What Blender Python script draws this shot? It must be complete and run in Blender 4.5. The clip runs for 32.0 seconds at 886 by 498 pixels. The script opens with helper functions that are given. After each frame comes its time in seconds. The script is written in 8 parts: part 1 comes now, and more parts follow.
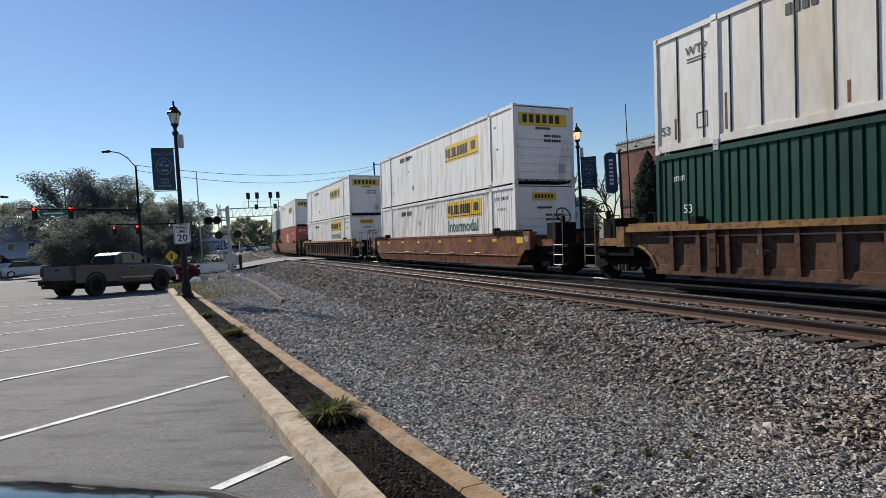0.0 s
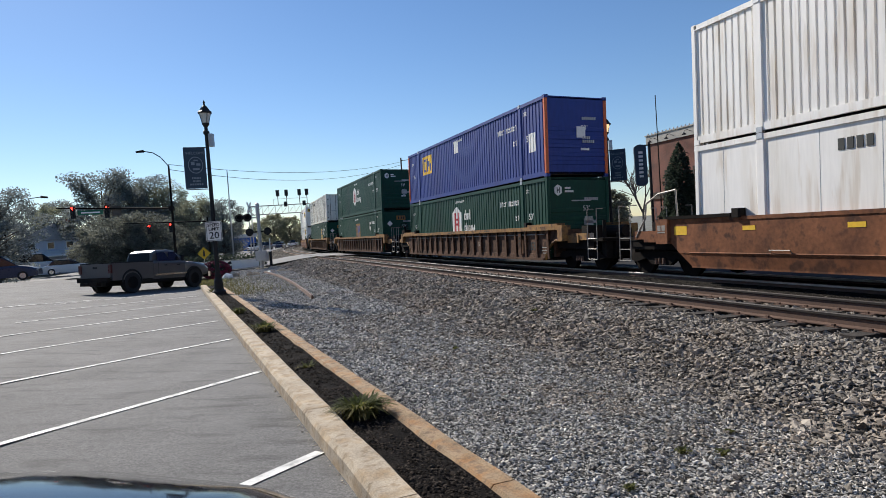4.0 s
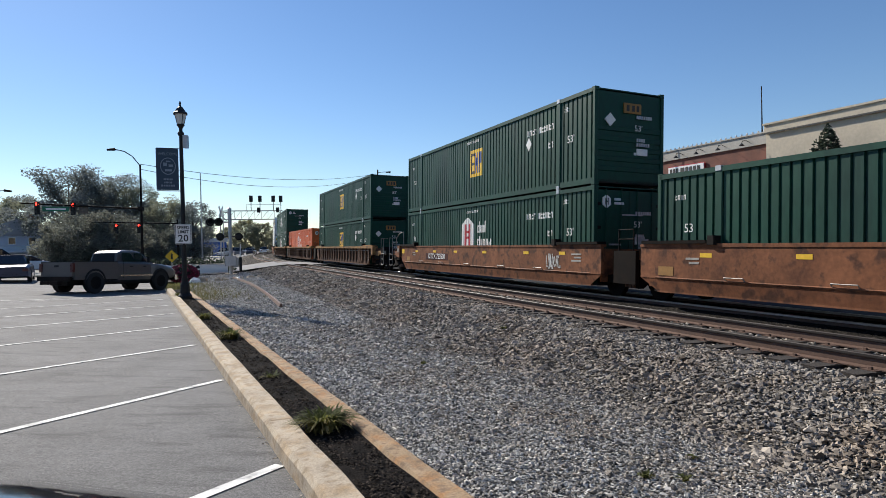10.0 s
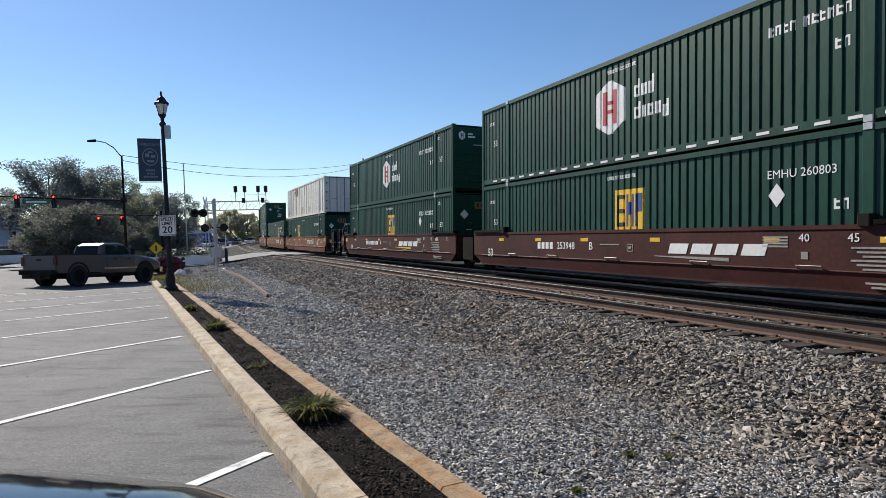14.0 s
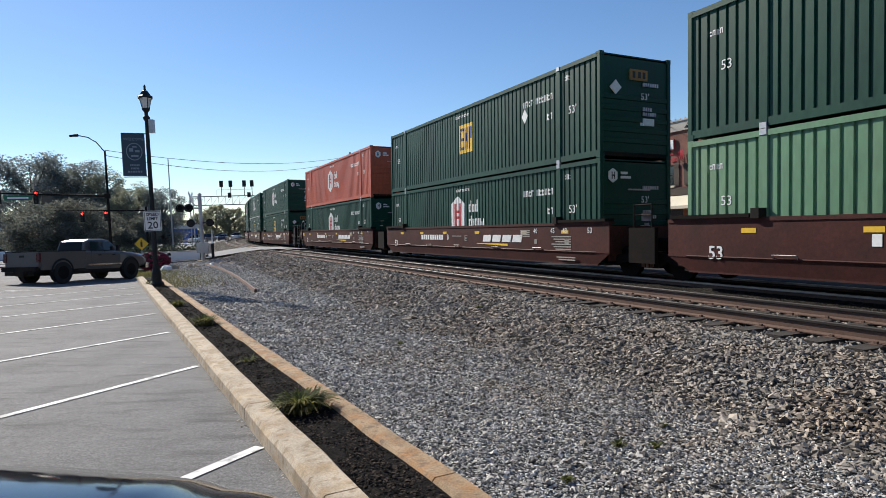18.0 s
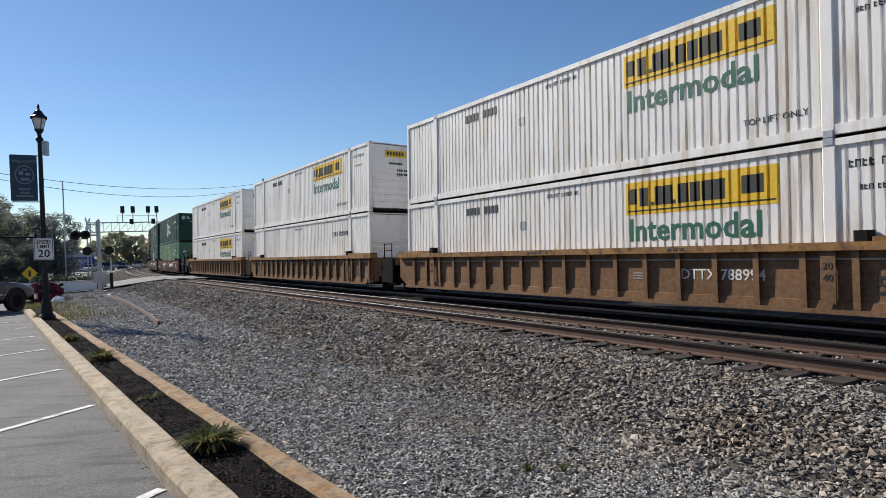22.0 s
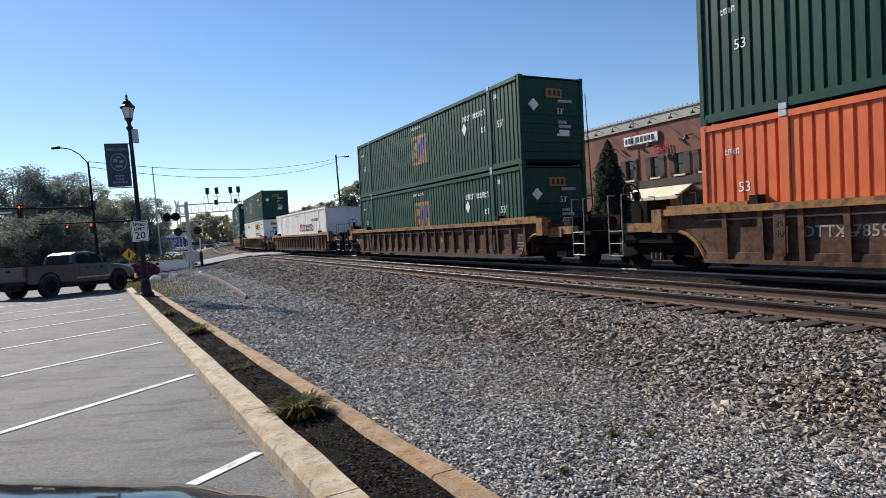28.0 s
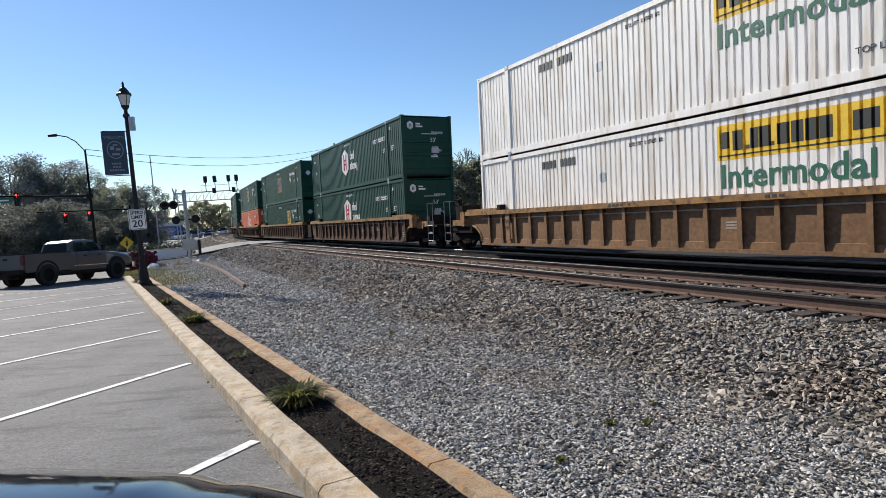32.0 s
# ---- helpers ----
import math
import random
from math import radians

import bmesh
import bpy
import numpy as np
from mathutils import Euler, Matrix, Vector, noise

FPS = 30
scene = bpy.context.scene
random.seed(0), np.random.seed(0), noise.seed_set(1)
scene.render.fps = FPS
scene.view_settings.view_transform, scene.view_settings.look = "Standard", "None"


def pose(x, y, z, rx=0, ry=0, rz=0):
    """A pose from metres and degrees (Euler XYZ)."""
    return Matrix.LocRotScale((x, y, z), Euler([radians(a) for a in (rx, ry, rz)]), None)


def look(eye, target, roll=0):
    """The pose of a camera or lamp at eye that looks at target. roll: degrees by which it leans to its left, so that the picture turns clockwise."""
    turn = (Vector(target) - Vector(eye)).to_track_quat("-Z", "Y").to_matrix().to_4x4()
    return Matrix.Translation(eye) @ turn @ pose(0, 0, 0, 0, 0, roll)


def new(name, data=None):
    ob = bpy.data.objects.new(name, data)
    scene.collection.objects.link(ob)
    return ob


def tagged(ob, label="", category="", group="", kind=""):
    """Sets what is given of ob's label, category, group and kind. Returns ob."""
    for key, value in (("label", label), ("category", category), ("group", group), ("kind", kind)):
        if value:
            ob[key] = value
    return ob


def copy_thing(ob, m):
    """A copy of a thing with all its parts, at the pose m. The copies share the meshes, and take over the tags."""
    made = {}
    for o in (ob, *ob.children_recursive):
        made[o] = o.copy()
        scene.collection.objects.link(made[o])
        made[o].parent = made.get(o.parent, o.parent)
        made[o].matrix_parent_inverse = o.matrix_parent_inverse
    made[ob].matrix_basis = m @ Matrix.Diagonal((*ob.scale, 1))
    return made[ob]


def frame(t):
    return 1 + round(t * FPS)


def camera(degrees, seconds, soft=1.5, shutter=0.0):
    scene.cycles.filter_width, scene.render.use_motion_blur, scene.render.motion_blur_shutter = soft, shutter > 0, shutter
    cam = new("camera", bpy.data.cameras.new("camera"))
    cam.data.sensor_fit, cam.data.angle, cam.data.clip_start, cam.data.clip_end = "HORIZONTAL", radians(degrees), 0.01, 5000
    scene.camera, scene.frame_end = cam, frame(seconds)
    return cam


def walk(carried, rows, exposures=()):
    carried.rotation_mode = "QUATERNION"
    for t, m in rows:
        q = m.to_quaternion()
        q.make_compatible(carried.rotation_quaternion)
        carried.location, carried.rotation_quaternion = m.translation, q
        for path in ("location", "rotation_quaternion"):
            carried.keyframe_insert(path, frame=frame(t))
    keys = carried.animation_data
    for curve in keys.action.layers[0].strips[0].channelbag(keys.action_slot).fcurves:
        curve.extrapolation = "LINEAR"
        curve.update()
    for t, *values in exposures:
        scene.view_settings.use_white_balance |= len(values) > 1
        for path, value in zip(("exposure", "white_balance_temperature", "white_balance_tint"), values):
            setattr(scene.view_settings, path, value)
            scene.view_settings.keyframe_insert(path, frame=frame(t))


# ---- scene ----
cam = camera(72.0, 32.0, soft=0.5)
PATH = [
    (0, (0.000, -0.000, 1.600), (-0.001, 9.996, 1.322), -3.38),
    (0.5, (-0.008, 0.012, 1.603), (-0.103, 10.005, 1.243), -3.19),
    (1, (-0.006, 0.024, 1.603), (-0.113, 10.016, 1.220), -3.72),
    (1.5, (-0.003, 0.020, 1.596), (-0.128, 10.013, 1.236), -3.98),
    (2, (-0.003, 0.027, 1.599), (-0.164, 10.018, 1.204), -3.91),
    (2.5, (-0.003, 0.034, 1.599), (-0.227, 10.025, 1.233), -4.13),
    (3, (-0.005, 0.023, 1.605), (-0.327, 10.013, 1.295), -3.99),
    (3.5, (-0.005, 0.020, 1.605), (-0.462, 10.005, 1.296), -3.93),
    (5.5, (-0.012, 0.021, 1.601), (-0.436, 10.004, 1.193), -3.91),
    (6, (-0.010, 0.022, 1.607), (-0.324, 10.012, 1.259), -3.78),
    (6.5, (-0.009, 0.026, 1.605), (-0.169, 10.022, 1.341), -3.43),
    (7, (-0.013, 0.052, 1.603), (-0.021, 10.051, 1.475), -3.31),
    (7.5, (-0.006, 0.025, 1.600), (0.117, 10.024, 1.632), -2.78),
    (8, (-0.004, 0.023, 1.597), (0.115, 10.023, 1.668), -2.12),
    (8.5, (-0.007, 0.025, 1.591), (0.008, 10.025, 1.485), -2.15),
    (9, (-0.002, 0.012, 1.604), (0.008, 10.010, 1.400), -1.65),
    (9.5, (0.001, 0.012, 1.601), (-0.029, 10.009, 1.380), -1.80),
    (10, (-0.005, 0.050, 1.605), (-0.011, 10.049, 1.490), -1.26),
    (10.5, (0.001, 0.018, 1.596), (0.113, 10.016, 1.710), -1.66),
    (11, (0.006, 0.003, 1.597), (0.258, 9.999, 1.724), -1.47),
    (11.5, (0.010, 0.008, 1.596), (0.562, 9.992, 1.734), -0.71),
    (12, (0.022, 0.010, 1.590), (0.544, 9.996, 1.681), -0.41),
    (12.5, (0.036, 0.002, 1.588), (0.237, 9.996, 1.867), -0.16),
    (13, (0.020, 0.013, 1.590), (0.060, 10.012, 1.727), -1.09),
    (13.5, (0.016, 0.007, 1.593), (0.182, 10.005, 1.448), -1.50),
    (14, (0.010, 0.018, 1.595), (0.211, 10.011, 1.281), -2.02),
    (14.5, (-0.002, 0.022, 1.599), (0.283, 10.014, 1.316), -1.87),
    (15, (-0.000, 0.017, 1.593), (0.477, 10.000, 1.272), -1.83),
    (15.5, (0.006, 0.009, 1.587), (0.433, 9.994, 1.225), -2.05),
    (17.5, (-0.001, 0.003, 1.590), (0.361, 9.988, 1.174), -2.37),
    (18, (-0.001, 0.009, 1.589), (0.394, 9.992, 1.160), -2.45),
    (18.5, (-0.001, 0.009, 1.590), (0.445, 9.988, 1.129), -2.58),
    (19, (-0.002, 0.023, 1.592), (0.797, 9.975, 1.034), -3.18),
    (19.5, (0.004, 0.006, 1.578), (0.659, 9.978, 1.208), -2.93),
    (20, (-0.004, -0.021, 1.594), (0.535, 9.961, 1.324), -2.94),
    (20.5, (-0.019, 0.017, 1.598), (0.373, 10.006, 1.340), -2.11),
    (21, (-0.019, 0.003, 1.601), (0.954, 9.954, 1.420), -2.15),
    (21.5, (0.001, -0.078, 1.632), (1.480, 9.812, 1.615), -2.22),
    (22, (0.014, -0.081, 1.613), (1.785, 9.761, 1.588), -2.32),
    (22.5, (0.016, -0.058, 1.590), (1.746, 9.791, 1.629), -1.79),
    (23, (0.002, -0.073, 1.596), (1.236, 9.849, 1.745), -2.90),
    (23.5, (-0.016, -0.072, 1.594), (0.963, 9.880, 1.678), -3.26),
    (24, (-0.015, -0.077, 1.601), (0.860, 9.884, 1.538), -3.45),
    (24.5, (-0.016, -0.064, 1.600), (0.752, 9.905, 1.451), -3.81),
    (25, (-0.015, -0.058, 1.593), (0.738, 9.909, 1.284), -4.26),
    (25.5, (-0.014, -0.050, 1.595), (0.614, 9.923, 1.200), -4.65),
    (27.5, (-0.009, -0.041, 1.598), (0.625, 9.930, 1.163), -4.44),
    (28, (-0.007, -0.037, 1.597), (0.554, 9.937, 1.140), -4.59),
    (28.5, (-0.004, -0.037, 1.595), (0.492, 9.934, 1.019), -5.49),
    (29, (-0.006, -0.013, 1.593), (0.444, 9.962, 1.054), -4.73),
    (29.5, (-0.007, -0.012, 1.593), (0.509, 9.961, 1.063), -4.32),
    (30, (-0.010, -0.038, 1.597), (0.550, 9.933, 1.078), -4.10),
    (30.5, (-0.016, -0.030, 1.594), (0.566, 9.941, 1.088), -3.88),
    (31, (-0.011, -0.026, 1.597), (0.576, 9.943, 1.069), -4.09),
    (31.5, (-0.000, -0.012, 1.591), (0.599, 9.953, 1.019), -4.41),
    (32, (0.005, -0.016, 1.595), (0.575, 9.947, 0.955), -4.47),
]
walk(cam, [(t, look(eye, target, roll)) for t, eye, target, roll in PATH], exposures=[(0, -0.07), (3, 0.1), (6, 0.1), (7, 0.2), (9, 0.19), (13, 0.18), (15, 0.22), (18, 0.26), (20, 0.08), (22, 0.0), (23, 0.05), (25, 0.3), (28, 0.27), (32, 0.29)])

# ---- sky and sun ----
SUN_AZ = radians(42.0)        # to the left of straight ahead
SUN_EL = radians(35.0)
sun_dir = Vector((-math.sin(SUN_AZ) * math.cos(SUN_EL), math.cos(SUN_AZ) * math.cos(SUN_EL), math.sin(SUN_EL)))
world = bpy.data.worlds.new("sky")
scene.world = world
world.use_nodes = True
wn = world.node_tree.nodes
sky = wn.new("ShaderNodeTexSky")
sky.sky_type = "NISHITA"
sky.sun_disc = False
sky.sun_elevation = SUN_EL
sky.sun_rotation = -SUN_AZ
sky.air_density, sky.dust_density, sky.ozone_density = 1.0, 0.1, 1.6
wn["Background"].inputs["Strength"].default_value = 0.093
deep = wn.new("ShaderNodeHueSaturation")
deep.inputs["Saturation"].default_value, deep.inputs["Value"].default_value = 1.12, 1.0
clear = wn.new("ShaderNodeVectorMath")
clear.operation = "MULTIPLY"
clear.inputs[1].default_value = (0.905, 0.99, 1.135)
world.node_tree.links.new(sky.outputs[0], deep.inputs["Color"])
world.node_tree.links.new(deep.outputs[0], clear.inputs[0])
world.node_tree.links.new(clear.outputs[0], wn["Background"].inputs["Color"])
sun = new("sun", bpy.data.lights.new("sun", "SUN"))
sun.data.energy, sun.data.angle, sun.data.color = 5.9, radians(0.5), (1.0, 0.93, 0.83)
sun.matrix_world = look((0, 0, 60), Vector((0, 0, 60)) - sun_dir)


# ---- materials ----
def mat(name, rgb, rough=0.7, metal=0.0, vary=0.25, big=0.6, small=14.0, bump=0.0, tint=None, fleck=None, spec=0.5, coat=0.0, bump_scale=None, stretch=None, island=0.0, dist=0.02):
    """Base colour varied at two scales, with fine relief. tint: a second colour (dirt, rust) in patches."""
    m = bpy.data.materials.new(name)
    m.use_nodes = True
    nt = m.node_tree
    N, L = nt.nodes, nt.links
    b = N["Principled BSDF"]
    b.inputs["Roughness"].default_value = rough
    b.inputs["Metallic"].default_value = metal
    b.inputs["Specular IOR Level"].default_value = spec
    b.inputs["Coat Weight"].default_value = coat
    tc = N.new("ShaderNodeTexCoord")
    src = tc.outputs["Object"]
    if stretch:
        mp = N.new("ShaderNodeMapping")
        mp.inputs["Scale"].default_value = stretch
        L.new(src, mp.inputs[0])
        src = mp.outputs[0]
    n1 = N.new("ShaderNodeTexNoise")
    n1.inputs["Scale"].default_value, n1.inputs["Detail"].default_value = big, 4
    n2 = N.new("ShaderNodeTexNoise")
    n2.inputs["Scale"].default_value, n2.inputs["Detail"].default_value = small, 5
    L.new(src, n1.inputs["Vector"]), L.new(src, n2.inputs["Vector"])
    add = N.new("ShaderNodeMath")
    add.operation = "ADD"
    L.new(n1.outputs[0], add.inputs[0]), L.new(n2.outputs[0], add.inputs[1])
    mr = N.new("ShaderNodeMapRange")
    mr.inputs[1].default_value, mr.inputs[2].default_value = 0.7, 1.3
    mr.inputs[3].default_value, mr.inputs[4].default_value = 1 - vary, 1 + vary
    L.new(add.outputs[0], mr.inputs[0])
    val = mr.outputs[0]
    if island:
        g = N.new("ShaderNodeNewGeometry")
        mi = N.new("ShaderNodeMapRange")
        mi.inputs[3].default_value, mi.inputs[4].default_value = 1 - island, 1 + island
        L.new(g.outputs["Random Per Island"], mi.inputs[0])
        mu = N.new("ShaderNodeMath")
        mu.operation = "MULTIPLY"
        L.new(val, mu.inputs[0]), L.new(mi.outputs[0], mu.inputs[1])
        val = mu.outputs[0]
    col = N.new("ShaderNodeRGB")
    col.outputs[0].default_value = (*rgb, 1)
    base = col.outputs[0]
    if tint:
        n3 = N.new("ShaderNodeTexNoise")
        n3.inputs["Scale"].default_value, n3.inputs["Detail"].default_value = big * 1.7, 8
        L.new(src, n3.inputs["Vector"])
        r3 = N.new("ShaderNodeMapRange")
        r3.inputs[1].default_value, r3.inputs[2].default_value = 0.46, 0.68
        L.new(n3.outputs[0], r3.inputs[0])
        mx = N.new("ShaderNodeMix")
        mx.data_type = "RGBA"
        mx.inputs["A"].default_value, mx.inputs["B"].default_value = (*rgb, 1), (*tint, 1)
        L.new(r3.outputs[0], mx.inputs["Factor"])
        base = mx.outputs["Result"]
    if fleck:
        n5 = N.new("ShaderNodeTexNoise")
        n5.inputs["Scale"].default_value, n5.inputs["Detail"].default_value = big * 4.3, 9
        L.new(src, n5.inputs["Vector"])
        r5 = N.new("ShaderNodeMapRange")
        r5.inputs[1].default_value, r5.inputs[2].default_value = 0.53, 0.64
        L.new(n5.outputs[0], r5.inputs[0])
        mx = N.new("ShaderNodeMix")
        mx.data_type = "RGBA"
        mx.inputs["B"].default_value = (*fleck, 1)
        L.new(base, mx.inputs["A"]), L.new(r5.outputs[0], mx.inputs["Factor"])
        base = mx.outputs["Result"]
    sc = N.new("ShaderNodeVectorMath")
    sc.operation = "SCALE"
    L.new(base, sc.inputs[0]), L.new(val, sc.inputs["Scale"])
    L.new(sc.outputs[0], b.inputs["Base Color"])
    rr = N.new("ShaderNodeMapRange")
    rr.inputs[3].default_value, rr.inputs[4].default_value = max(0.02, rough - 0.1), min(1, rough + 0.1)
    L.new(n2.outputs[0], rr.inputs[0])
    L.new(rr.outputs[0], b.inputs["Roughness"])
    if bump:
        n4 = N.new("ShaderNodeTexNoise")
        n4.inputs["Scale"].default_value, n4.inputs["Detail"].default_value = bump_scale or small * 3, 6
        L.new(src, n4.inputs["Vector"])
        bp = N.new("ShaderNodeBump")
        bp.inputs["Strength"].default_value, bp.inputs["Distance"].default_value = bump, dist
        L.new(n4.outputs[0], bp.inputs["Height"])
        L.new(bp.outputs[0], b.inputs["Normal"])
    return m


def leafy(name, rgb, vary=0.3, island=0.32, tint=None, glint=(2.3, 2.25, 2.0)):
    """Leaf colour that lets some light through."""
    m = mat(name, rgb, 0.7, vary=vary, big=0.25, small=3, island=island, tint=tint, spec=0.12)
    N, L = m.node_tree.nodes, m.node_tree.links
    b = N["Principled BSDF"]
    tr = N.new("ShaderNodeBsdfTranslucent")
    mx = N.new("ShaderNodeMixShader")
    mx.inputs[0].default_value = 0.42
    warm = N.new("ShaderNodeVectorMath")
    warm.operation = "MULTIPLY"
    warm.inputs[1].default_value = glint
    L.new(b.inputs["Base Color"].links[0].from_socket, warm.inputs[0])
    L.new(warm.outputs[0], tr.inputs["Color"])
    L.new(b.outputs[0], mx.inputs[1]), L.new(tr.outputs[0], mx.inputs[2])
    L.new(mx.outputs[0], N["Material Output"].inputs["Surface"])
    return m


def worn_asphalt(name, rgb):
    """Old asphalt: pale and dark chips, blotches and streaky stains."""
    m = mat(name, rgb, 0.9, vary=0.14, big=0.7, small=9, bump=0.55, tint=tuple(c * 0.8 for c in rgb), dist=0.006, bump_scale=130)
    N, L = m.node_tree.nodes, m.node_tree.links
    b = N["Principled BSDF"]
    base = b.inputs["Base Color"].links[0].from_socket
    tc = N.new("ShaderNodeTexCoord")

    def tex(kind, scale, lo, hi, a, c, stretch=None):
        n = N.new(kind)
        n.inputs["Scale"].default_value = scale
        src = tc.outputs["Object"]
        if stretch:
            mp = N.new("ShaderNodeMapping")
            mp.inputs["Scale"].default_value = stretch
            L.new(src, mp.inputs[0])
            src = mp.outputs[0]
        L.new(src, n.inputs["Vector"])
        r = N.new("ShaderNodeMapRange")
        r.inputs[1].default_value, r.inputs[2].default_value, r.inputs[3].default_value, r.inputs[4].default_value = lo, hi, a, c
        L.new(n.outputs[0], r.inputs[0])
        return n, r.outputs[0]

    chips = tex("ShaderNodeTexNoise", 95, 0.3, 0.7, 0.55, 1.45)[1]
    grit = tex("ShaderNodeTexNoise", 38, 0.32, 0.68, 0.78, 1.22)[1]
    blot, spots = tex("ShaderNodeTexNoise", 2.2, 0.53, 0.74, 1.0, 0.52, (0.6, 2.4, 1.0))
    blot.inputs["Detail"].default_value = 9
    wide, fade = tex("ShaderNodeTexNoise", 0.35, 0.35, 0.65, 0.9, 1.1)
    wide.inputs["Detail"].default_value = 5
    for k in (chips, grit, spots, fade):
        sc = N.new("ShaderNodeVectorMath")
        sc.operation = "SCALE"
        L.new(base, sc.inputs[0]), L.new(k, sc.inputs["Scale"])
        base = sc.outputs[0]
    L.new(base, b.inputs["Base Color"])
    return m


def glow(name, rgb, power):
    m = bpy.data.materials.new(name)
    m.use_nodes = True
    b = m.node_tree.nodes["Principled BSDF"]
    b.inputs["Base Color"].default_value = (*rgb, 1)
    b.inputs["Emission Color"].default_value = (*rgb, 1)
    b.inputs["Emission Strength"].default_value = power
    return m


def stones(name, rgb_a, rgb_b, scale, dist):
    """A bed of small stones: cells of uneven colour, shade painted into the gaps, and rounded relief."""
    m = bpy.data.materials.new(name)
    m.use_nodes = True
    nt = m.node_tree
    N, L = nt.nodes, nt.links
    b = N["Principled BSDF"]
    b.inputs["Roughness"].default_value = 0.95
    b.inputs["Specular IOR Level"].default_value = 0.1
    tc = N.new("ShaderNodeTexCoord")
    v = N.new("ShaderNodeTexVoronoi")
    v.inputs["Scale"].default_value = scale
    v2 = N.new("ShaderNodeTexVoronoi")
    v2.feature = "DISTANCE_TO_EDGE"
    v2.inputs["Scale"].default_value = scale
    n = N.new("ShaderNodeTexNoise")
    n.inputs["Scale"].default_value, n.inputs["Detail"].default_value = 0.35, 5
    L.new(tc.outputs["Object"], v.inputs["Vector"]), L.new(tc.outputs["Object"], v2.inputs["Vector"]), L.new(tc.outputs["Object"], n.inputs["Vector"])
    sep = N.new("ShaderNodeSeparateColor")
    L.new(v.outputs["Color"], sep.inputs[0])
    mx = N.new("ShaderNodeMix")
    mx.data_type = "RGBA"
    mx.inputs["A"].default_value, mx.inputs["B"].default_value = (*rgb_a, 1), (*rgb_b, 1)
    L.new(sep.outputs[0], mx.inputs["Factor"])
    # crevice shade: colour falls off towards each stone's edge
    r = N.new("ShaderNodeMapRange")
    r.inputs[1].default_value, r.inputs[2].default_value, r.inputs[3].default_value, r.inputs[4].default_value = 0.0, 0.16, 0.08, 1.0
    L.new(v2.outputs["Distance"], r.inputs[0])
    r2 = N.new("ShaderNodeMapRange")
    r2.inputs[1].default_value, r2.inputs[2].default_value, r2.inputs[3].default_value, r2.inputs[4].default_value = 0.3, 0.7, 0.8, 1.2
    L.new(n.outputs[0], r2.inputs[0])
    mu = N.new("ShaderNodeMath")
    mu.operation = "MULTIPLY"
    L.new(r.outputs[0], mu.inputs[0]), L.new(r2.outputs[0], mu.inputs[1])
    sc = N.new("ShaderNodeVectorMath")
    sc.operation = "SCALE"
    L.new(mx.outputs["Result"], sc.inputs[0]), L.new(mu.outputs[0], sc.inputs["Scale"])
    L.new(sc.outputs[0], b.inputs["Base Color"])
    hh = N.new("ShaderNodeMath")
    hh.operation = "ADD"
    L.new(r.outputs[0], hh.inputs[0]), L.new(sep.outputs[1], hh.inputs[1])
    bp = N.new("ShaderNodeBump")
    bp.inputs["Strength"].default_value, bp.inputs["Distance"].default_value = 1.0, dist
    L.new(hh.outputs[0], bp.inputs["Height"])
    L.new(bp.outputs[0], b.inputs["Normal"])
    return m


ASPHALT = worn_asphalt("asphalt", (0.134, 0.132, 0.13))
STREET = mat("street_asphalt", (0.045, 0.045, 0.046), 0.95, vary=0.2, big=0.2, small=20, bump=0.3, dist=0.01, spec=0.05)
ROAD = mat("road_asphalt", (0.2, 0.2, 0.2), 0.9, vary=0.2, big=0.2, small=20, bump=0.3, dist=0.01)
PAINT_LINE = mat("line_paint", (0.74, 0.74, 0.71), 0.8, vary=0.12, big=2, small=30, bump=0.3, tint=(0.42, 0.42, 0.4), fleck=(0.33, 0.33, 0.32), dist=0.004)
KERB = mat("kerb_concrete", (0.42, 0.35, 0.26), 0.92, vary=0.34, big=3.4, small=80, bump=0.7, tint=(0.37, 0.265, 0.155), fleck=(0.3, 0.23, 0.15), dist=0.004)
BORDER = mat("border_concrete", (0.31, 0.218, 0.128), 0.92, vary=0.45, big=3.2, small=80, bump=0.8, tint=(0.31, 0.16, 0.063), fleck=(0.2, 0.13, 0.078), dist=0.005)
MULCH = mat("mulch", (0.011, 0.0095, 0.009), 0.95, vary=0.6, big=4, small=50, bump=1.0, tint=(0.02, 0.017, 0.015), dist=0.03, bump_scale=60, spec=0.05)
CHIP = mat("mulch_chip", (0.046, 0.037, 0.03), 0.95, vary=0.4, island=0.95, spec=0.05)
LITTER = mat("leaf_litter", (0.34, 0.3, 0.24), 0.9, vary=0.3, island=0.6)
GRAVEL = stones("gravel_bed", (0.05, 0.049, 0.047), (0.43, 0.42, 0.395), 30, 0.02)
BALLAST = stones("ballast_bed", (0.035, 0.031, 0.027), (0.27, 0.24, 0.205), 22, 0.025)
STONE = mat("gravel_stone", (0.415, 0.398, 0.366), 0.95, vary=0.2, big=0.5, small=40, island=0.66, tint=(0.4, 0.362, 0.31), spec=0.2)
STONE_B = mat("ballast_stone", (0.25, 0.225, 0.193), 0.95, vary=0.2, big=0.5, small=40, island=0.72, tint=(0.25, 0.205, 0.16), spec=0.2)
# ballast with the shade under the train put into its colour
SHADED_BALLAST = stones("shaded_ballast", (0.012, 0.011, 0.01), (0.06, 0.052, 0.045), 22, 0.02)
GRASS = leafy("grass", (0.075, 0.09, 0.03), tint=(0.27, 0.21, 0.09), glint=(1.5, 1.5, 1.1))
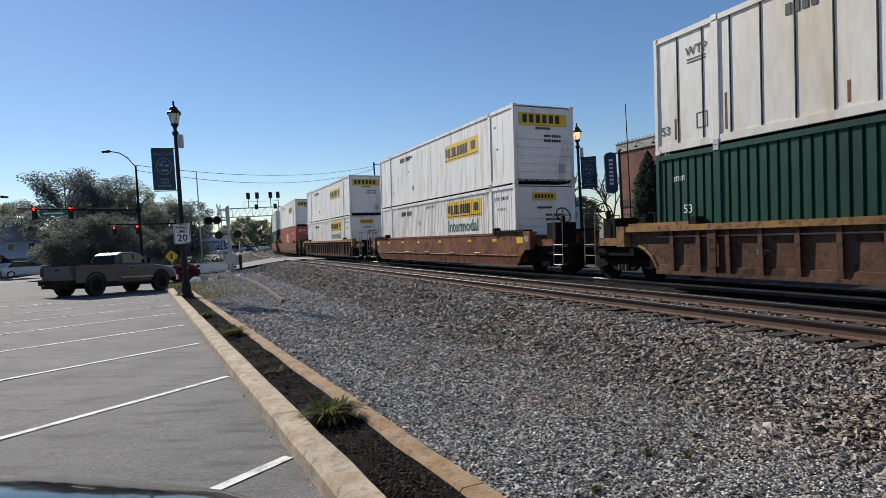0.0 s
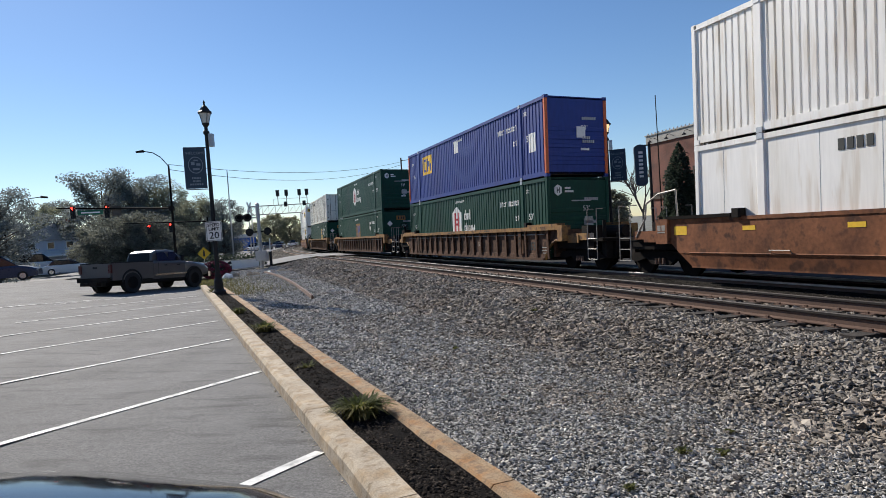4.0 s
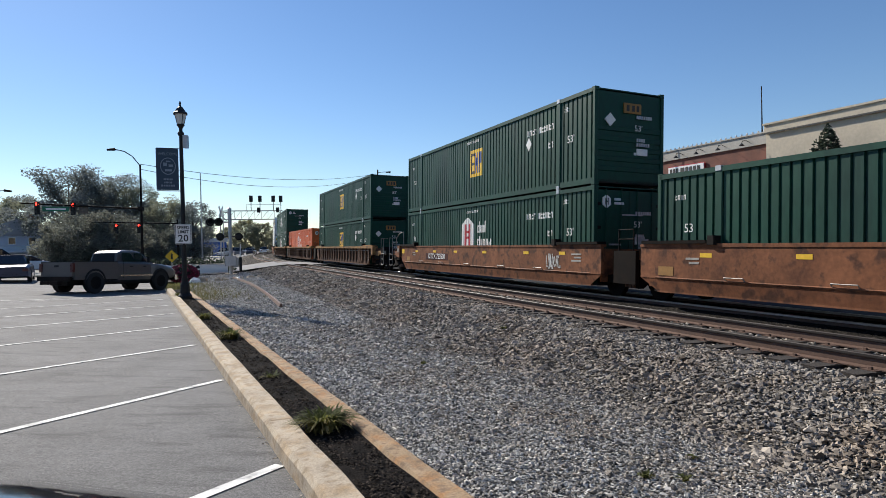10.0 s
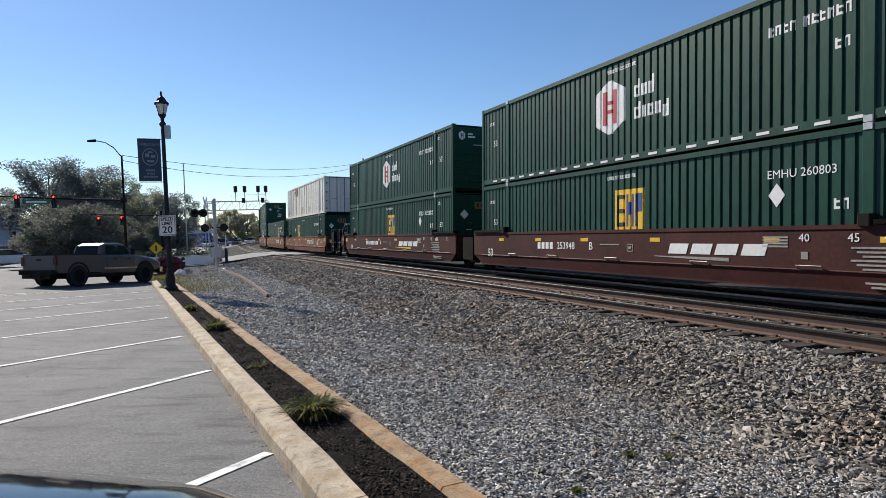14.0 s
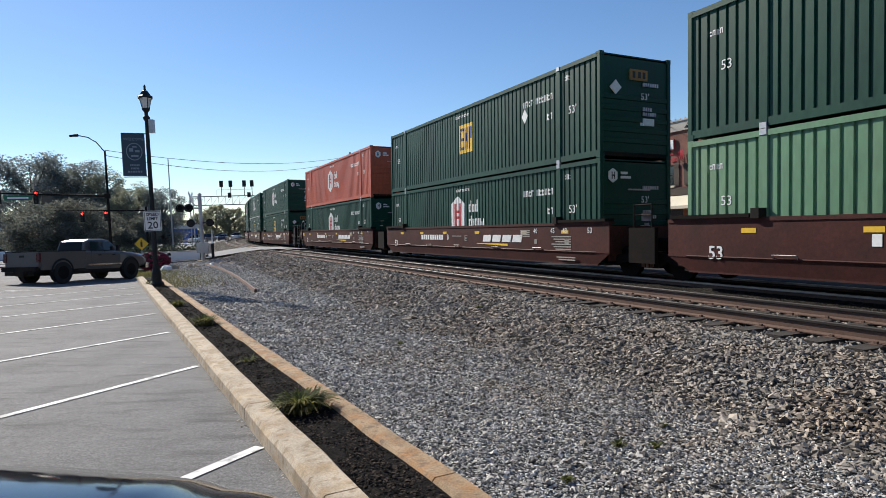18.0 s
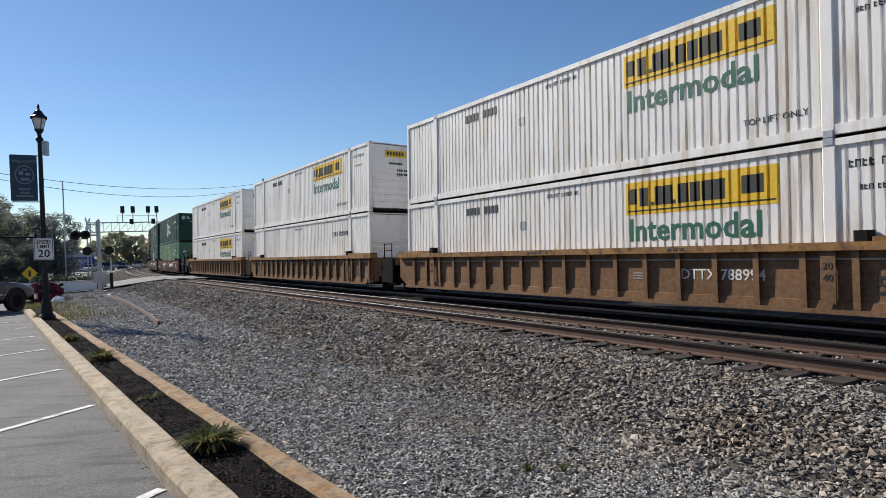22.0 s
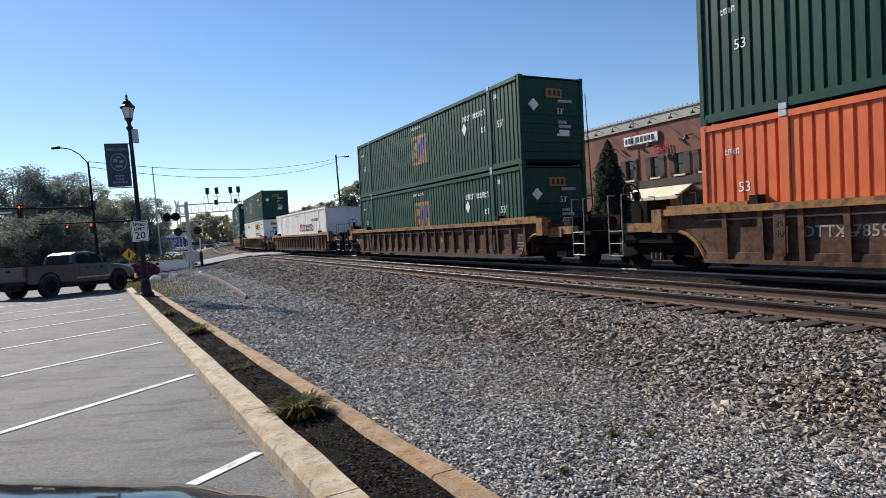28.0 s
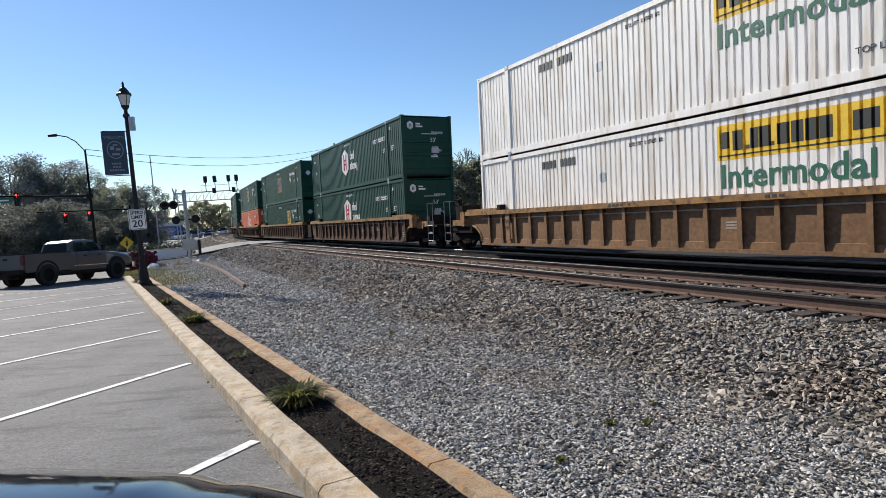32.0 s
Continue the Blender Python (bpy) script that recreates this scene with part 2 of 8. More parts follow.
DRYGRASS = leafy("dry_grass", (0.15, 0.135, 0.07), tint=(0.1, 0.11, 0.05), glint=(1.2, 1.2, 1.0))
EARTH = mat("far_ground", (0.16, 0.155, 0.14), 0.95, vary=0.3, big=0.05, small=1.0, tint=(0.09, 0.1, 0.05))
RAIL = mat("rail_rust", (0.115, 0.07, 0.052), 0.75, 0.3, vary=0.25, big=2, small=30)
RAIL_TOP = mat("rail_head", (0.42, 0.41, 0.4), 0.38, 0.85, vary=0.15, big=2, small=40)
RAIL_DULL = mat("rail_head_dull", (0.035, 0.028, 0.025), 0.5, 0.3, vary=0.2, big=2, small=40)
TIE = mat("sleeper_wood", (0.032, 0.026, 0.022), 0.9, vary=0.4, big=2, small=25, bump=0.5)
BLACK = mat("black_iron", (0.013, 0.014, 0.015), 0.55, 0.1, vary=0.3, spec=0.3)
DARK = mat("dark_steel", (0.011, 0.01, 0.0095), 0.85, 0.0, vary=0.4, tint=(0.028, 0.019, 0.014), spec=0.15)
GRAB = mat("worn_grab_iron", (0.3, 0.28, 0.25), 0.6, 0.3, vary=0.3)
# grimy steel, coloured darker still to deepen the shade about the wagon ends
SHADED_GRIME = mat("shaded_grimy_underframe", (0.009, 0.0075, 0.007), 0.9, vary=0.4, tint=(0.017, 0.011, 0.008), spec=0.1)
GRAFFITI = mat("graffiti_paint", (0.6, 0.6, 0.57), 0.6, vary=0.2)
STEEL = mat("galvanised_steel", (0.42, 0.43, 0.44), 0.45, 0.6, vary=0.15)
WHITE = mat("white_paint", (0.78, 0.78, 0.76), 0.5, vary=0.06)
YELLOW = mat("yellow_paint", (0.75, 0.46, 0.02), 0.5, vary=0.12)
C_GREEN = mat("container_green", (0.003, 0.049, 0.0305), 0.5, vary=0.22, big=0.5, small=9, tint=(0.005, 0.038, 0.027), stretch=(1, 1, 0.3), spec=0.25)
C_LIGHT = mat("container_faded_green", (0.09, 0.21, 0.115), 0.6, vary=0.2, big=0.5, small=9, tint=(0.13, 0.23, 0.13), stretch=(1, 1, 0.3))
C_FADED = mat("container_dull_green", (0.008, 0.058, 0.037), 0.58, vary=0.2, big=0.5, small=9, tint=(0.018, 0.063, 0.043), stretch=(1, 1, 0.3), spec=0.25)
C_WHITE = mat("container_white", (0.85, 0.83, 0.79), 0.5, vary=0.06, big=0.5, small=8, tint=(0.77, 0.74, 0.68), fleck=(0.67, 0.61, 0.53), stretch=(1, 2.0, 0.22))
C_CREAM = mat("container_cream_panel", (0.74, 0.72, 0.66), 0.45, vary=0.1, big=0.4, small=8, tint=(0.64, 0.56, 0.44), fleck=(0.6, 0.52, 0.4), stretch=(1, 1, 0.25))
C_ORANGE = mat("container_orange", (0.62, 0.125, 0.03), 0.45, vary=0.15, big=0.5, small=8, tint=(0.5, 0.1, 0.03), stretch=(1, 1, 0.3))
C_RED = mat("container_red", (0.45, 0.085, 0.035), 0.5, vary=0.18, big=0.5, small=8, tint=(0.36, 0.08, 0.045), stretch=(1, 1, 0.3))
C_BLUE = mat("container_blue", (0.024, 0.05, 0.235), 0.5, vary=0.15, big=0.5, small=8, tint=(0.03, 0.045, 0.2), stretch=(1, 1, 0.3), spec=0.3)
W_BROWN = mat("well_brown", (0.11, 0.064, 0.044), 0.8, vary=0.35, big=0.8, small=12, tint=(0.092, 0.048, 0.03), fleck=(0.052, 0.031, 0.022), bump=0.15, spec=0.1)
W_TAN = mat("well_tan", (0.215, 0.127, 0.07), 0.75, vary=0.3, big=0.5, small=12, tint=(0.17, 0.098, 0.055), bump=0.15, spec=0.12)
W_ORANGE = mat("well_orange_brown", (0.2, 0.082, 0.04), 0.7, vary=0.3, big=0.8, small=12, tint=(0.12, 0.05, 0.027), fleck=(0.08, 0.038, 0.024), bump=0.1, spec=0.15)
W_MAROON = mat("well_maroon", (0.062, 0.02, 0.016), 0.65, vary=0.28, big=0.8, small=12, tint=(0.044, 0.017, 0.014), bump=0.1, spec=0.15)
RUST = mat("rust_streak", (0.2, 0.1, 0.05), 0.85, vary=0.35, big=1.2, small=14, tint=(0.1, 0.056, 0.034), spec=0.2)
W_GOLD = mat("well_golden_brown", (0.27, 0.14, 0.05), 0.75, vary=0.3, big=0.6, small=12, tint=(0.2, 0.1, 0.04), bump=0.1, spec=0.12)
CHORD = mat("chord_yellow", (0.29, 0.158, 0.056), 0.75, vary=0.3, big=1.2, small=14, tint=(0.19, 0.105, 0.052), fleck=(0.12, 0.068, 0.04), spec=0.2)
L_RED = mat("logo_red", (0.42, 0.02, 0.03), 0.5, vary=0.1)
L_WHITE = mat("logo_white", (0.75, 0.75, 0.72), 0.5, vary=0.1)
L_YELLOW = mat("logo_yellow", (0.76, 0.49, 0.025), 0.5, vary=0.12)
L_DULL = mat("logo_dull_orange", (0.3, 0.15, 0.03), 0.6, vary=0.2)
L_BLUE = mat("logo_blue", (0.03, 0.06, 0.22), 0.5, vary=0.1)
L_DARK = mat("logo_dark", (0.02, 0.022, 0.02), 0.6, vary=0.1)
L_GREEN = mat("logo_green", (0.012, 0.11, 0.06), 0.5, vary=0.1)
BANNER_INK = mat("banner_print", (0.2, 0.25, 0.29), 0.8, vary=0.15)
BANNER = mat("banner_cloth", (0.035, 0.06, 0.09), 0.8, vary=0.12)
BRICK = mat("brick_wall", (0.2, 0.085, 0.06), 0.9, vary=0.3, big=0.7, small=16, tint=(0.14, 0.07, 0.055), bump=0.4)
BEIGE = mat("beige_render", (0.5, 0.44, 0.34), 0.9, vary=0.12, big=0.35, small=6, tint=(0.42, 0.37, 0.29), bump=0.2)
REDWALL = mat("red_brick_wall", (0.27, 0.09, 0.055), 0.9, vary=0.2, big=0.5, small=14, bump=0.3)
CORNICE = mat("cornice_stone", (0.4, 0.38, 0.34), 0.85, vary=0.15)
WOODDARK = mat("dark_timber", (0.05, 0.035, 0.025), 0.8, vary=0.3)
AWNING = mat("awning_cloth", (0.6, 0.55, 0.42), 0.85, vary=0.1)
BLIND = mat("window_blind", (0.25, 0.14, 0.13), 0.8, vary=0.1)
LEAF_DARK = leafy("leaves_evergreen", (0.04, 0.053, 0.04), glint=(1.5, 1.5, 1.4))
LEAF = leafy("leaves_green", (0.175, 0.19, 0.15), tint=(0.18, 0.18, 0.135), glint=(1.6, 1.6, 1.45))
# green lifted towards blue, so the leaf colour carries the haze
LEAF_BLUE_HAZE = leafy("leaves_blue_haze", (0.15, 0.168, 0.165), glint=(1.6, 1.6, 1.6))
LEAF_AUTUMN = leafy("leaves_autumn", (0.145, 0.155, 0.135), tint=(0.15, 0.152, 0.122), glint=(1.5, 1.5, 1.45))
# paler leaves for the distant trees: the haze is mixed into their colour
LEAF_HAZED = leafy("leaves_hazed", (0.235, 0.24, 0.185), tint=(0.25, 0.235, 0.15), glint=(1.7, 1.7, 1.5))
BARK = mat("bark", (0.1, 0.085, 0.07), 0.9, vary=0.3, big=2, small=20, bump=0.5)
FLOWER = mat("flower_red", (0.2, 0.015, 0.05), 0.7, vary=0.3, island=0.5)
TRUCK = mat("truck_paint", (0.105, 0.102, 0.1), 0.4, 0.2, vary=0.08, coat=0.5)
CARBLACK = mat("car_black", (0.006, 0.006, 0.009), 0.08, 0.0, vary=0.02, coat=0.2, spec=0.45)
CARWHITE = mat("car_white", (0.7, 0.7, 0.7), 0.3, vary=0.03, coat=0.5)
CARGREY = mat("car_grey", (0.2, 0.21, 0.23), 0.3, 0.5, vary=0.03, coat=0.5)
CARBLUE = mat("car_blue", (0.02, 0.03, 0.07), 0.3, 0.3, vary=0.03, coat=0.5)
CARRED = mat("car_red", (0.4, 0.02, 0.03), 0.3, vary=0.03, coat=0.5)
RUBBER = mat("rubber", (0.018, 0.018, 0.018), 0.85, vary=0.2)
CHROME = mat("chrome", (0.6, 0.6, 0.6), 0.2, 1.0, vary=0.05)
WINDOW = mat("dark_glass", (0.012, 0.014, 0.018), 0.05, 0.0, vary=0.05, spec=0.9)
TINTED = mat("tinted_glass", (0.01, 0.011, 0.013), 0.5, vary=0.05, spec=0.1)
TAIL = mat("tail_lens", (0.07, 0.008, 0.009), 0.3, vary=0.05)
SIGNGREEN = mat("sign_green", (0.01, 0.13, 0.07), 0.5, vary=0.05)
ROOF = mat("roof_shingle", (0.3, 0.3, 0.31), 0.8, vary=0.15)
SIDING = mat("house_siding", (0.5, 0.54, 0.62), 0.8, vary=0.08)
BLUEWALL = mat("blue_shopfront", (0.03, 0.11, 0.4), 0.7, vary=0.1)
LENS_RED = glow("red_lens", (1.0, 0.03, 0.02), 6.0)
LENS_LAMP = glow("lamp_glass", (1.0, 0.62, 0.3), 1.2)
FROST = mat("frosted_glass", (0.6, 0.6, 0.57), 0.3, vary=0.05)


# ---- mesh tools ----
class Mesh:
    """Collects faces for one part."""

    def __init__(self):
        self.v, self.f = [], []

    def add(self, verts, faces):
        k = len(self.v)
        self.v += [tuple(p) for p in verts]
        self.f += [tuple(i + k for i in f) for f in faces]
        return self

    def box(self, x0, x1, y0, y1, z0, z1, m=None, c=0.0):
        """A box, its upright edges chamfered by c."""
        if c:
            ring = [(x0 + c, y0), (x1 - c, y0), (x1, y0 + c), (x1, y1 - c), (x1 - c, y1), (x0 + c, y1), (x0, y1 - c), (x0, y0 + c)]
        else:
            ring = [(x0, y0), (x1, y0), (x1, y1), (x0, y1)]
        n = len(ring)
        vs = [Vector((x, y, z)) for z in (z0, z1) for x, y in ring]
        if m is not None:
            vs = [m @ p for p in vs]
        fs = [tuple(range(n - 1, -1, -1)), tuple(range(n, 2 * n))] + [(i, (i + 1) % n, n + (i + 1) % n, n + i) for i in range(n)]
        return self.add(vs, fs)

    def tube(self, a, b, r, r2=None, n=8, cap=True):
        a, b = Vector(a), Vector(b)
        q = (b - a).to_track_quat("Z", "Y")
        r2 = r if r2 is None else r2
        vs = [a + q @ Vector((math.cos(2 * math.pi * i / n) * r, math.sin(2 * math.pi * i / n) * r, 0)) for i in range(n)]
        vs += [b + q @ Vector((math.cos(2 * math.pi * i / n) * r2, math.sin(2 * math.pi * i / n) * r2, 0)) for i in range(n)]
        fs = [(i, (i + 1) % n, n + (i + 1) % n, n + i) for i in range(n)]
        if cap:
            fs += [tuple(range(n - 1, -1, -1)), tuple(range(n, 2 * n))]
        return self.add(vs, fs)

    def line(self, pts, r, n=6):
        for a, b in zip(pts, pts[1:]):
            self.tube(a, b, r, n=n)
        return self

    def turn(self, prof, n=12, at=(0, 0, 0)):
        """A turned body from (radius, height) pairs."""
        k = len(prof)
        vs = [(at[0] + r * math.cos(2 * math.pi * i / n), at[1] + r * math.sin(2 * math.pi * i / n), at[2] + z) for r, z in prof for i in range(n)]
        fs = [(j * n + i, j * n + (i + 1) % n, (j + 1) * n + (i + 1) % n, (j + 1) * n + i) for j in range(k - 1) for i in range(n)]
        fs += [tuple(range(n - 1, -1, -1)), tuple((k - 1) * n + i for i in range(n))]
        return self.add(vs, fs)

    def prism(self, poly, axis, a, b):
        """A flat outline pushed from a to b along an axis (0 x, 1 y, 2 z)."""
        def at(p, w):
            q = list(p)
            q.insert(axis, w)
            return q
        n = len(poly)
        vs = [at(p, a) for p in poly] + [at(p, b) for p in poly]
        fs = [tuple(range(n - 1, -1, -1)), tuple(range(n, 2 * n))] + [(i, (i + 1) % n, n + (i + 1) % n, n + i) for i in range(n)]
        return self.add(vs, fs)

    def data(self, name, material, smooth=False):
        me = bpy.data.meshes.new(name)
        me.from_pydata(self.v, [], self.f)
        me.materials.append(material)
        bm = bmesh.new()
        bm.from_mesh(me)
        bmesh.ops.recalc_face_normals(bm, faces=bm.faces)
        bm.to_mesh(me)
        bm.free()
        if smooth:
            me.polygons.foreach_set("use_smooth", [True] * len(me.polygons))
        return me


SMALL_WRITING = {"end_marking", "serial_marking", "warning_marking", "nose_marking", "lift_note", "load_data", "chord_marking", "end_letter", "emblem_letter", "emblem_block", "name_block", "emblem_bar", "text_bar", "owner_mark", "data_text", "rust_stain", "wall_joint"}


def part(name, mesh, material, parent=None, label="", smooth=False, at=None):
    me = mesh if isinstance(mesh, bpy.types.Mesh) else mesh.data(name, material, smooth)
    ob = new(name, me)
    if parent is not None:
        ob.parent = parent
    if at is not None:
        ob.matrix_local = at
    if label:
        ob["label"] = label
    if name in SMALL_WRITING:
        ob["kind"] = "stuff"
    return ob


def thing(name, label, category, group="", kind="", at=None):
    ob = tagged(new(name), label, category, group, kind)
    if at is not None:
        ob.matrix_world = at
    return ob


LETTERS = {}


def letters(text, size, material, name="lettering", bold=0.0):
    """Flat lettering as a mesh, in its own x-y plane, centred."""
    key = (text, size, material.name)
    if key not in LETTERS:
        cu = bpy.data.curves.new(name, "FONT")
        cu.body, cu.size, cu.align_x, cu.align_y, cu.extrude, cu.offset = text, size, "CENTER", "CENTER", 0.002, bold
        cu.resolution_u = 2
        tmp = bpy.data.objects.new(name, cu)
        scene.collection.objects.link(tmp)
        me = bpy.data.meshes.new_from_object(tmp.evaluated_get(bpy.context.evaluated_depsgraph_get()))
        bpy.data.objects.remove(tmp)
        me.materials.clear()
        me.materials.append(material)
        LETTERS[key] = me
    return LETTERS[key]


# ---- the lie of the land ----
YAW = radians(23.07)
AX = Vector((math.cos(YAW), math.sin(YAW)))      # across the track, away from the lot
AL = Vector((-math.sin(YAW), math.cos(YAW)))     # along the track, the way the train goes
BEND_AT, BEND_R, BEND_END = 53.0, 480.0, 250.0
TRAIN_P, NEAR_P = 12.33, 8.57
TRAIN_Z, NEAR_Z, CANT = -0.09, 0.075, 2.0


def rail_way(s, p):
    """Place and heading of the line that lies p metres across from the walker, at s metres along."""
    if s <= BEND_AT:
        q, h = AX * p + AL * s, YAW
    else:
        r = BEND_R + TRAIN_P - p
        u = (min(s, BEND_END) - BEND_AT) / BEND_R
        h = YAW - u
        q = AX * p + AL * BEND_AT + AL * (r * math.sin(u)) + AX * (r * (1 - math.cos(u)))
        q = q + Vector((-math.sin(h), math.cos(h))) * max(0.0, s - BEND_END)
    return q, h


def ps(p, s, z=0.0):
    q, _ = rail_way(s, p)
    return Vector((q.x, q.y, z))


def lot_z(x, y):
    u = -0.04 * x - 0.03 * y
    return max(-0.6, u if u < 0 else 0.03 * math.tanh(u / 0.03))


def kerb_p(s):
    return 0.97 - 0.058 * s


def ground_z(p, s):
    """Height of the gravel and ballast across the line."""
    q = ps(p, s)
    k = [(1.6, lot_z(*(ps(1.2, s)).xy) + 0.03), (5.0, -0.42), (6.4, -0.13), (6.9, -0.1), (7.3, -0.118), (9.9, -0.19), (10.3, -0.25), (10.9, -0.26), (11.45, -0.17), (11.75, -0.2), (12.9, -0.24), (13.2, -0.2), (13.8, -0.22), (15.2, -0.45), (18, -0.52)]
    if p <= k[0][0]:
        return k[0][1]
    for (a, za), (b, zb) in zip(k, k[1:]):
        if p <= b:
            return za + (zb - za) * (p - a) / (b - a)
    return k[-1][1]


# ---- ground ----
def sheet(name, rows, material, label, category, kind="structure", smooth=True):
    """A surface from rows of points."""
    m = Mesh()
    n = len(rows[0])
    m.add([p for r in rows for p in r], [(i * n + j, i * n + j + 1, (i + 1) * n + j + 1, (i + 1) * n + j) for i in range(len(rows) - 1) for j in range(n - 1)])
    return tagged(part(name, m, material, smooth=smooth), label, category, kind=kind)


def build_ground():
    rows = []
    for r in (0.5, 3, 8, 15, 30, 50, 80, 140, 300, 800, 2400):
        row = []
        for i in range(49):
            a = 2 * math.pi * i / 48
            x, y = r * math.cos(a), r * math.sin(a)
            p = Vector((x, y)).dot(AX)
            z = min(lot_z(x, y), 0) - 0.9
            if r > 60:
                z = -1.0
            row.append((x, y, z))
        rows.append(row)
    sheet("ground", rows, EARTH, "dry mixed town ground reaching the horizon", "ground")
    # parking lot
    rows = []
    for s in [-12, -6, -2, 0, 2, 4, 6, 8, 10, 12, 14, 17, 20, 24, 28, 33, 40, 48]:
        rows.append([(*(q := ps(p, s)).xy, lot_z(q.x, q.y)) for p in [kerb_p(s) + 0.02 - d for d in (0, 1, 2, 3.5, 5, 7, 9, 12, 16, 22, 30, 45, 70)]])
    sheet("parking_lot", rows, ASPHALT, "worn grey asphalt parking lot with oil stains", "parking lot")
    # gravel and ballast between the border and the far side of the line
    S = [-320, -200, -120, -70, -40, -25] + [-18 + i * 1.5 for i in range(47)] + [55, 60, 66, 74, 84, 96, 110, 130, 150, 175, 200, 225, 250, 330, 450, 700]
    rows = [[(*(q := ps(p, s)).xy, ground_z(p, s) + 0.015 * noise.noise((q.x * 0.7, q.y * 0.7, 0))) for p in [max(kerb_p(max(-5, min(s, 30))) + 0.86, 0.2 if s > 30 else -9), 2.4, 3.2, 4.1, 4.9]] for s in S]
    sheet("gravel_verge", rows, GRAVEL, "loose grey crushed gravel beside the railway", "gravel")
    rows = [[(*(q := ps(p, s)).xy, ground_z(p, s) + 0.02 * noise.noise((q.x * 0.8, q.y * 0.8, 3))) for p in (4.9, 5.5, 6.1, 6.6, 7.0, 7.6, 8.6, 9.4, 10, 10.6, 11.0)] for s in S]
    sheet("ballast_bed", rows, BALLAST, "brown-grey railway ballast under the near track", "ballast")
    # strip under the train, its stones coloured near black to stand for shade
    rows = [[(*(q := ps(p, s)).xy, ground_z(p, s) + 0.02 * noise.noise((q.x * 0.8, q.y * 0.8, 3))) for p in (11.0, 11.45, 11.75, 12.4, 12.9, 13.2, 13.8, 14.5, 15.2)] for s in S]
    sheet("track_bed", rows, SHADED_BALLAST, "ballast under the train's track, painted dark for its shade", "ballast")
    # street beyond the line
    rows = [[(*(q := ps(p, s)).xy, -0.5) for p in (15.2, 20, 26, 28.6)] for s in (-60, -30, 0, 20, 40, 48, 60, 90)]
    sheet("street", rows, STREET, "dark asphalt street behind the railway", "street")
    rows = [[(*(q := ps(p, s)).xy, -0.36) for p in (28.6, 32.0)] for s in (-60, -30, 0, 20, 39, 60)]
    sheet("far_pavement", rows, KERB, "pale concrete pavement along the shopfronts", "pavement")
    # the road over the crossing
    rows = [[(*(q := ps(p, s)).xy, z) for s in (50.5, 53, 56, 60)] for p, z in ((-90, -0.35), (-40, -0.5), (-10, -0.6), (-2, -0.55), (3, -0.42), (6.5, -0.02), (7.7, 0.07), (9.5, 0.04), (11.5, -0.07), (13.3, -0.11), (16, -0.3), (22, -0.44), (28, -0.48))]
    sheet("crossing_road", rows, ROAD, "grey asphalt road over the level crossing", "road")
    rows = [[(*(q := ps(p, s)).xy, -0.48 + (0.0 if s < 200 else -0.3)) for p in (-16, -9, -4, 2.2)] for s in (61, 70, 100, 125)]
    sheet("side_road", rows, ROAD, "grey road running beside the railway", "road")
    rows = [[(*(q := ps(p, s)).xy, -0.4) for p in (-16, -9, -4, 2.2, 5.8)] for s in (125, 150, 175, 200, 225, 260)]
    sheet("far_lot", rows, ROAD, "far grey parking lot beside the railway", "parking lot")


def build_kerb():
    k = thing("kerb", "stained tan concrete kerb along the parking lot", "kerb", kind="structure")
    b = thing("border", "rust-stained narrow concrete edging beside the gravel", "edging", kind="structure")
    cuts = [-8.0, -5.0, -2.0, 1.0, 3.4, 5.62, 8.6, 11.6, 14.6, 17.6, 20.6, 23.6, 26.6, 29.4]
    for own, d0, d1, top, mat_, nm in ((k, 0.0, 0.25, 0.15, KERB, "kerb_stone"), (b, 0.68, 0.88, 0.1, BORDER, "edging_stone")):
        for a, c in zip(cuts, cuts[1:]):
            m = Mesh()
            n = 6
            ring = []
            for i in range(n + 1):
                s = a + 0.006 + (c - a - 0.012) * i / n
                w = 0.012 * noise.noise((s * 1.3, d0 * 7, 1))
                h = 0.01 * noise.noise((s * 1.1, d0 * 9, 5))
                p0, p1 = kerb_p(s) + d0 + w * 0.5, kerb_p(s) + d1 + w
                z = lot_z(*ps(kerb_p(s), s).xy)
                sec = [(p0 - 0.015, z - 0.2), (p0, z + top - 0.035 + h), (p0 + 0.03, z + top + h), (p1 - 0.025, z + top + h * 0.5), (p1, z + top - 0.03 + h), (p1, z - 0.2)]
                ring.append([ps(p, s, zz) for p, zz in sec])
            q = len(ring[0])
            m.add([v for r in ring for v in r], [(i * q + j, i * q + j + 1, (i + 1) * q + j + 1, (i + 1) * q + j) for i in range(n) for j in range(q - 1)] + [tuple(range(q)), tuple(range(n * q, n * q + q))])
            part(nm, m, mat_, own)
    rows = []
    for i in range(76):
        s = -8 + i * 0.5
        z = lot_z(*ps(kerb_p(s), s).xy)
        rows.append([ps(kerb_p(s) + d, s, z + 0.075 + 0.03 * noise.noise((s * 2, d * 9, 2))) for d in (0.24, 0.36, 0.47, 0.58, 0.69)])
    sheet("mulch_bed", rows, MULCH, "dark bark mulch between kerb and edging", "mulch")


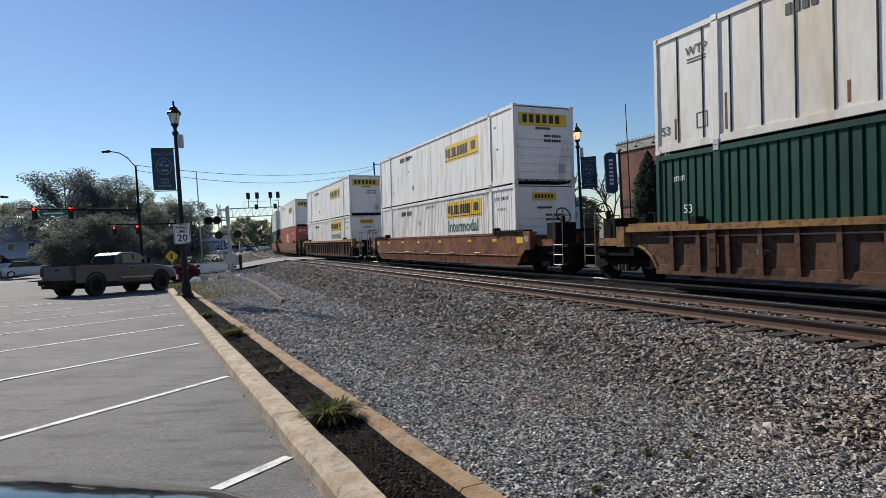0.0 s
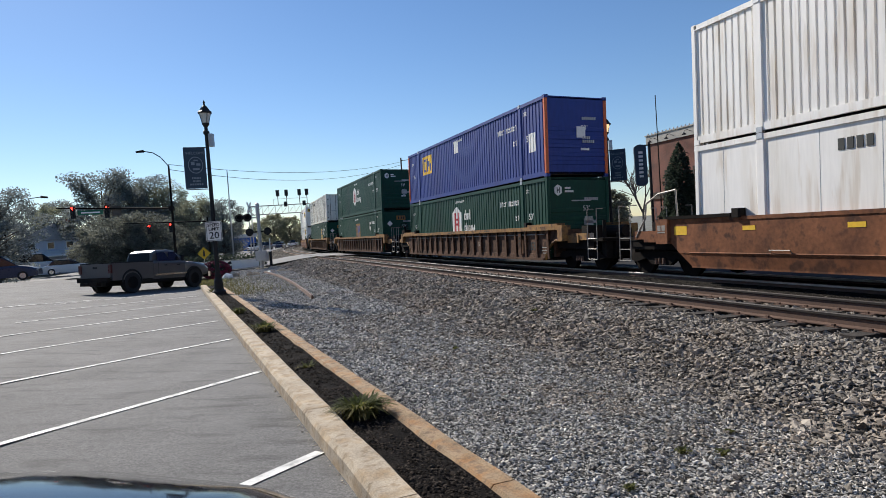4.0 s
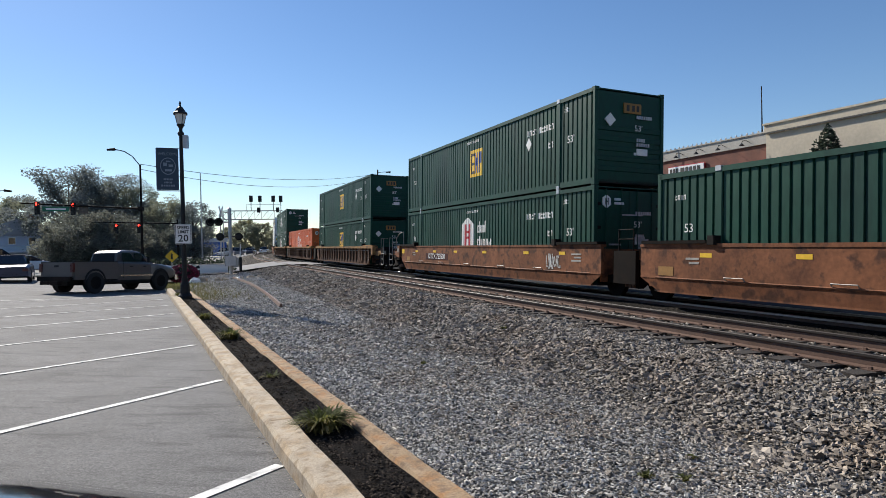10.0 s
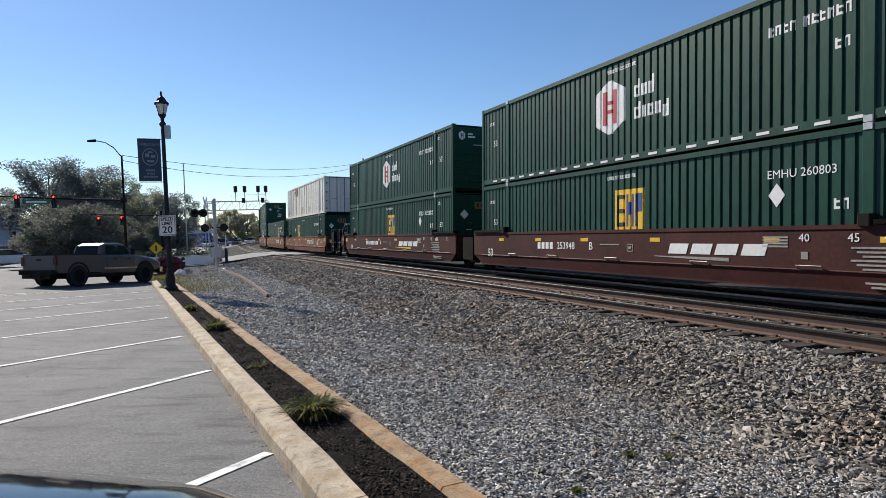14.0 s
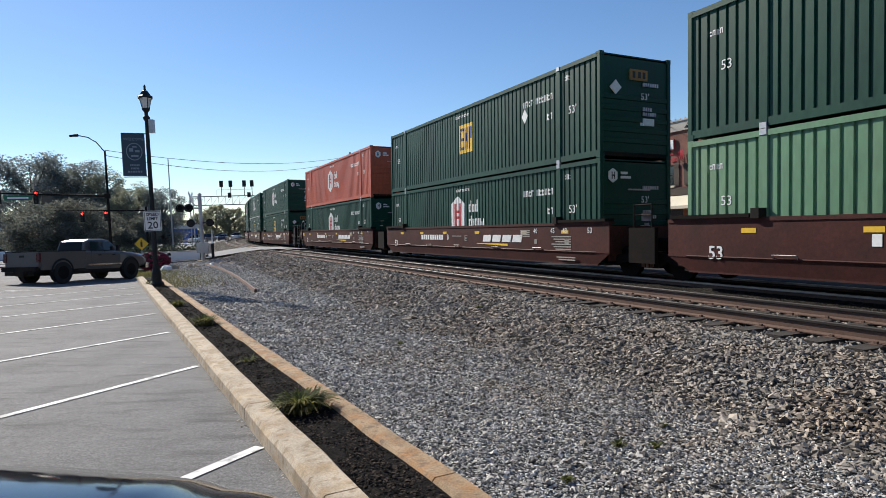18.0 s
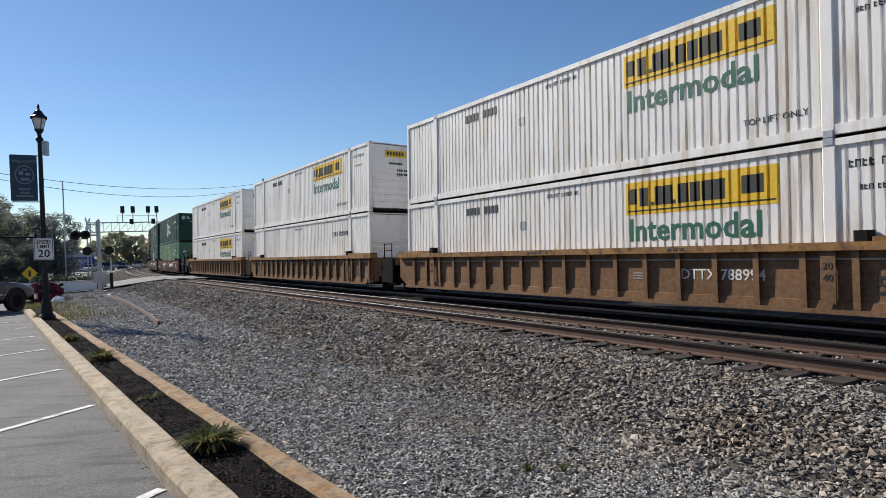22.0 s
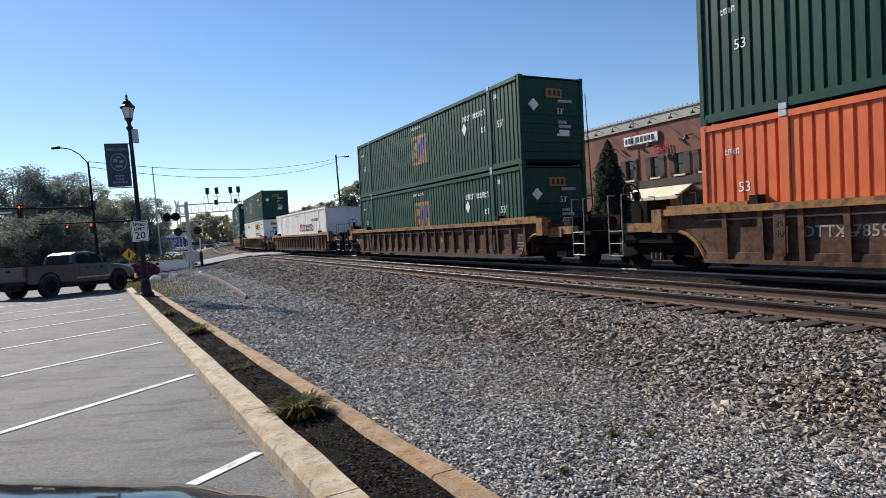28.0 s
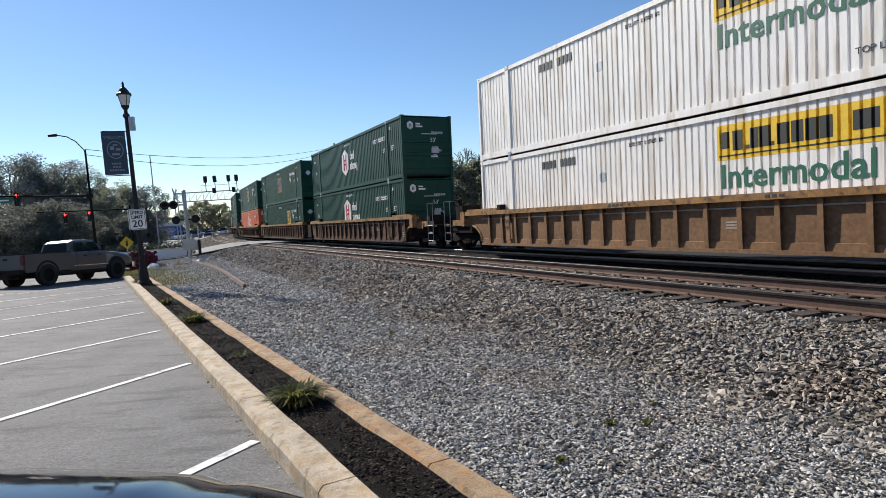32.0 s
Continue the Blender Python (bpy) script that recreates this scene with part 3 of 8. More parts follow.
def build_lines():
    """White stall lines, each from its end at the kerb back into the lot."""
    ends = [((-1.3, 4.73), (-0.48, -0.88)), ((-2.91, 7.93), (-0.4, -0.92)), ((-4.5, 10.98), (-0.42, -0.91)), ((-6.0, 13.9), (-0.435, -0.9)), ((-7.46, 16.79), (-0.436, -0.9)), ((-8.84, 19.47), (-0.434, -0.9)), ((-10.2, 22.1), (-0.436, -0.9)), ((-11.55, 24.75), (-0.436, -0.9))]
    for (x, y), d in ends:
        d = Vector(d).normalized()
        n = Vector((-d.y, d.x)) * 0.05
        m = Mesh()
        L = 5.6
        vs, fs = [], []
        for i in range(13):
            q = Vector((x, y)) + d * (L * i / 12)
            for e in (-1, 1):
                vs.append((q.x + n.x * e, q.y + n.y * e, lot_z(q.x, q.y) + 0.006))
        fs = [(2 * i, 2 * i + 1, 2 * i + 3, 2 * i + 2) for i in range(12)]
        tagged(part("stall_line", m.add(vs, fs), PAINT_LINE), "worn white painted parking stall line", "road marking", "stall lines", "structure")
    d = Vector((-2.2, -2.9)).normalized()
    m = Mesh()
    vs = []
    for i in range(16):
        q = Vector((-13.5, 21.5)) + d * i * 0.8 + Vector((-0.08 * i * 0.8, 0.02 * i * 0.8))
        n = Vector((-d.y, d.x)) * 0.07
        for e in (-1, 1):
            vs.append((q.x + n.x * e, q.y + n.y * e, lot_z(q.x, q.y) + 0.006))
    m.add(vs, [(2 * i, 2 * i + 1, 2 * i + 3, 2 * i + 2) for i in range(15)])
    tagged(part("lane_line", m, PAINT_LINE), "long white painted lane line in the lot", "road marking", kind="structure")


def sweep(sec, p, z, ss, lean):
    """A closed section carried along the line at p."""
    m = Mesh()
    q = len(sec)
    vs = []
    for s in ss:
        c, h = rail_way(s, p)
        nx = Vector((math.cos(h), math.sin(h)))
        for a, b in sec:
            vs.append((c.x + nx.x * a, c.y + nx.y * a, z - a * math.tan(radians(lean)) + b))
    fs = [(i * q + j, i * q + (j + 1) % q, (i + 1) * q + (j + 1) % q, (i + 1) * q + j) for i in range(len(ss) - 1) for j in range(q)]
    return m.add(vs, fs + [tuple(range(q)), tuple(range((len(ss) - 1) * q, len(ss) * q))])


def build_track(p, z, label, head):
    t = thing("railway_track", label, "railway track", "tracks", "structure")
    ss = [-300, -100, -30, -8, 0, 10, 20, 30, 40, 50] + [53 + i * 9 for i in range(23)] + [320, 500]
    for e in (-0.7535, 0.7535):
        zz = z - e * math.tan(radians(CANT))
        foot = [(-0.07, -0.18), (0.07, -0.18), (0.07, -0.165), (0.012, -0.145), (0.012, -0.046), (-0.012, -0.046), (-0.012, -0.145), (-0.07, -0.165)]
        r = part("rail", sweep([(a + e, b) for a, b in foot], p, z, ss, CANT), RAIL, t)
        part("rail_head", sweep([(e - 0.012, -0.05), (e + 0.012, -0.05), (e + 0.037, -0.038), (e + 0.037, -0.008), (e + 0.028, 0.0), (e - 0.028, 0.0), (e - 0.037, -0.008), (e - 0.037, -0.038)], p, z, ss, CANT), head, r)
    tie = Mesh().box(-1.3, 1.3, -0.115, 0.115, -0.36, -0.183, c=0.012).data("sleeper", TIE)
    plates = Mesh()
    for e in (-0.7535, 0.7535):
        plates.box(e - 0.17, e + 0.17, -0.09, 0.09, -0.182, -0.172)
        for dx in (-0.12, 0.12):
            plates.box(e + dx - 0.02, e + dx + 0.02, -0.02, 0.02, -0.172, -0.14)
    plates = plates.data("tie_plate", RAIL)
    i = 0
    s = -4.0
    while s < 50:
        c, h = rail_way(s, p)
        j = random.uniform(-0.05, 0.05)
        a = Matrix.Translation((c.x, c.y, z)) @ Matrix.Rotation(h, 4, "Z") @ Matrix.Rotation(radians(CANT), 4, "Y") @ Matrix.Translation((j, 0, 0)) @ Matrix.Rotation(random.uniform(-0.015, 0.015), 4, "Z")
        sl = part("sleeper", tie, None, t, at=a)
        part("tie_plate", plates, None, sl)
        s += 0.52


# ---- loose stones ----
def scatter(name, label, spots, size, material, flat=1.0):
    """Many small broken stones in one mesh. spots: x, y, z and, where given, a factor on the size."""
    rng = np.random.default_rng(7 if "gravel" in name else 11)
    base = np.array([(-1.0, 0.1, -0.1), (1.0, -0.15, 0.05), (-0.15, -0.85, 0.1), (0.2, 0.85, -0.05), (-0.1, 0.1, -0.8), (0.15, -0.05, 0.75)], float)
    tri = np.array([(0, 2, 5), (2, 1, 5), (1, 3, 5), (3, 0, 5), (2, 0, 4), (1, 2, 4), (3, 1, 4), (0, 3, 4)])
    spots = np.array(spots, float)
    n, k = len(spots), len(base)
    sz = size * rng.lognormal(0, 0.26, (n, 1, 1))
    if spots.shape[1] > 3:
        sz = sz * spots[:, 3][:, None, None]
    v = np.repeat(base[None], n, 0) * (1 + 0.16 * rng.standard_normal((n, k, 1))) + 0.2 * rng.standard_normal((n, k, 3))
    v *= np.stack([rng.uniform(0.95, 1.55, n), rng.uniform(0.75, 1.15, n), flat * rng.uniform(0.6, 1.0, n)], 1)[:, None, :]
    a, b = rng.uniform(0, 6.28, n), rng.normal(0, 0.5, n)
    ca, sa, cb, sb = np.cos(a)[:, None], np.sin(a)[:, None], np.cos(b)[:, None], np.sin(b)[:, None]
    x, y, z = v[..., 0], v[..., 1] * cb - v[..., 2] * sb, v[..., 1] * sb + v[..., 2] * cb
    v = np.stack([x * ca - y * sa, x * sa + y * ca, z], -1) * sz + spots[:, None, :3]
    f = (tri[None] + (np.arange(n) * k)[:, None, None]).reshape(-1, 3)
    return tagged(new(name, tri_mesh(name, v.reshape(-1, 3), f, material)), label, "stones", kind="stuff")


def strewn(rng, count, s0, s1, grow, across, rise=0.012):
    """Spots spread along the line: the farther off, the coarser and the fewer."""
    out = []
    while len(out) < count:
        s = rng.uniform(s0, s1)
        k = min(2.2, 1.0 + max(0.0, s - 5.0) / grow) if s > 1 else 1.0 + (1 - s) / 5
        if rng.random() > 1 / (k * k):
            continue
        p = across(s)
        if p is None:
            continue
        q = ps(p, s)
        out.append((q.x, q.y, ground_z(p, s) + rng.uniform(-0.3, 1.0) * rise * k, k * (0.6 if rise > 0.03 and p < 4.5 else 1.0)))
    return out


def build_stones():
    rng = random.Random(3)

    def verge(s):
        p = rng.uniform(kerb_p(min(s, 31)) + 0.9, 5.2)
        return None if rng.random() < (p - 2.6) / 4.5 and s < 14 else p

    scatter("gravel_stones", "loose broken grey gravel stones", strewn(rng, 95000, -5, 50, 8.0, verge, 0.015), 0.0128, STONE)

    def bank(s):
        p = rng.uniform(4.5, 7.42) if rng.random() < 0.62 else rng.uniform(7.4, 10.9) if rng.random() < 0.6 else 4.6 - 2.4 * rng.random() ** 1.6
        if 7.22 < p < 9.9 and abs((s + 4.0 + 0.26) % 0.52 - 0.26) < 0.15 or p < 4.5 and s > 14:
            return None
        return p

    scatter("ballast_stones", "coarse broken brown-grey ballast stones", strewn(rng, 93000, -5, 50, 22.0, bank, 0.032), 0.0262, STONE_B)
    chips = []
    while len(chips) < 12500:
        s = 1.5 + 26 * rng.random() ** 1.8
        d = rng.uniform(0.26, 0.67)
        q = ps(kerb_p(s) + d, s)
        chips.append((q.x, q.y, lot_z(*ps(kerb_p(s), s).xy) + 0.083 + 0.03 * noise.noise((s * 2, d * 9, 2))))
    scatter("mulch_chips", "dark chips of bark mulch", chips, 0.0095, CHIP, 0.6)
    litter = []
    while len(litter) < 500:
        s = 1.5 + 26 * rng.random() ** 1.6
        d = abs(rng.gauss(0, 0.022)) + 0.005
        q = ps(kerb_p(s) - d, s)
        litter.append((q.x, q.y, lot_z(q.x, q.y) + 0.003, 0.6 + rng.random() ** 3))
    while len(litter) < 560:
        s, d = rng.uniform(2, 18), rng.uniform(0.2, 6)
        q = ps(kerb_p(s) - d, s)
        litter.append((q.x, q.y, lot_z(q.x, q.y) + 0.003, 1.0))
    scatter("kerb_litter", "small grit and dry leaf litter along the kerb", litter, 0.0075, LITTER, 0.5)


# ---- the train ----
LEN, WID, HIG = 16.15, 2.6, 2.896
SIDE = 1.262       # face of the corrugation's crests from the middle
PITCH, GROOVE = 0.2405, 0.042


def wave(y):
    """Depth of the corrugation at y along the box."""
    u = ((y + LEN / 2) / PITCH) % 1.0
    if u < 0.68:
        return 0.0
    if u < 0.73:
        return GROOVE * (u - 0.68) / 0.05
    if u < 0.93:
        return GROOVE
    return GROOVE * (1 - (u - 0.93) / 0.07)


def wave_cuts(a, b):
    ys = {a, b}
    k = math.floor((a + LEN / 2) / PITCH)
    while True:
        y0 = k * PITCH - LEN / 2
        if y0 > b:
            break
        for u in (0.0, 0.68, 0.73, 0.93):
            y = y0 + u * PITCH
            if a < y < b:
                ys.add(y)
        k += 1
    return sorted(ys)


def ribbed_patch(a, b, low, high, proud, side=-1):
    """A strip of ribbed side wall between heights low(y) and high(y)."""
    m = Mesh()
    ys = wave_cuts(a, b)
    vs = []
    for y in ys:
        x = side * (SIDE - wave(y) + proud)
        lo, hi = (low(y), high(y)) if callable(low) else (low, high)
        vs += [(x, y, lo), (x, y, hi)]
    return m.add(vs, [(2 * i, 2 * i + 2, 2 * i + 3, 2 * i + 1) for i in range(len(ys) - 1)])


def joined(pieces):
    """Several patches as one mesh."""
    m = Mesh()
    for q in pieces:
        m.add(q.v, q.f)
    return m


def figures(y, z, high, pattern, proud=0.005):
    """A row of small upright blocks for writing too small to read, from y backwards; x: a block, i: a thin one, a blank: a gap."""
    rows = []
    for ch in pattern:
        w = high * {"x": 0.56, "i": 0.2, "o": 0.6}.get(ch, 0.4)
        if ch == "o":
            rows += [ribbed_patch(y - w, y - w * 0.7, z, z + high, proud), ribbed_patch(y - w * 0.3, y, z, z + high, proud), ribbed_patch(y - w * 0.7, y - w * 0.3, z + high * 0.78, z + high, proud)]
        elif ch == "x":
            rows += [ribbed_patch(y - w * 0.4, y, z, z + high, proud), ribbed_patch(y - w, y - w * 0.4, z, z + high * 0.25, proud), ribbed_patch(y - w, y - w * 0.4, z + high * 0.6, z + high * 0.82, proud)]
        elif ch != " ":
            rows.append(ribbed_patch(y - w, y, z, z + high, proud))
        y -= w + high * 0.2
    return joined(rows)


def hexagon(cy, cz, w, h, proud):
    def hi(y):
        return cz + h / 2 - abs(y - cy) * (h * 0.46 / w)
    def lo(y):
        return cz - h / 2 + abs(y - cy) * (h * 0.46 / w)
    return ribbed_patch(cy - w / 2, cy + w / 2, lo, hi, proud)


# the train goes towards +y, and its near side is -x: seen from there, +y lies to the left
def text_on_side(parent, text, size, material, cy, cz, bold=0.0, name="lettering", x=None):
    me = letters(text, size, material, name, bold)
    a = Matrix.Translation((-(SIDE + 0.006) if x is None else x, cy, cz)) @ Matrix.Rotation(radians(-90), 4, "Z") @ Matrix.Rotation(radians(90), 4, "X")
    return part(name, me, None, parent, at=a)


def text_on_end(parent, text, size, material, cx, cz, name="lettering"):
    me = letters(text, size, material, name)
    a = Matrix.Translation((cx, -LEN / 2 - 0.012, cz)) @ Matrix.Rotation(radians(90), 4, "X")
    return part(name, me, None, parent, at=a)


SHARED = {}


def shared(key, build, material):
    k = (key, material.name)
    if k not in SHARED:
        SHARED[k] = build().data(key, material)
    return SHARED[k]


def container(label, paint, style="ribbed", marks="", door=True, trim=None):
    """A 53 foot box. Its parts: walls, roof, rails, posts, castings, ends or doors, and its markings."""
    global PITCH
    PITCH = 0.187 if paint is C_WHITE else 0.2405
    c = thing("shipping_container", label, "container", "containers on the train")
    trim = trim or paint
    post_paint = C_ORANGE if paint is C_BLUE else trim
    E = LEN / 2
    if style == "ribbed":
        wall = lambda e: ribbed_patch(-E + 0.12, E - 0.12, 0.2, HIG - 0.13, 0.0, e)
        for e in (-1, 1):
            part("side_wall", shared(f"side_wall_{e}", lambda: wall(e), paint), None, c)
    else:
        for e in (-1, 1):
            part("side_wall", shared(f"flat_wall_{e}", lambda: Mesh().box(min(e * SIDE, e * (SIDE - 0.05)), max(e * SIDE, e * (SIDE - 0.05)), -E + 0.1, E - 0.1, 0.14, HIG - 0.1), paint), None, c)
        if style == "posts":
            post = shared("wall_post", lambda: Mesh().prism([(-0.034, 0.0), (0.034, 0.0), (0.02, 0.02), (-0.02, 0.02)], 2, 0.14, HIG - 0.1), BLACK)
            for i in range(1, 21):
                y = -E + i * LEN / 21
                if abs(abs(y) - 6.16) > 0.3:
                    part("wall_post", post, None, c, at=Matrix.Translation((-SIDE, y, 0)) @ Matrix.Rotation(radians(90), 4, "Z") @ Matrix.Scale(0.55, 4, (1, 0, 0)))
    part("roof", shared("roof", lambda: Mesh().box(-1.27, 1.27, -E + 0.05, E - 0.05, HIG - 0.06, HIG - 0.025), paint), None, c)
    part("floor", shared("floor", lambda: Mesh().box(-1.2, 1.2, -E + 0.05, E - 0.05, 0.06, 0.17), DARK), None, c)
    for e in (-1, 1):
        part("top_rail", shared(f"top_rail_{e}", lambda: Mesh().box(min(e * 1.3, e * 1.2), max(e * 1.3, e * 1.2), -E + 0.1, E - 0.1, HIG - 0.14, HIG - 0.02), trim), None, c)
        part("bottom_rail", shared(f"bottom_rail_{e}", lambda: Mesh().box(min(e * 1.29, e * 1.2), max(e * 1.29, e * 1.2), -E + 0.1, E - 0.1, 0.04, 0.21), trim), None, c)
        for f in (-1, 1):
            part("corner_post", shared("corner_post", lambda: Mesh().box(-0.06, 0.06, -0.065, 0.065, 0.1, HIG - 0.1, c=0.015), post_paint), None, c, at=Matrix.Translation((e * 1.238, f * (E - 0.065), 0)))
            part("lift_post", shared("lift_post", lambda: Mesh().box(-0.04, 0.04, -0.11, 0.11, 0.06, HIG - 0.08, c=0.02), trim), None, c, at=Matrix.Translation((e * 1.258, f * 6.16, 0)))
            for z in (0.0, HIG - 0.118):
                part("corner_casting", shared("corner_casting", lambda: Mesh().box(-0.08, 0.08, -0.09, 0.09, 0, 0.118, c=0.01), trim), None, c, at=Matrix.Translation((e * 1.22, f * (E - 0.09), z)))
                part("lift_casting", shared("lift_casting", lambda: Mesh().box(-0.05, 0.05, -0.085, 0.085, 0, 0.118, c=0.01), STEEL), None, c, at=Matrix.Translation((e * 1.264, f * 6.16, z)))
    def ribs():
        prof = [(0.03, 0.1), (0.0, 0.1)]
        for z in (0.42, 0.72, 1.02, 1.32, 1.62):
            prof += [(0.0, z), (-0.026, z + 0.02), (-0.026, z + 0.14), (0.0, z + 0.16)]
        prof += [(0.0, HIG - 0.1), (0.03, HIG - 0.1)]
        return Mesh().prism(prof, 0, -1.18, 1.18)
    part("front_wall", shared("end_wall", ribs, paint), None, c, at=Matrix.Translation((0, E - 0.05, 0)) @ Matrix.Rotation(radians(180), 4, "Z"))
    if door:
        for e in (-1, 1):
            d = part("door", shared(f"door_{e}", lambda: Mesh().box(min(e * 0.01, e * 1.17), max(e * 0.01, e * 1.17), 0, 0.05, 0.13, HIG - 0.13), paint), None, c, at=Matrix.Translation((0, -E + 0.03, 0)))
            for x in (0.3, 0.86):
                part("lock_rod", shared("lock_rod", lambda: Mesh().tube((0, 0, 0.08), (0, 0, HIG - 0.08), 0.018, n=6), trim if paint is not C_CREAM else DARK), None, d, at=Matrix.Translation((e * x, -0.03, 0)))
            part("hinge_strip", shared("hinge_strip", lambda: (lambda m: [m.box(-0.05, 0.05, -0.018, 0.004, z, z + 0.09) for z in (0.35, 0.95, 1.6, 2.3)] and m)(Mesh()), DARK), None, d, at=Matrix.Translation((e * 1.1, 0, 0)))
            part("lock_handle", shared("lock_handle", lambda: Mesh().box(-0.22, 0.22, -0.045, -0.02, 1.12, 1.17), STEEL), None, d, at=Matrix.Translation((e * 0.55, 0, 0)))
    else:
        part("rear_wall", shared("end_wall", ribs, paint), None, c, at=Matrix.Translation((0, -E + 0.05, 0)))
        part("data_plate", shared("data_plate", lambda: Mesh().box(-0.18, 0.18, -0.012, 0, 0, 0.18), L_WHITE), None, c, at=Matrix.Translation((0.35, -E + 0.045, 0.95)))
    # markings
    if "hub" in marks:
        part("emblem", hexagon(0.66, 1.58, 1.26, 1.55, 0.004), L_WHITE, c, "white six-sided emblem")
        part("emblem_bar", joined([ribbed_patch(0.66 + dy - 0.085, 0.66 + dy + 0.085, 1.12, 2.04, 0.008) for dy in (-0.2, 0.2)] + [ribbed_patch(0.545, 0.775, z, z + 0.1, 0.008) for z in (1.42, 1.66)]), L_RED, c)
        up = [(-0.3, 0.2, 0.46, 1.66), (-0.56, 0.2, 0.3, 1.66), (-0.82, 0.2, 0.46, 1.66)]
        down = [(-0.3, 0.24, 0.42, 1.1), (-0.6, 0.13, 0.3, 1.1), (-0.79, 0.2, 0.3, 1.1), (-1.05, 0.2, 0.3, 1.1), (-1.31, 0.2, 0.42, 0.98)]
        part("name_block", joined([ribbed_patch(y - w, y - w + 0.075, z, z + h, 0.004) for y, w, h, z in up + down] + [ribbed_patch(y - 0.07, y, z, z + 0.3, 0.004) for y, w, h, z in up + down] + [ribbed_patch(y - w + 0.075, y - 0.07, z + k, z + k + 0.07, 0.004) for y, w, h, z in up + down if w > 0.15 for k in (0.0, 0.23)]), L_WHITE, c)
        part("end_emblem", Mesh().prism([(-0.85 + 0.17 * math.sin(i * math.pi / 3), 2.42 + 0.2 * math.cos(i * math.pi / 3)) for i in range(6)], 1, -E - 0.008, -E + 0.03), L_WHITE, c)
        part("end_emblem_bar", Mesh().box(-0.91, -0.88, -E - 0.011, -E + 0.0, 2.32, 2.52).box(-0.88, -0.82, -E - 0.011, -E + 0.0, 2.4, 2.44).box(-0.82, -0.79, -E - 0.011, -E + 0.0, 2.32, 2.52), L_DARK, c)
        for z, w in ((2.46, 0.22), (2.34, 0.34)):
            part("end_name", Mesh().box(-0.56, -0.56 + w, -E - 0.008, -E + 0.03, z, z + 0.07), L_WHITE, c)
        part("data_plate", Mesh().box(0.2, 0.58, -E - 0.01, -E + 0.03, 1.15, 1.38), STEEL, c)
        part("data_plate", Mesh().box(0.3, 0.45, -E - 0.01, -E + 0.03, 1.0, 1.1), STEEL, c)
        part("warning_line", Mesh().box(-0.3, 0.5, -E - 0.008, -E + 0.03, 2.02, 2.06), STEEL, c)
    if "emp" in marks:
        paint_mark = L_DULL if "dull" in marks else L_YELLOW
        cy, hy = (1.35, 5.0) if "mid" in marks else (2.45, 4.0) if "front" in marks else (-3.1, -4.6) if "back" in marks else (-0.12, -4.4) if "fore" in marks else (-0.12, -4.3)
        w2, z0 = (0.76, 0.95) if "dull" in marks else (0.56, 1.08)
        zh = 1.25 if "dull" in marks else 1.12
        part("emblem", ribbed_patch(cy - w2, cy + w2, z0, z0 + zh, 0.004), paint_mark, c, "faded orange square emblem" if "dull" in marks else "yellow square emblem")
        strokes = ((0.7, 0.86, 0.12, 0.88), (0.3, 0.7, 0.12, 0.22), (0.36, 0.7, 0.44, 0.54), (0.3, 0.7, 0.78, 0.88), (0.06, 0.18, 0.12, 0.88), (-0.3, -0.18, 0.12, 0.88), (-0.18, 0.06, 0.4, 0.7), (-0.54, -0.42, 0.12, 0.88), (-0.86, -0.54, 0.46, 0.88))
        for ink, pick in ((L_DARK, [k for k in strokes if k[0] >= 0.2]), (L_BLUE, [k for k in strokes if k[0] < 0.2])):
            part("emblem_block", joined([ribbed_patch(cy + y0 * w2, cy + y1 * w2, z0 + a0 * zh, z0 + a1 * zh, 0.008) for y0, y1, a0, a1 in pick]), ink, c)
        part("hazard_diamond", Mesh().prism([(hy + 0.18 * math.sin(i * math.pi / 2), 1.75 + 0.24 * math.cos(i * math.pi / 2)) for i in range(4)], 0, -SIDE - 0.008, -SIDE + 0.002), L_WHITE, c)
        em = part("end_emblem", Mesh().box(-0.25, 0.4, -E - 0.008, -E + 0.03, 2.2, 2.5), L_DULL, c)
        for x in (-0.15, 0.05, 0.22):
            part("end_emblem_bar", Mesh().box(x, x + 0.1, -E - 0.012, -E, 2.26, 2.44), L_DARK, em)
        part("hazard_diamond", Mesh().prism([(-0.75 + 0.2 * math.sin(i * math.pi / 2), 1.95 + 0.2 * math.cos(i * math.pi / 2)) for i in range(4)], 1, -E - 0.01, -E + 0.03), L_WHITE, c)
        part("data_plate", Mesh().box(0.25, 0.65, -E - 0.01, -E + 0.03, 0.95, 1.15), L_WHITE, c)
    if "jb" in marks:
        flat = style != "ribbed"
        pp = (lambda a, b, lo, hi, pr: Mesh().box(-SIDE - pr - 0.002, -SIDE + 0.01, a, b, lo, hi)) if flat else ribbed_patch
        lo, hi = (1.87, 2.6) if not flat else (1.5, 2.25)
        y0, y1 = (-5.3, -1.84) if not flat else (-5.15, -1.75)
        part("emblem", pp(y0, y1, lo, hi, 0.004), L_YELLOW, c, "yellow company panel")
        part("emblem_rule", pp(y0 + 0.05, y1 - 0.05, lo + 0.07, lo + 0.1, 0.008), L_DARK, c)
        w = (y1 - y0) / 3.61
        blocks = ((-0.62, -0.42, 0), (-0.78, -0.72, 1), (-0.98, -0.84, 0), (-1.24, -1.04, 0), (-1.34, -1.28, 1), (-1.66, -1.44, 0), (-1.94, -1.74, 0), (-2.22, -2.02, 0), (-2.5, -2.3, 0), (-0.3, -0.12, 2), (-3.3, -2.9, 2))
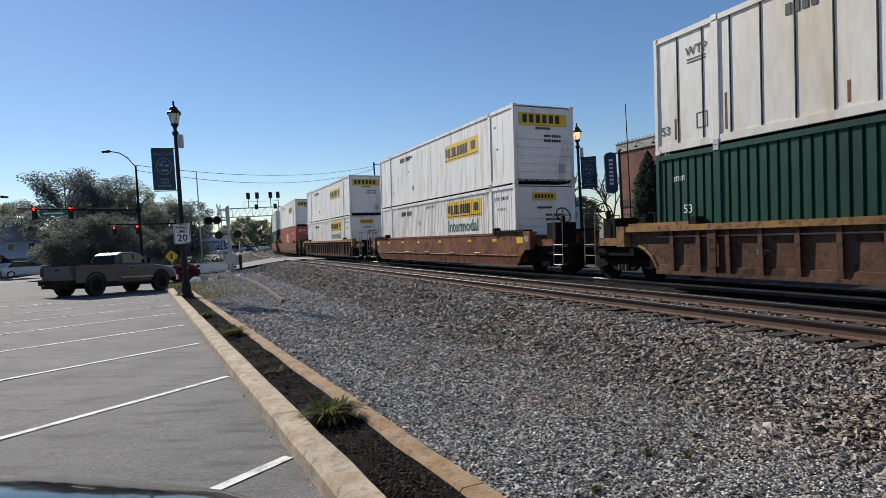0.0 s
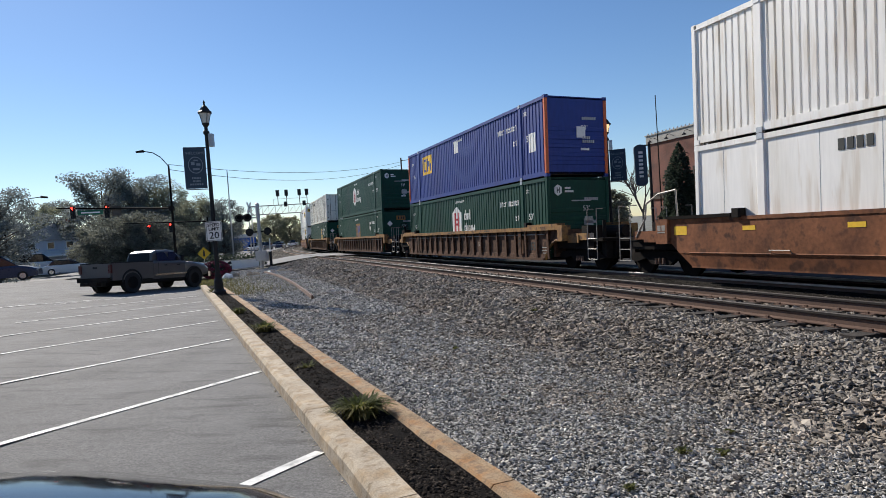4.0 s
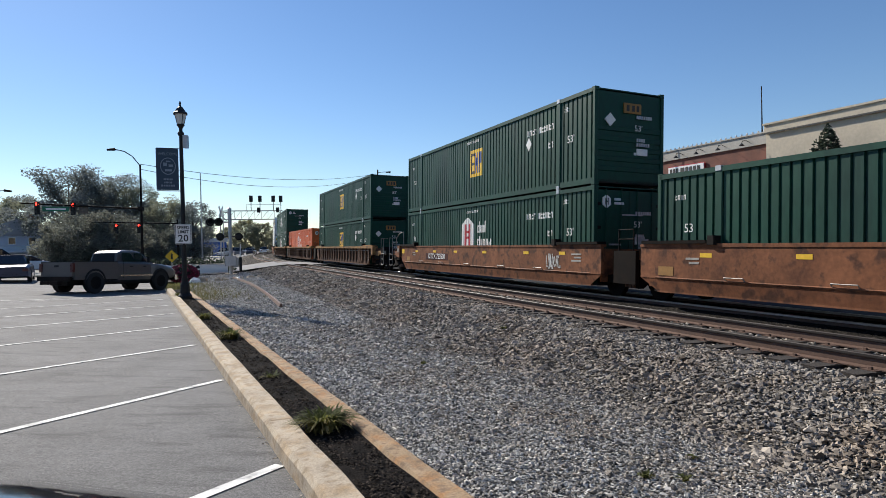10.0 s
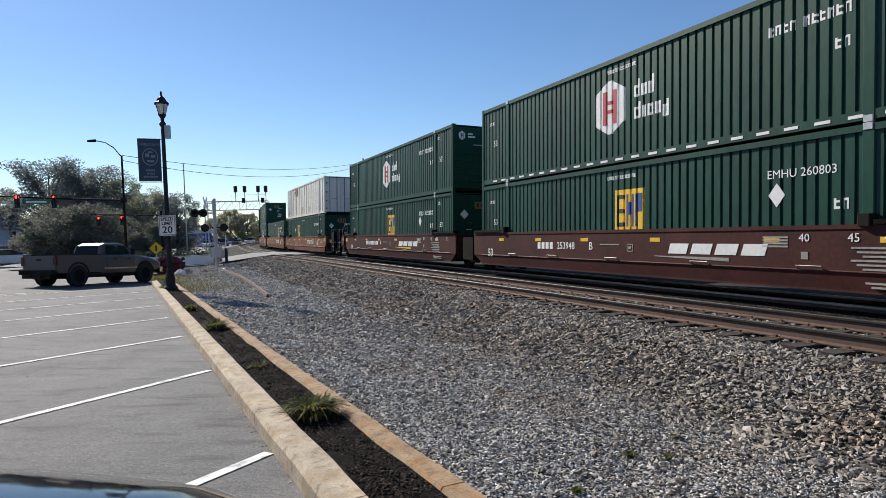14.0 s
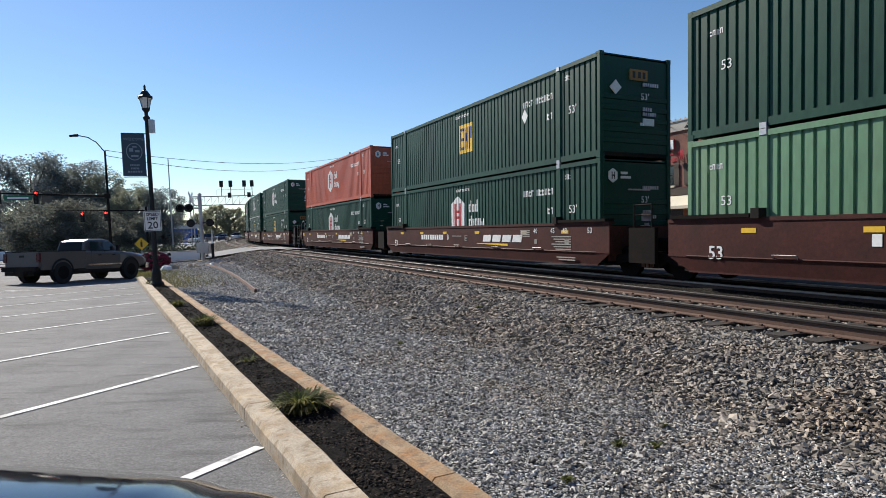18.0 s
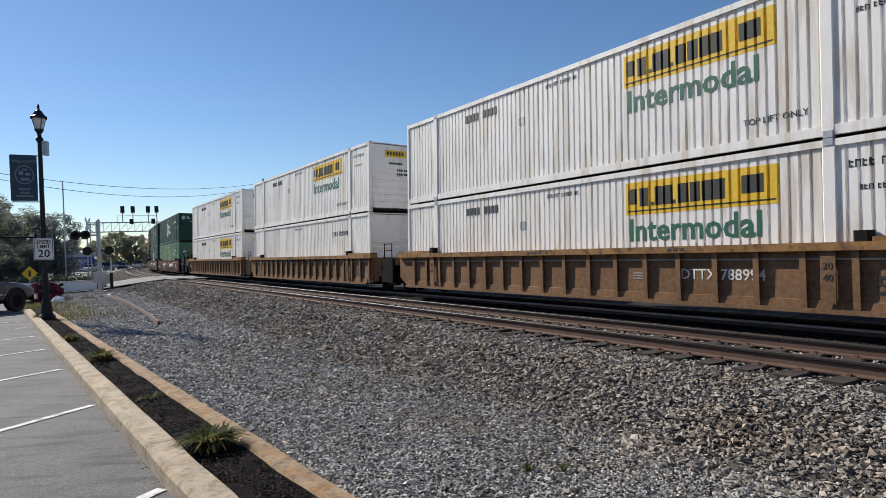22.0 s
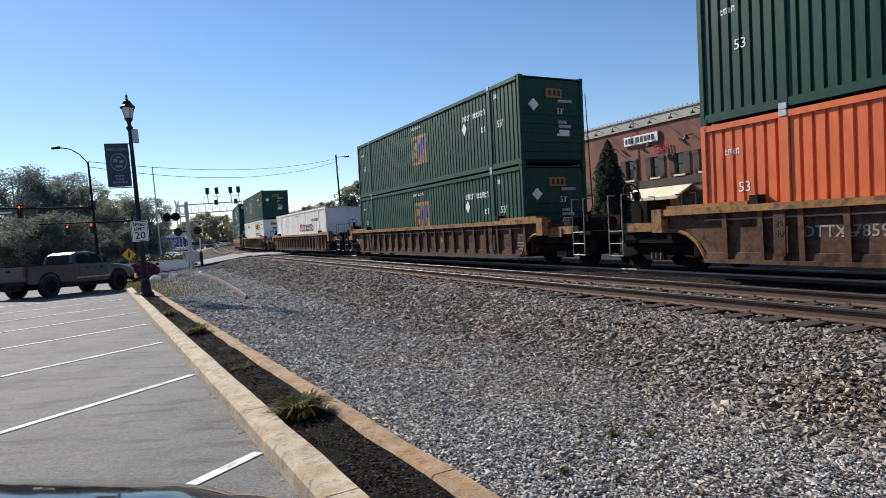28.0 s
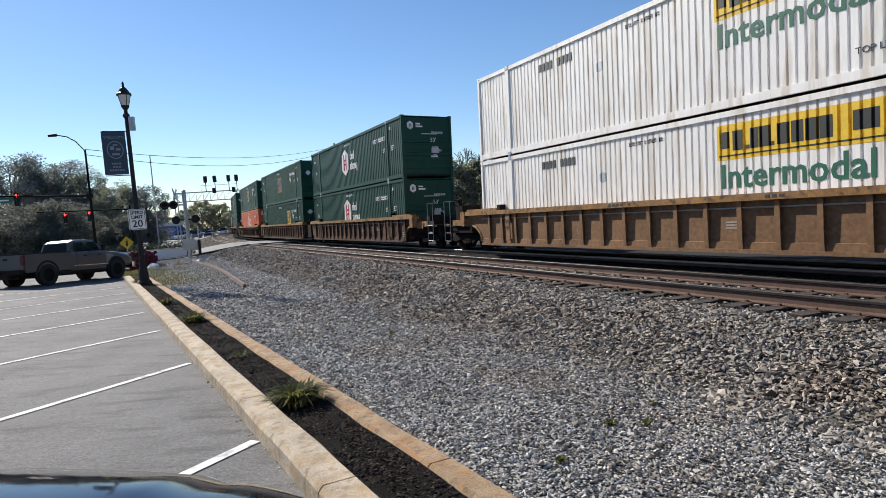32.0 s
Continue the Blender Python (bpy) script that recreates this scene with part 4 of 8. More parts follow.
        part("emblem_letter", joined([pp(y1 + a * w - 0.02, y1 + b * w + 0.02, lo + 0.18 + 0.06 * (k == 2), lo + (0.26 if k == 1 else (hi - lo) * 0.8), 0.008) for a, b, k in blocks]), L_DARK, c)
        if not flat:
            text_on_side(c, "Intermodal", 0.7, L_GREEN, -3.45, 1.5, 0.012)
            text_on_side(c, "TOP LIFT ONLY", 0.17, L_DARK, -5.25, 0.52, 0.0)
            part("serial_marking", figures(-6.45, 2.36, 0.13, "xoxx oxoxox"), L_DARK, c)
            part("lift_note", figures(-6.6, 1.98, 0.09, "oxo xxox xo"), L_DARK, c)
            part("lift_symbol", hexagon(1.74, 1.82, 0.26, 0.34, 0.004), STEEL, c)
        else:
            seams = Mesh()
            for i in range(13):
                y = -7.2 + i * 1.2
                seams.box(-SIDE - 0.003, -SIDE, y - 0.004, y + 0.004, 0.2, HIG - 0.16)
            part("wall_joint", seams, STEEL, c)
            part("side_vent", Mesh().box(-SIDE - 0.02, -SIDE, 2.42, 2.6, 0.66, 0.9, c=0.02), STEEL, c)
            for y, z in ((-6.6, 2.2), (-6.75, 1.35), (3.1, 1.62), (5.7, 0.7)):
                part("scuff", Mesh().box(-SIDE - 0.004, -SIDE, y - 0.05, y + 0.05, z, z + 0.09), L_DARK, c)
        k = 2.0 if flat else 1.0
        part("end_emblem", Mesh().box(-0.05 - 0.5 * k, -0.05 + 0.5 * k, -E - 0.012, -E + 0.03, 2.58 - 0.17 * k - 0.11, 2.58), L_YELLOW, c)
        part("end_letter", joined([Mesh().box(-0.05 + (x - 0.045) * k, -0.05 + (x + 0.045) * k, -E - 0.016, -E + 0.03, 2.52 - 0.15 * k, 2.52) for x in (-0.39, -0.25, -0.11, 0.03, 0.17, 0.31)]), L_DARK, c)
        part("end_marking", joined([Mesh().box(x, x + 0.06, -E - 0.01, -E + 0.03, z, z + 0.08) for z in (1.72, 1.55) for x in (0.0, 0.1, 0.2, 0.34, 0.44, 0.54, 0.64)]), L_DARK, c)
        part("end_name", Mesh().box(-0.36, 0.26, -E - 0.01, -E + 0.03, 2.0, 2.07), L_GREEN, c)
        part("pocket_plate", Mesh().box(0.62, 0.86, -E - 0.012, -E + 0.03, 0.42, 0.72), STEEL, c)
    if style == "posts":
        if "badge" in marks:
            part("emblem", Mesh().box(-SIDE - 0.03, -SIDE, 2.8, 3.85, 2.0, 2.7), L_DULL, c, "faded orange square emblem")
            part("emblem_letter", joined([Mesh().box(-SIDE - 0.034, -SIDE, y0, y1, 2.12, 2.58) for y0, y1 in ((3.65, 3.75), (3.3, 3.55), (2.95, 3.15))]), L_BLUE, c)
        else:
            text_on_side(c, "53", 0.3, L_DARK, 7.72, 0.55, 0.0, x=-SIDE - 0.012)
            text_on_side(c, "WTP", 0.3, L_DARK, 6.72, 2.3, 0.0, x=-SIDE - 0.012)
            part("data_text", joined([Mesh().box(-SIDE - 0.008, -SIDE, 6.45, 7.0, z, z + 0.03) for z in (2.1, 2.03)]), L_DARK, c)
        part("data_plate", joined([Mesh().box(-SIDE - 0.008, -SIDE, *k) for k in ((6.42, 6.74, 0.46, 0.48), (6.42, 6.74, 0.8, 0.82), (6.42, 6.44, 0.48, 0.8), (6.72, 6.74, 0.48, 0.8))]), L_DARK, c)
        part("rust_stain", joined([Mesh().box(-SIDE - 0.004, -SIDE, y - 0.03, y + 0.03, 0.3, 0.3 + h) for y, h in ((7.4, 0.5), (5.9, 0.8), (3.2, 0.4), (0.7, 0.6), (-2.4, 0.5), (-4.9, 0.9))]), RUST, c)
    if paint is C_BLUE:
        part("emblem", ribbed_patch(4.0, 5.5, 1.45, 2.45, 0.004), L_YELLOW, c, "yellow square emblem patch")
        part("emblem_block", joined([ribbed_patch(*k, 0.008) for k in ((5.2, 5.36, 1.6, 2.3), (4.92, 5.2, 1.6, 1.72), (4.92, 5.2, 2.18, 2.3), (4.66, 4.8, 1.6, 2.3), (4.42, 4.66, 1.85, 2.15), (4.12, 4.3, 1.6, 2.0))]), L_BLUE, c)
        part("white_panel", ribbed_patch(-7.3, -6.8, 1.0, 1.7, 0.004), L_WHITE, c)
        part("white_panel", ribbed_patch(0.2, 0.72, 2.0, 2.55, 0.004), L_WHITE, c)
        part("white_panel", Mesh().box(0.0, 0.35, -E - 0.01, -E + 0.03, 1.4, 1.8), L_WHITE, c)
    if "name" in marks:
        part("name_mark", figures(-0.6, 1.35, 0.62, "xxx", 0.008), L_RED, c, "red company mark")
        part("name_block", figures(-2.0, 1.35, 0.5, "xoxxioxi", 0.008), L_DARK, c)
    ink = L_DARK if paint in (C_WHITE, C_CREAM) else L_WHITE
    if style == "ribbed" and paint is not C_WHITE:
        text_on_side(c, "53'", 0.33, L_WHITE, -6.82, 1.52, 0.0)
        text_on_side(c, "53", 0.3, L_WHITE, 7.05, 1.5, 0.0)
        text_on_end(c, "53'", 0.26, L_WHITE, 0.3, 1.75)
        part("lift_note", figures(-6.42, 2.42, 0.15, "xix"), L_WHITE, c)
        part("clearance_mark", figures(-5.55, 1.42, 0.2, "xo"), L_WHITE, c)
        part("nose_marking", figures(7.5, 2.2, 0.12, "xoxo"), L_WHITE, c)
        part("end_marking", joined([Mesh().box(x, x + 0.055, -E - 0.01, -E + 0.03, z, z + 0.1) for z, k in ((2.05, 7), (1.36, 4), (1.22, 6)) for x in [0.24 + 0.085 * j for j in range(k)]]), STEEL, c)
    if "fore" in marks or paint is C_ORANGE:
        text_on_side(c, "EMHU 260803" if "fore" in marks else "HGIU 632689", 0.24, L_WHITE, -4.9, 2.16, 0.0)
    elif style == "ribbed" and "jb" not in marks:
        part("serial_marking", figures(-4.2, 2.02, 0.2, "xoxo oxxoxo"), ink, c)
    else:
        part("serial_marking", joined([Mesh().box(-SIDE - 0.014, -SIDE + 0.01, y, y + 0.12, HIG - 0.62, HIG - 0.4) for y in (4.3, 4.12, 3.94, 3.76, 3.4, 3.22, 3.04, 2.86)]), ink, c)
    part("warning_marking", figures(0.75, HIG - 0.4, 0.1, "xoxxoo xxoxo ox") if style == "ribbed" else Mesh().box(-SIDE - 0.006, -SIDE + 0.01, 2.5, 3.4, HIG - 0.55, HIG - 0.45), ink, c)
    if "fork" in marks:
        for y in [-7.2 + i * 0.62 for i in range(24)]:
            part("reflector", shared("reflector", lambda: Mesh().box(-1.298, -1.28, -0.15, 0.15, 0.09, 0.15), L_WHITE), None, c, at=Matrix.Translation((0, y, 0)))
    return c


def bogie(parent, y):
    b = part("bogie", shared("bogie_frame", lambda: (lambda m: [m.prism([(-1.35, 0.42), (-1.1, 0.6), (-0.35, 0.66), (0.35, 0.66), (1.1, 0.6), (1.35, 0.42), (1.05, 0.34), (0.6, 0.45), (0.35, 0.28), (-0.35, 0.28), (-0.6, 0.45), (-1.05, 0.34)], 0, e * 0.98 - 0.07, e * 0.98 + 0.07) for e in (-1, 1)] and m.box(-1.0, 1.0, -0.22, 0.22, 0.4, 0.68))(Mesh()), SHADED_GRIME), None, parent, at=Matrix.Translation((0, y, 0)))
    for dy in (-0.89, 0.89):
        part("wheelset", shared("wheelset", lambda: (lambda m: [m.tube((e * 0.69, 0, 0.42), (e * 0.83, 0, 0.42), 0.42, n=20) for e in (-1, 1)] and m.tube((-0.95, 0, 0.42), (0.95, 0, 0.42), 0.08, n=8))(Mesh()), SHADED_GRIME), None, b, at=Matrix.Translation((0, dy, 0)))
    for e in (-1, 1):
        part("spring_nest", shared("spring_nest", lambda: (lambda m: [m.tube((0, dy, 0.3), (0, dy, 0.46), 0.05, n=8) for dy in (-0.15, 0, 0.15)] and m)(Mesh()), RAIL), None, b, at=Matrix.Translation((e * 1.06, 0, 0)))
    return b


PANEL_Y = -4.2


def scribble(parent, x, cy, cz, wide, high, seed):
    """Looping painted lines on the sill, no words."""
    rng = random.Random(seed)
    m = Mesh()
    n = 7
    for k in range(n):
        y0 = cy + wide * (0.5 - (k + 0.5) / n)
        r0 = high * rng.uniform(0.3, 0.5)
        pts = [(x, y0 + wide / n * 0.55 * math.sin(a * rng.uniform(0.9, 1.1)), cz + r0 * math.cos(a * rng.choice((1, 1, 2)))) for a in [j * 0.52 for j in range(rng.randint(8, 14))]]
        for (xa, ya, za), (xb, yb, zb) in zip(pts, pts[1:]):
            d = Vector((0, yb - ya, zb - za))
            n_ = Vector((0, -d.z, d.y)).normalized() * 0.014
            m.add([(xa, ya - n_.y, za - n_.z), (xb, yb - n_.y, zb - n_.z), (xb, yb + n_.y, zb + n_.z), (xa, ya + n_.y, za + n_.z)], [(0, 1, 2, 3)])
    part("graffiti", m, GRAFFITI, parent, "white looping spray-paint scrawl")


def well_car(label, paint, chord, style, half, ends, text="", fold=0.62):
    """A well unit. half: half its length to the coupling; ends: which ends carry a bogie and platform of their own."""
    w = thing("well_car", label, "railway wagon", "well cars of the train")
    reach = {-1: 11.62 if "r" in ends else half, 1: 11.62 if "f" in ends else half}
    tip = {f: 9.35 if reach[f] > 11 else 8.55 for f in (-1, 1)}
    # lower edge of the sill towards each end: an arch over a bogie, or a slope to the joint
    foot = {}
    for f in (-1, 1):
        if reach[f] > 11 and style == "ribbed":
            foot[f] = [(7.95, 0.32), (8.05, 0.5), (8.2, 0.72), (8.42, 0.88), (8.7, 0.98), (tip[f], 1.0)]
        elif reach[f] > 11:
            foot[f] = [(8.2, 0.3), (8.85, 0.88), (tip[f], 0.92)]
        else:
            foot[f] = [(8.0, 0.32), (8.55, 0.62)]
    outline = [(-y, z) for y, z in reversed(foot[-1])] + foot[1] + [(tip[1], 1.36), (-tip[-1], 1.36)]
    key = f"{style}_{ends}_{fold}"
    for e in (-1, 1):
        x = e * 1.36
        if style == "ribbed":
            part("side_sill", shared(f"sill_{key}_{e}", lambda: Mesh().prism(outline, 0, x - e * 0.03, x), paint), None, w)
            part("top_chord", shared(f"top_chord_{key}_{e}", lambda: Mesh().box(min(x - e * 0.16, x + e * 0.16), max(x - e * 0.16, x + e * 0.16), -tip[-1], tip[1], 1.34, 1.48), chord), None, w)
            part("bottom_chord", shared(f"bottom_chord_{key}_{e}", lambda: Mesh().box(min(x - e * 0.06, x + e * 0.1), max(x - e * 0.06, x + e * 0.1), -foot[-1][0][0], foot[1][0][0], 0.28, 0.36), paint), None, w)
            rib = shared("rib", lambda: Mesh().prism([(0.001, 1.34), (0.08, 1.34), (0.065, 0.6), (0.045, 0.34), (0.001, 0.34)], 1, -0.016, 0.016).add([(d + k, y, z) for d in (0.0, 0.02) for k, z in ((0.08, 1.34), (0.065, 0.6), (0.045, 0.34)) for y in (-0.055, 0.055)], [(0, 1, 3, 2), (2, 3, 5, 4), (6, 8, 9, 7), (8, 10, 11, 9), (0, 2, 8, 6), (2, 4, 10, 8), (1, 7, 9, 3), (3, 9, 11, 5), (0, 6, 7, 1), (4, 5, 11, 10)]), paint)
            part("sill_rod", shared(f"sill_rod_{key}_{e}", lambda: Mesh().tube((x + e * 0.045, -foot[-1][0][0], 1.2), (x + e * 0.045, foot[1][0][0], 1.2), 0.02, n=6), GRAB), None, w)
            part("sill_ledge", shared(f"sill_ledge_{key}_{e}", lambda: Mesh().prism([(x + e * 0.001, 0.362), (x + e * 0.03, 0.362), (x + e * 0.024, 0.5), (x + e * 0.001, 0.51)], 1, -foot[-1][0][0], foot[1][0][0]), paint), None, w)
            for i in range(-10, 11):
                y = i * 0.825
                if e > 0 or not -foot[-1][0][0] - 0.4 < y < foot[1][0][0] + 0.1:
                    continue
                part("rib", rib, None, w, at=Matrix.Translation((x, y, 0)) @ (Matrix.Rotation(radians(180), 4, "Z") if e < 0 else Matrix.Identity(4)))
            # arch edge and end block
            for f in (-1, 1):
                if reach[f] > 11:
                    pts = [(x + e * 0.0, f * y, z) for y, z in foot[f]]
                    part("arch_plate", Mesh().line(pts, 0.05, 6), chord, w)
                    part("end_block", Mesh().box(x + e * 0.06 - 0.12, x + e * 0.06 + 0.12, f * 9.2 - 0.18, f * 9.2 + 0.18, 0.96, 1.5, c=0.03), chord, w)
        else:
            sm = [(y, z if z < 1.3 else 1.42) for y, z in outline if z > 0.6]
            lo_y, hi_y = -foot[-1][0][0], foot[1][0][0]
            proud = 0.04 if fold < 0.7 else 0.1
            mid = {f: max(y for y, z in foot[f]) if reach[f] < 11 else 8.55 for f in (-1, 1)}
            sm = [(-mid[-1], fold), (mid[1], fold)] + [(y, z) for y, z in sm if y > mid[1] and z > fold] + [(tip[1], 1.42), (-tip[-1], 1.42)] + [(y, z) for y, z in sm if y < -mid[-1] and fold < z < 1.4]
            skirt = [(lo_y, x - e * 0.022, 0.31), (hi_y, x - e * 0.022, 0.31), (mid[1], x + e * (proud - 0.01), fold - 0.005), (-mid[-1], x + e * (proud - 0.01), fold - 0.005)]
            # below a high fold the browner paint stands for dirt and shading together
            part("lower_plate", shared(f"skirt_{key}_{e}", lambda: Mesh().add([(xx - d, y, z) for d in (0.0, e * 0.02) for y, xx, z in skirt], [(0, 1, 2, 3), (7, 6, 5, 4), (0, 4, 5, 1), (1, 5, 6, 2), (2, 6, 7, 3), (3, 7, 4, 0)]), paint if fold < 0.7 else W_BROWN), None, w)
            part("side_sill", shared(f"sill_{key}_{e}", lambda: Mesh().prism(sm, 0, x - e * 0.05, x + e * proud), paint), None, w)
            part("top_chord", shared(f"chord_{key}_{e}", lambda: Mesh().box(min(x - e * 0.14, x + e * (proud + 0.02)), max(x - e * 0.14, x + e * (proud + 0.02)), -tip[-1], tip[1], 1.4, 1.48), paint if chord is None else chord), None, w)
            part("bottom_chord", shared(f"flange_{key}_{e}", lambda: Mesh().box(min(x - e * 0.12, x - e * 0.02), max(x - e * 0.12, x - e * 0.02), -foot[-1][0][0], foot[1][0][0], 0.27, 0.31), paint), None, w)
            part("sill_fold", shared(f"fold_{key}_{e}", lambda: Mesh().prism([(x + e * proud, fold + 0.04), (x + e * (proud + 0.02), fold + 0.02), (x + e * proud, fold - 0.02)], 1, -foot[-1][0][0], foot[1][0][0]), paint), None, w)
            if e < 0:
                for y in (-6.6, -4.4, -1.2, 1.6, 4.0, 6.4):
                    part("reflector", shared("yellow_reflector", lambda: Mesh().box(-0.006, 0, -0.17, 0.17, 1.16, 1.26), YELLOW), None, w, at=Matrix.Translation((x - proud, y, 0)))
                for y in (-5.2, -2.6, 0.4, 3.2, 5.6):
                    part("step_handle", shared("sill_handle", lambda: Mesh().line([(0, -0.25, 0.66), (-0.05, -0.25, 0.72), (-0.05, 0.25, 0.72), (0, 0.25, 0.66)], 0.012, 5), GRAB), None, w, at=Matrix.Translation((x - proud, y, 0.0 if fold < 0.7 else 0.26)))
                for f in (-1, 1):
                    if reach[f] > 11:
                        box = part("end_box", Mesh().box(x - 0.13, x + 0.02, f * 9.1 - 0.24, f * 9.1 + 0.24, 0.86, 1.5, c=0.03), paint, w)
                        part("box_mark", Mesh().box(x - 0.135, x - 0.13, f * 9.1 - 0.14, f * 9.1 + 0.14, 1.14, 1.18).box(x - 0.135, x - 0.13, f * 9.1 - 0.14, f * 9.1 - 0.02, 1.2, 1.34).box(x - 0.135, x - 0.13, f * 9.1 + 0.02, f * 9.1 + 0.14, 1.2, 1.34), GRAB, box)
                        part("reflector", shared("wide_reflector", lambda: Mesh().box(-0.006, 0, -0.22, 0.22, 1.08, 1.3), YELLOW), None, w, at=Matrix.Translation((x - proud, f * 8.5, 0)))
        # raised guide at each end of the sill
        for f in (-1, 1):
            gy = 7.9 if reach[f] > 11 else 7.4
            part("guide_plate", shared(f"guide_plate_{e}", lambda: Mesh().box(min(x - e * 0.2, x + e * 0.11), max(x - e * 0.2, x + e * 0.11), -1.05, 1.05, 1.481, 1.56), SHADED_GRIME if style != "ribbed" else chord), None, w, at=Matrix.Translation((0, f * gy, 0)))
            part("guide_lug", shared(f"guide_lug_{e}", lambda: Mesh().box(min(x - e * 0.1, x + e * 0.13), max(x - e * 0.1, x + e * 0.13), -0.12, 0.12, 1.45, 1.66, c=0.03), DARK), None, w, at=Matrix.Translation((0, f * (gy - 1.2), 0)))
    part("well_floor", shared("well_floor", lambda: Mesh().box(-1.25, 1.25, -8.2, 8.2, 0.28, 0.34), DARK), None, w)
    for f in (-1, 1):
        far = reach[f] > 11
        half = reach[f]
        edge = half - 0.45 if far else half
        part("bulkhead", shared("bulkhead", lambda: Mesh().box(-1.24, 1.24, -0.06, 0.06, 0.4, 1.36), paint), None, w, at=Matrix.Translation((0, f * 8.35, 0)))
        y0, y1 = sorted((f * 8.42, f * edge))
        part("end_platform", Mesh().box(-0.5 if not far else -1.22, 0.5 if not far else 1.22, y0, y1, 0.94, 1.04), SHADED_GRIME, w)
        part("draft_sill", Mesh().box(-0.35 if not far else -0.75, 0.35 if not far else 0.75, y0, y1, 0.45, 0.935), SHADED_GRIME, w)
        if far:
            part("coupler", Mesh().box(-0.13, 0.13, min(f * edge, f * (half + 0.02)), max(f * edge, f * (half + 0.02)), 0.62, 0.93).box(-0.2, 0.2, f * (half - 0.12) - 0.1, f * (half - 0.12) + 0.1, 0.58, 1.0), DARK, w)
            bogie(w, f * (half - 1.95))
            for e in (-1, 1):
                lad = Mesh()
                a, b = f * (edge - 0.12), f * (edge - 0.62)
                for y in (a, b):
                    lad.tube((e * 1.34, y, 0.38), (e * 1.34, y, 1.95), 0.016, n=6)
                for z in (0.38, 0.7, 1.02):
                    lad.tube((e * 1.34, a, z), (e * 1.34, b, z), 0.014, n=5)
                lad.tube((e * 1.34, a, 1.95), (e * 1.1, a, 1.95), 0.016, n=6).tube((e * 1.34, b, 1.95), (e * 1.1, b, 1.95), 0.016, n=6)
                part("end_ladder", lad, GRAB, w)
                part("deck_edge", Mesh().box(e * 1.26 - 0.04, e * 1.26 + 0.04, *sorted((f * 9.5, f * (edge - 0.7))), 0.98, 1.2), chord or paint, w)
                part("hose_rack", Mesh().box(e * 0.7 - 0.3, e * 0.7 + 0.3, f * (edge - 0.25) - 0.12, f * (edge - 0.25) + 0.12, 0.4, 0.935).tube((e * 0.6, f * (edge + 0.1), 0.3), (e * 0.6, f * (edge - 0.1), 1.2), 0.035, n=6), DARK, w)
                part("step_box", Mesh().box(e * 1.1 - 0.16, e * 1.1 + 0.16, f * (edge - 1.0) - 0.14, f * (edge - 1.0) + 0.14, 1.041, 1.2), GRAB, w)
                part("side_bearer", Mesh().box(e * 1.0 - 0.2, e * 1.0 + 0.2, *sorted((f * 8.5, f * (edge - 0.5))), 0.7, 0.935), SHADED_GRIME, w)
            brake = f > 0 if style == "ribbed" else f < 0
            if brake:
                bw = part("brake_stand", Mesh().box(-1.15, -0.35, *sorted((f * (edge - 1.35), f * (edge - 0.72))), 1.041, 1.75, c=0.05).tube((-0.9, f * (edge - 0.7), 1.7), (-0.9, f * (edge - 0.7), 2.0), 0.07, n=8), SHADED_GRIME, w)
                ring = [(-0.95 + 0.26 * math.cos(i * math.pi / 8), f * (edge - 0.6) + 0.1 * math.sin(i * math.pi / 8), 1.98 + 0.24 * math.sin(i * math.pi / 8)) for i in range(17)]
                part("brake_wheel", Mesh().line(ring, 0.02, 5).tube((-1.21, f * (edge - 0.6), 1.98), (-0.69, f * (edge - 0.6), 1.98), 0.014, n=5).tube((-0.95, f * (edge - 0.6) - 0.1, 1.74), (-0.95, f * (edge - 0.6) + 0.1, 2.22), 0.014, n=5), DARK, bw)
            else:
                part("valve_stand", Mesh().box(-1.0, -0.4, *sorted((f * (edge - 1.5), f * (edge - 1.1))), 1.041, 1.45, c=0.04).tube((-0.5, f * (edge - 0.9), 1.041), (-0.5, f * (edge - 0.9), 1.6), 0.06, n=8), DARK, w)
                part("air_tank", Mesh().tube((0.3, f * (edge - 1.9), 1.242), (0.3, f * (edge - 0.8), 1.242), 0.2, n=12), DARK, w)
                if style != "ribbed":
                    part("grab_rail", Mesh().line([(-1.3, f * 10.35, 1.04), (-1.3, f * 9.95, 1.55), (-1.3, f * 9.9, 1.95), (-1.3, f * 9.4, 2.18), (-1.3, f * 8.75, 2.24), (-1.3, f * 8.7, 1.5)], 0.026, 6), GRAB, w)
                part("end_plate", Mesh().box(-1.33, -1.3, *sorted((f * 9.36, f * 10.0)), 0.9, 1.16), chord or paint, w)
        elif f < 0:
            bogie(w, f * half)
            for e in (-1, 1):
                part("joint_guard", Mesh().box(e * 1.22 - 0.06, e * 1.22 + 0.06, f * half - 0.45, f * half + 0.45, 0.4, 1.3), SHADED_GRIME, w)
                part("joint_ladder", Mesh().tube((e * 1.22, f * half - 0.3, 1.3), (e * 1.22, f * half - 0.3, 1.9), 0.02, n=6).tube((e * 1.22, f * half + 0.3, 1.3), (e * 1.22, f * half + 0.3, 1.9), 0.02, n=6).tube((e * 1.22, f * half - 0.3, 1.62), (e * 1.22, f * half + 0.3, 1.62), 0.015, n=5).tube((e * 1.22, f * half - 0.3, 1.88), (e * 1.22, f * half + 0.3, 1.88), 0.015, n=5), DARK, w)
    side_x = -1.36 - (0.0 if style == "ribbed" else 0.045 if fold < 0.7 else 0.105)
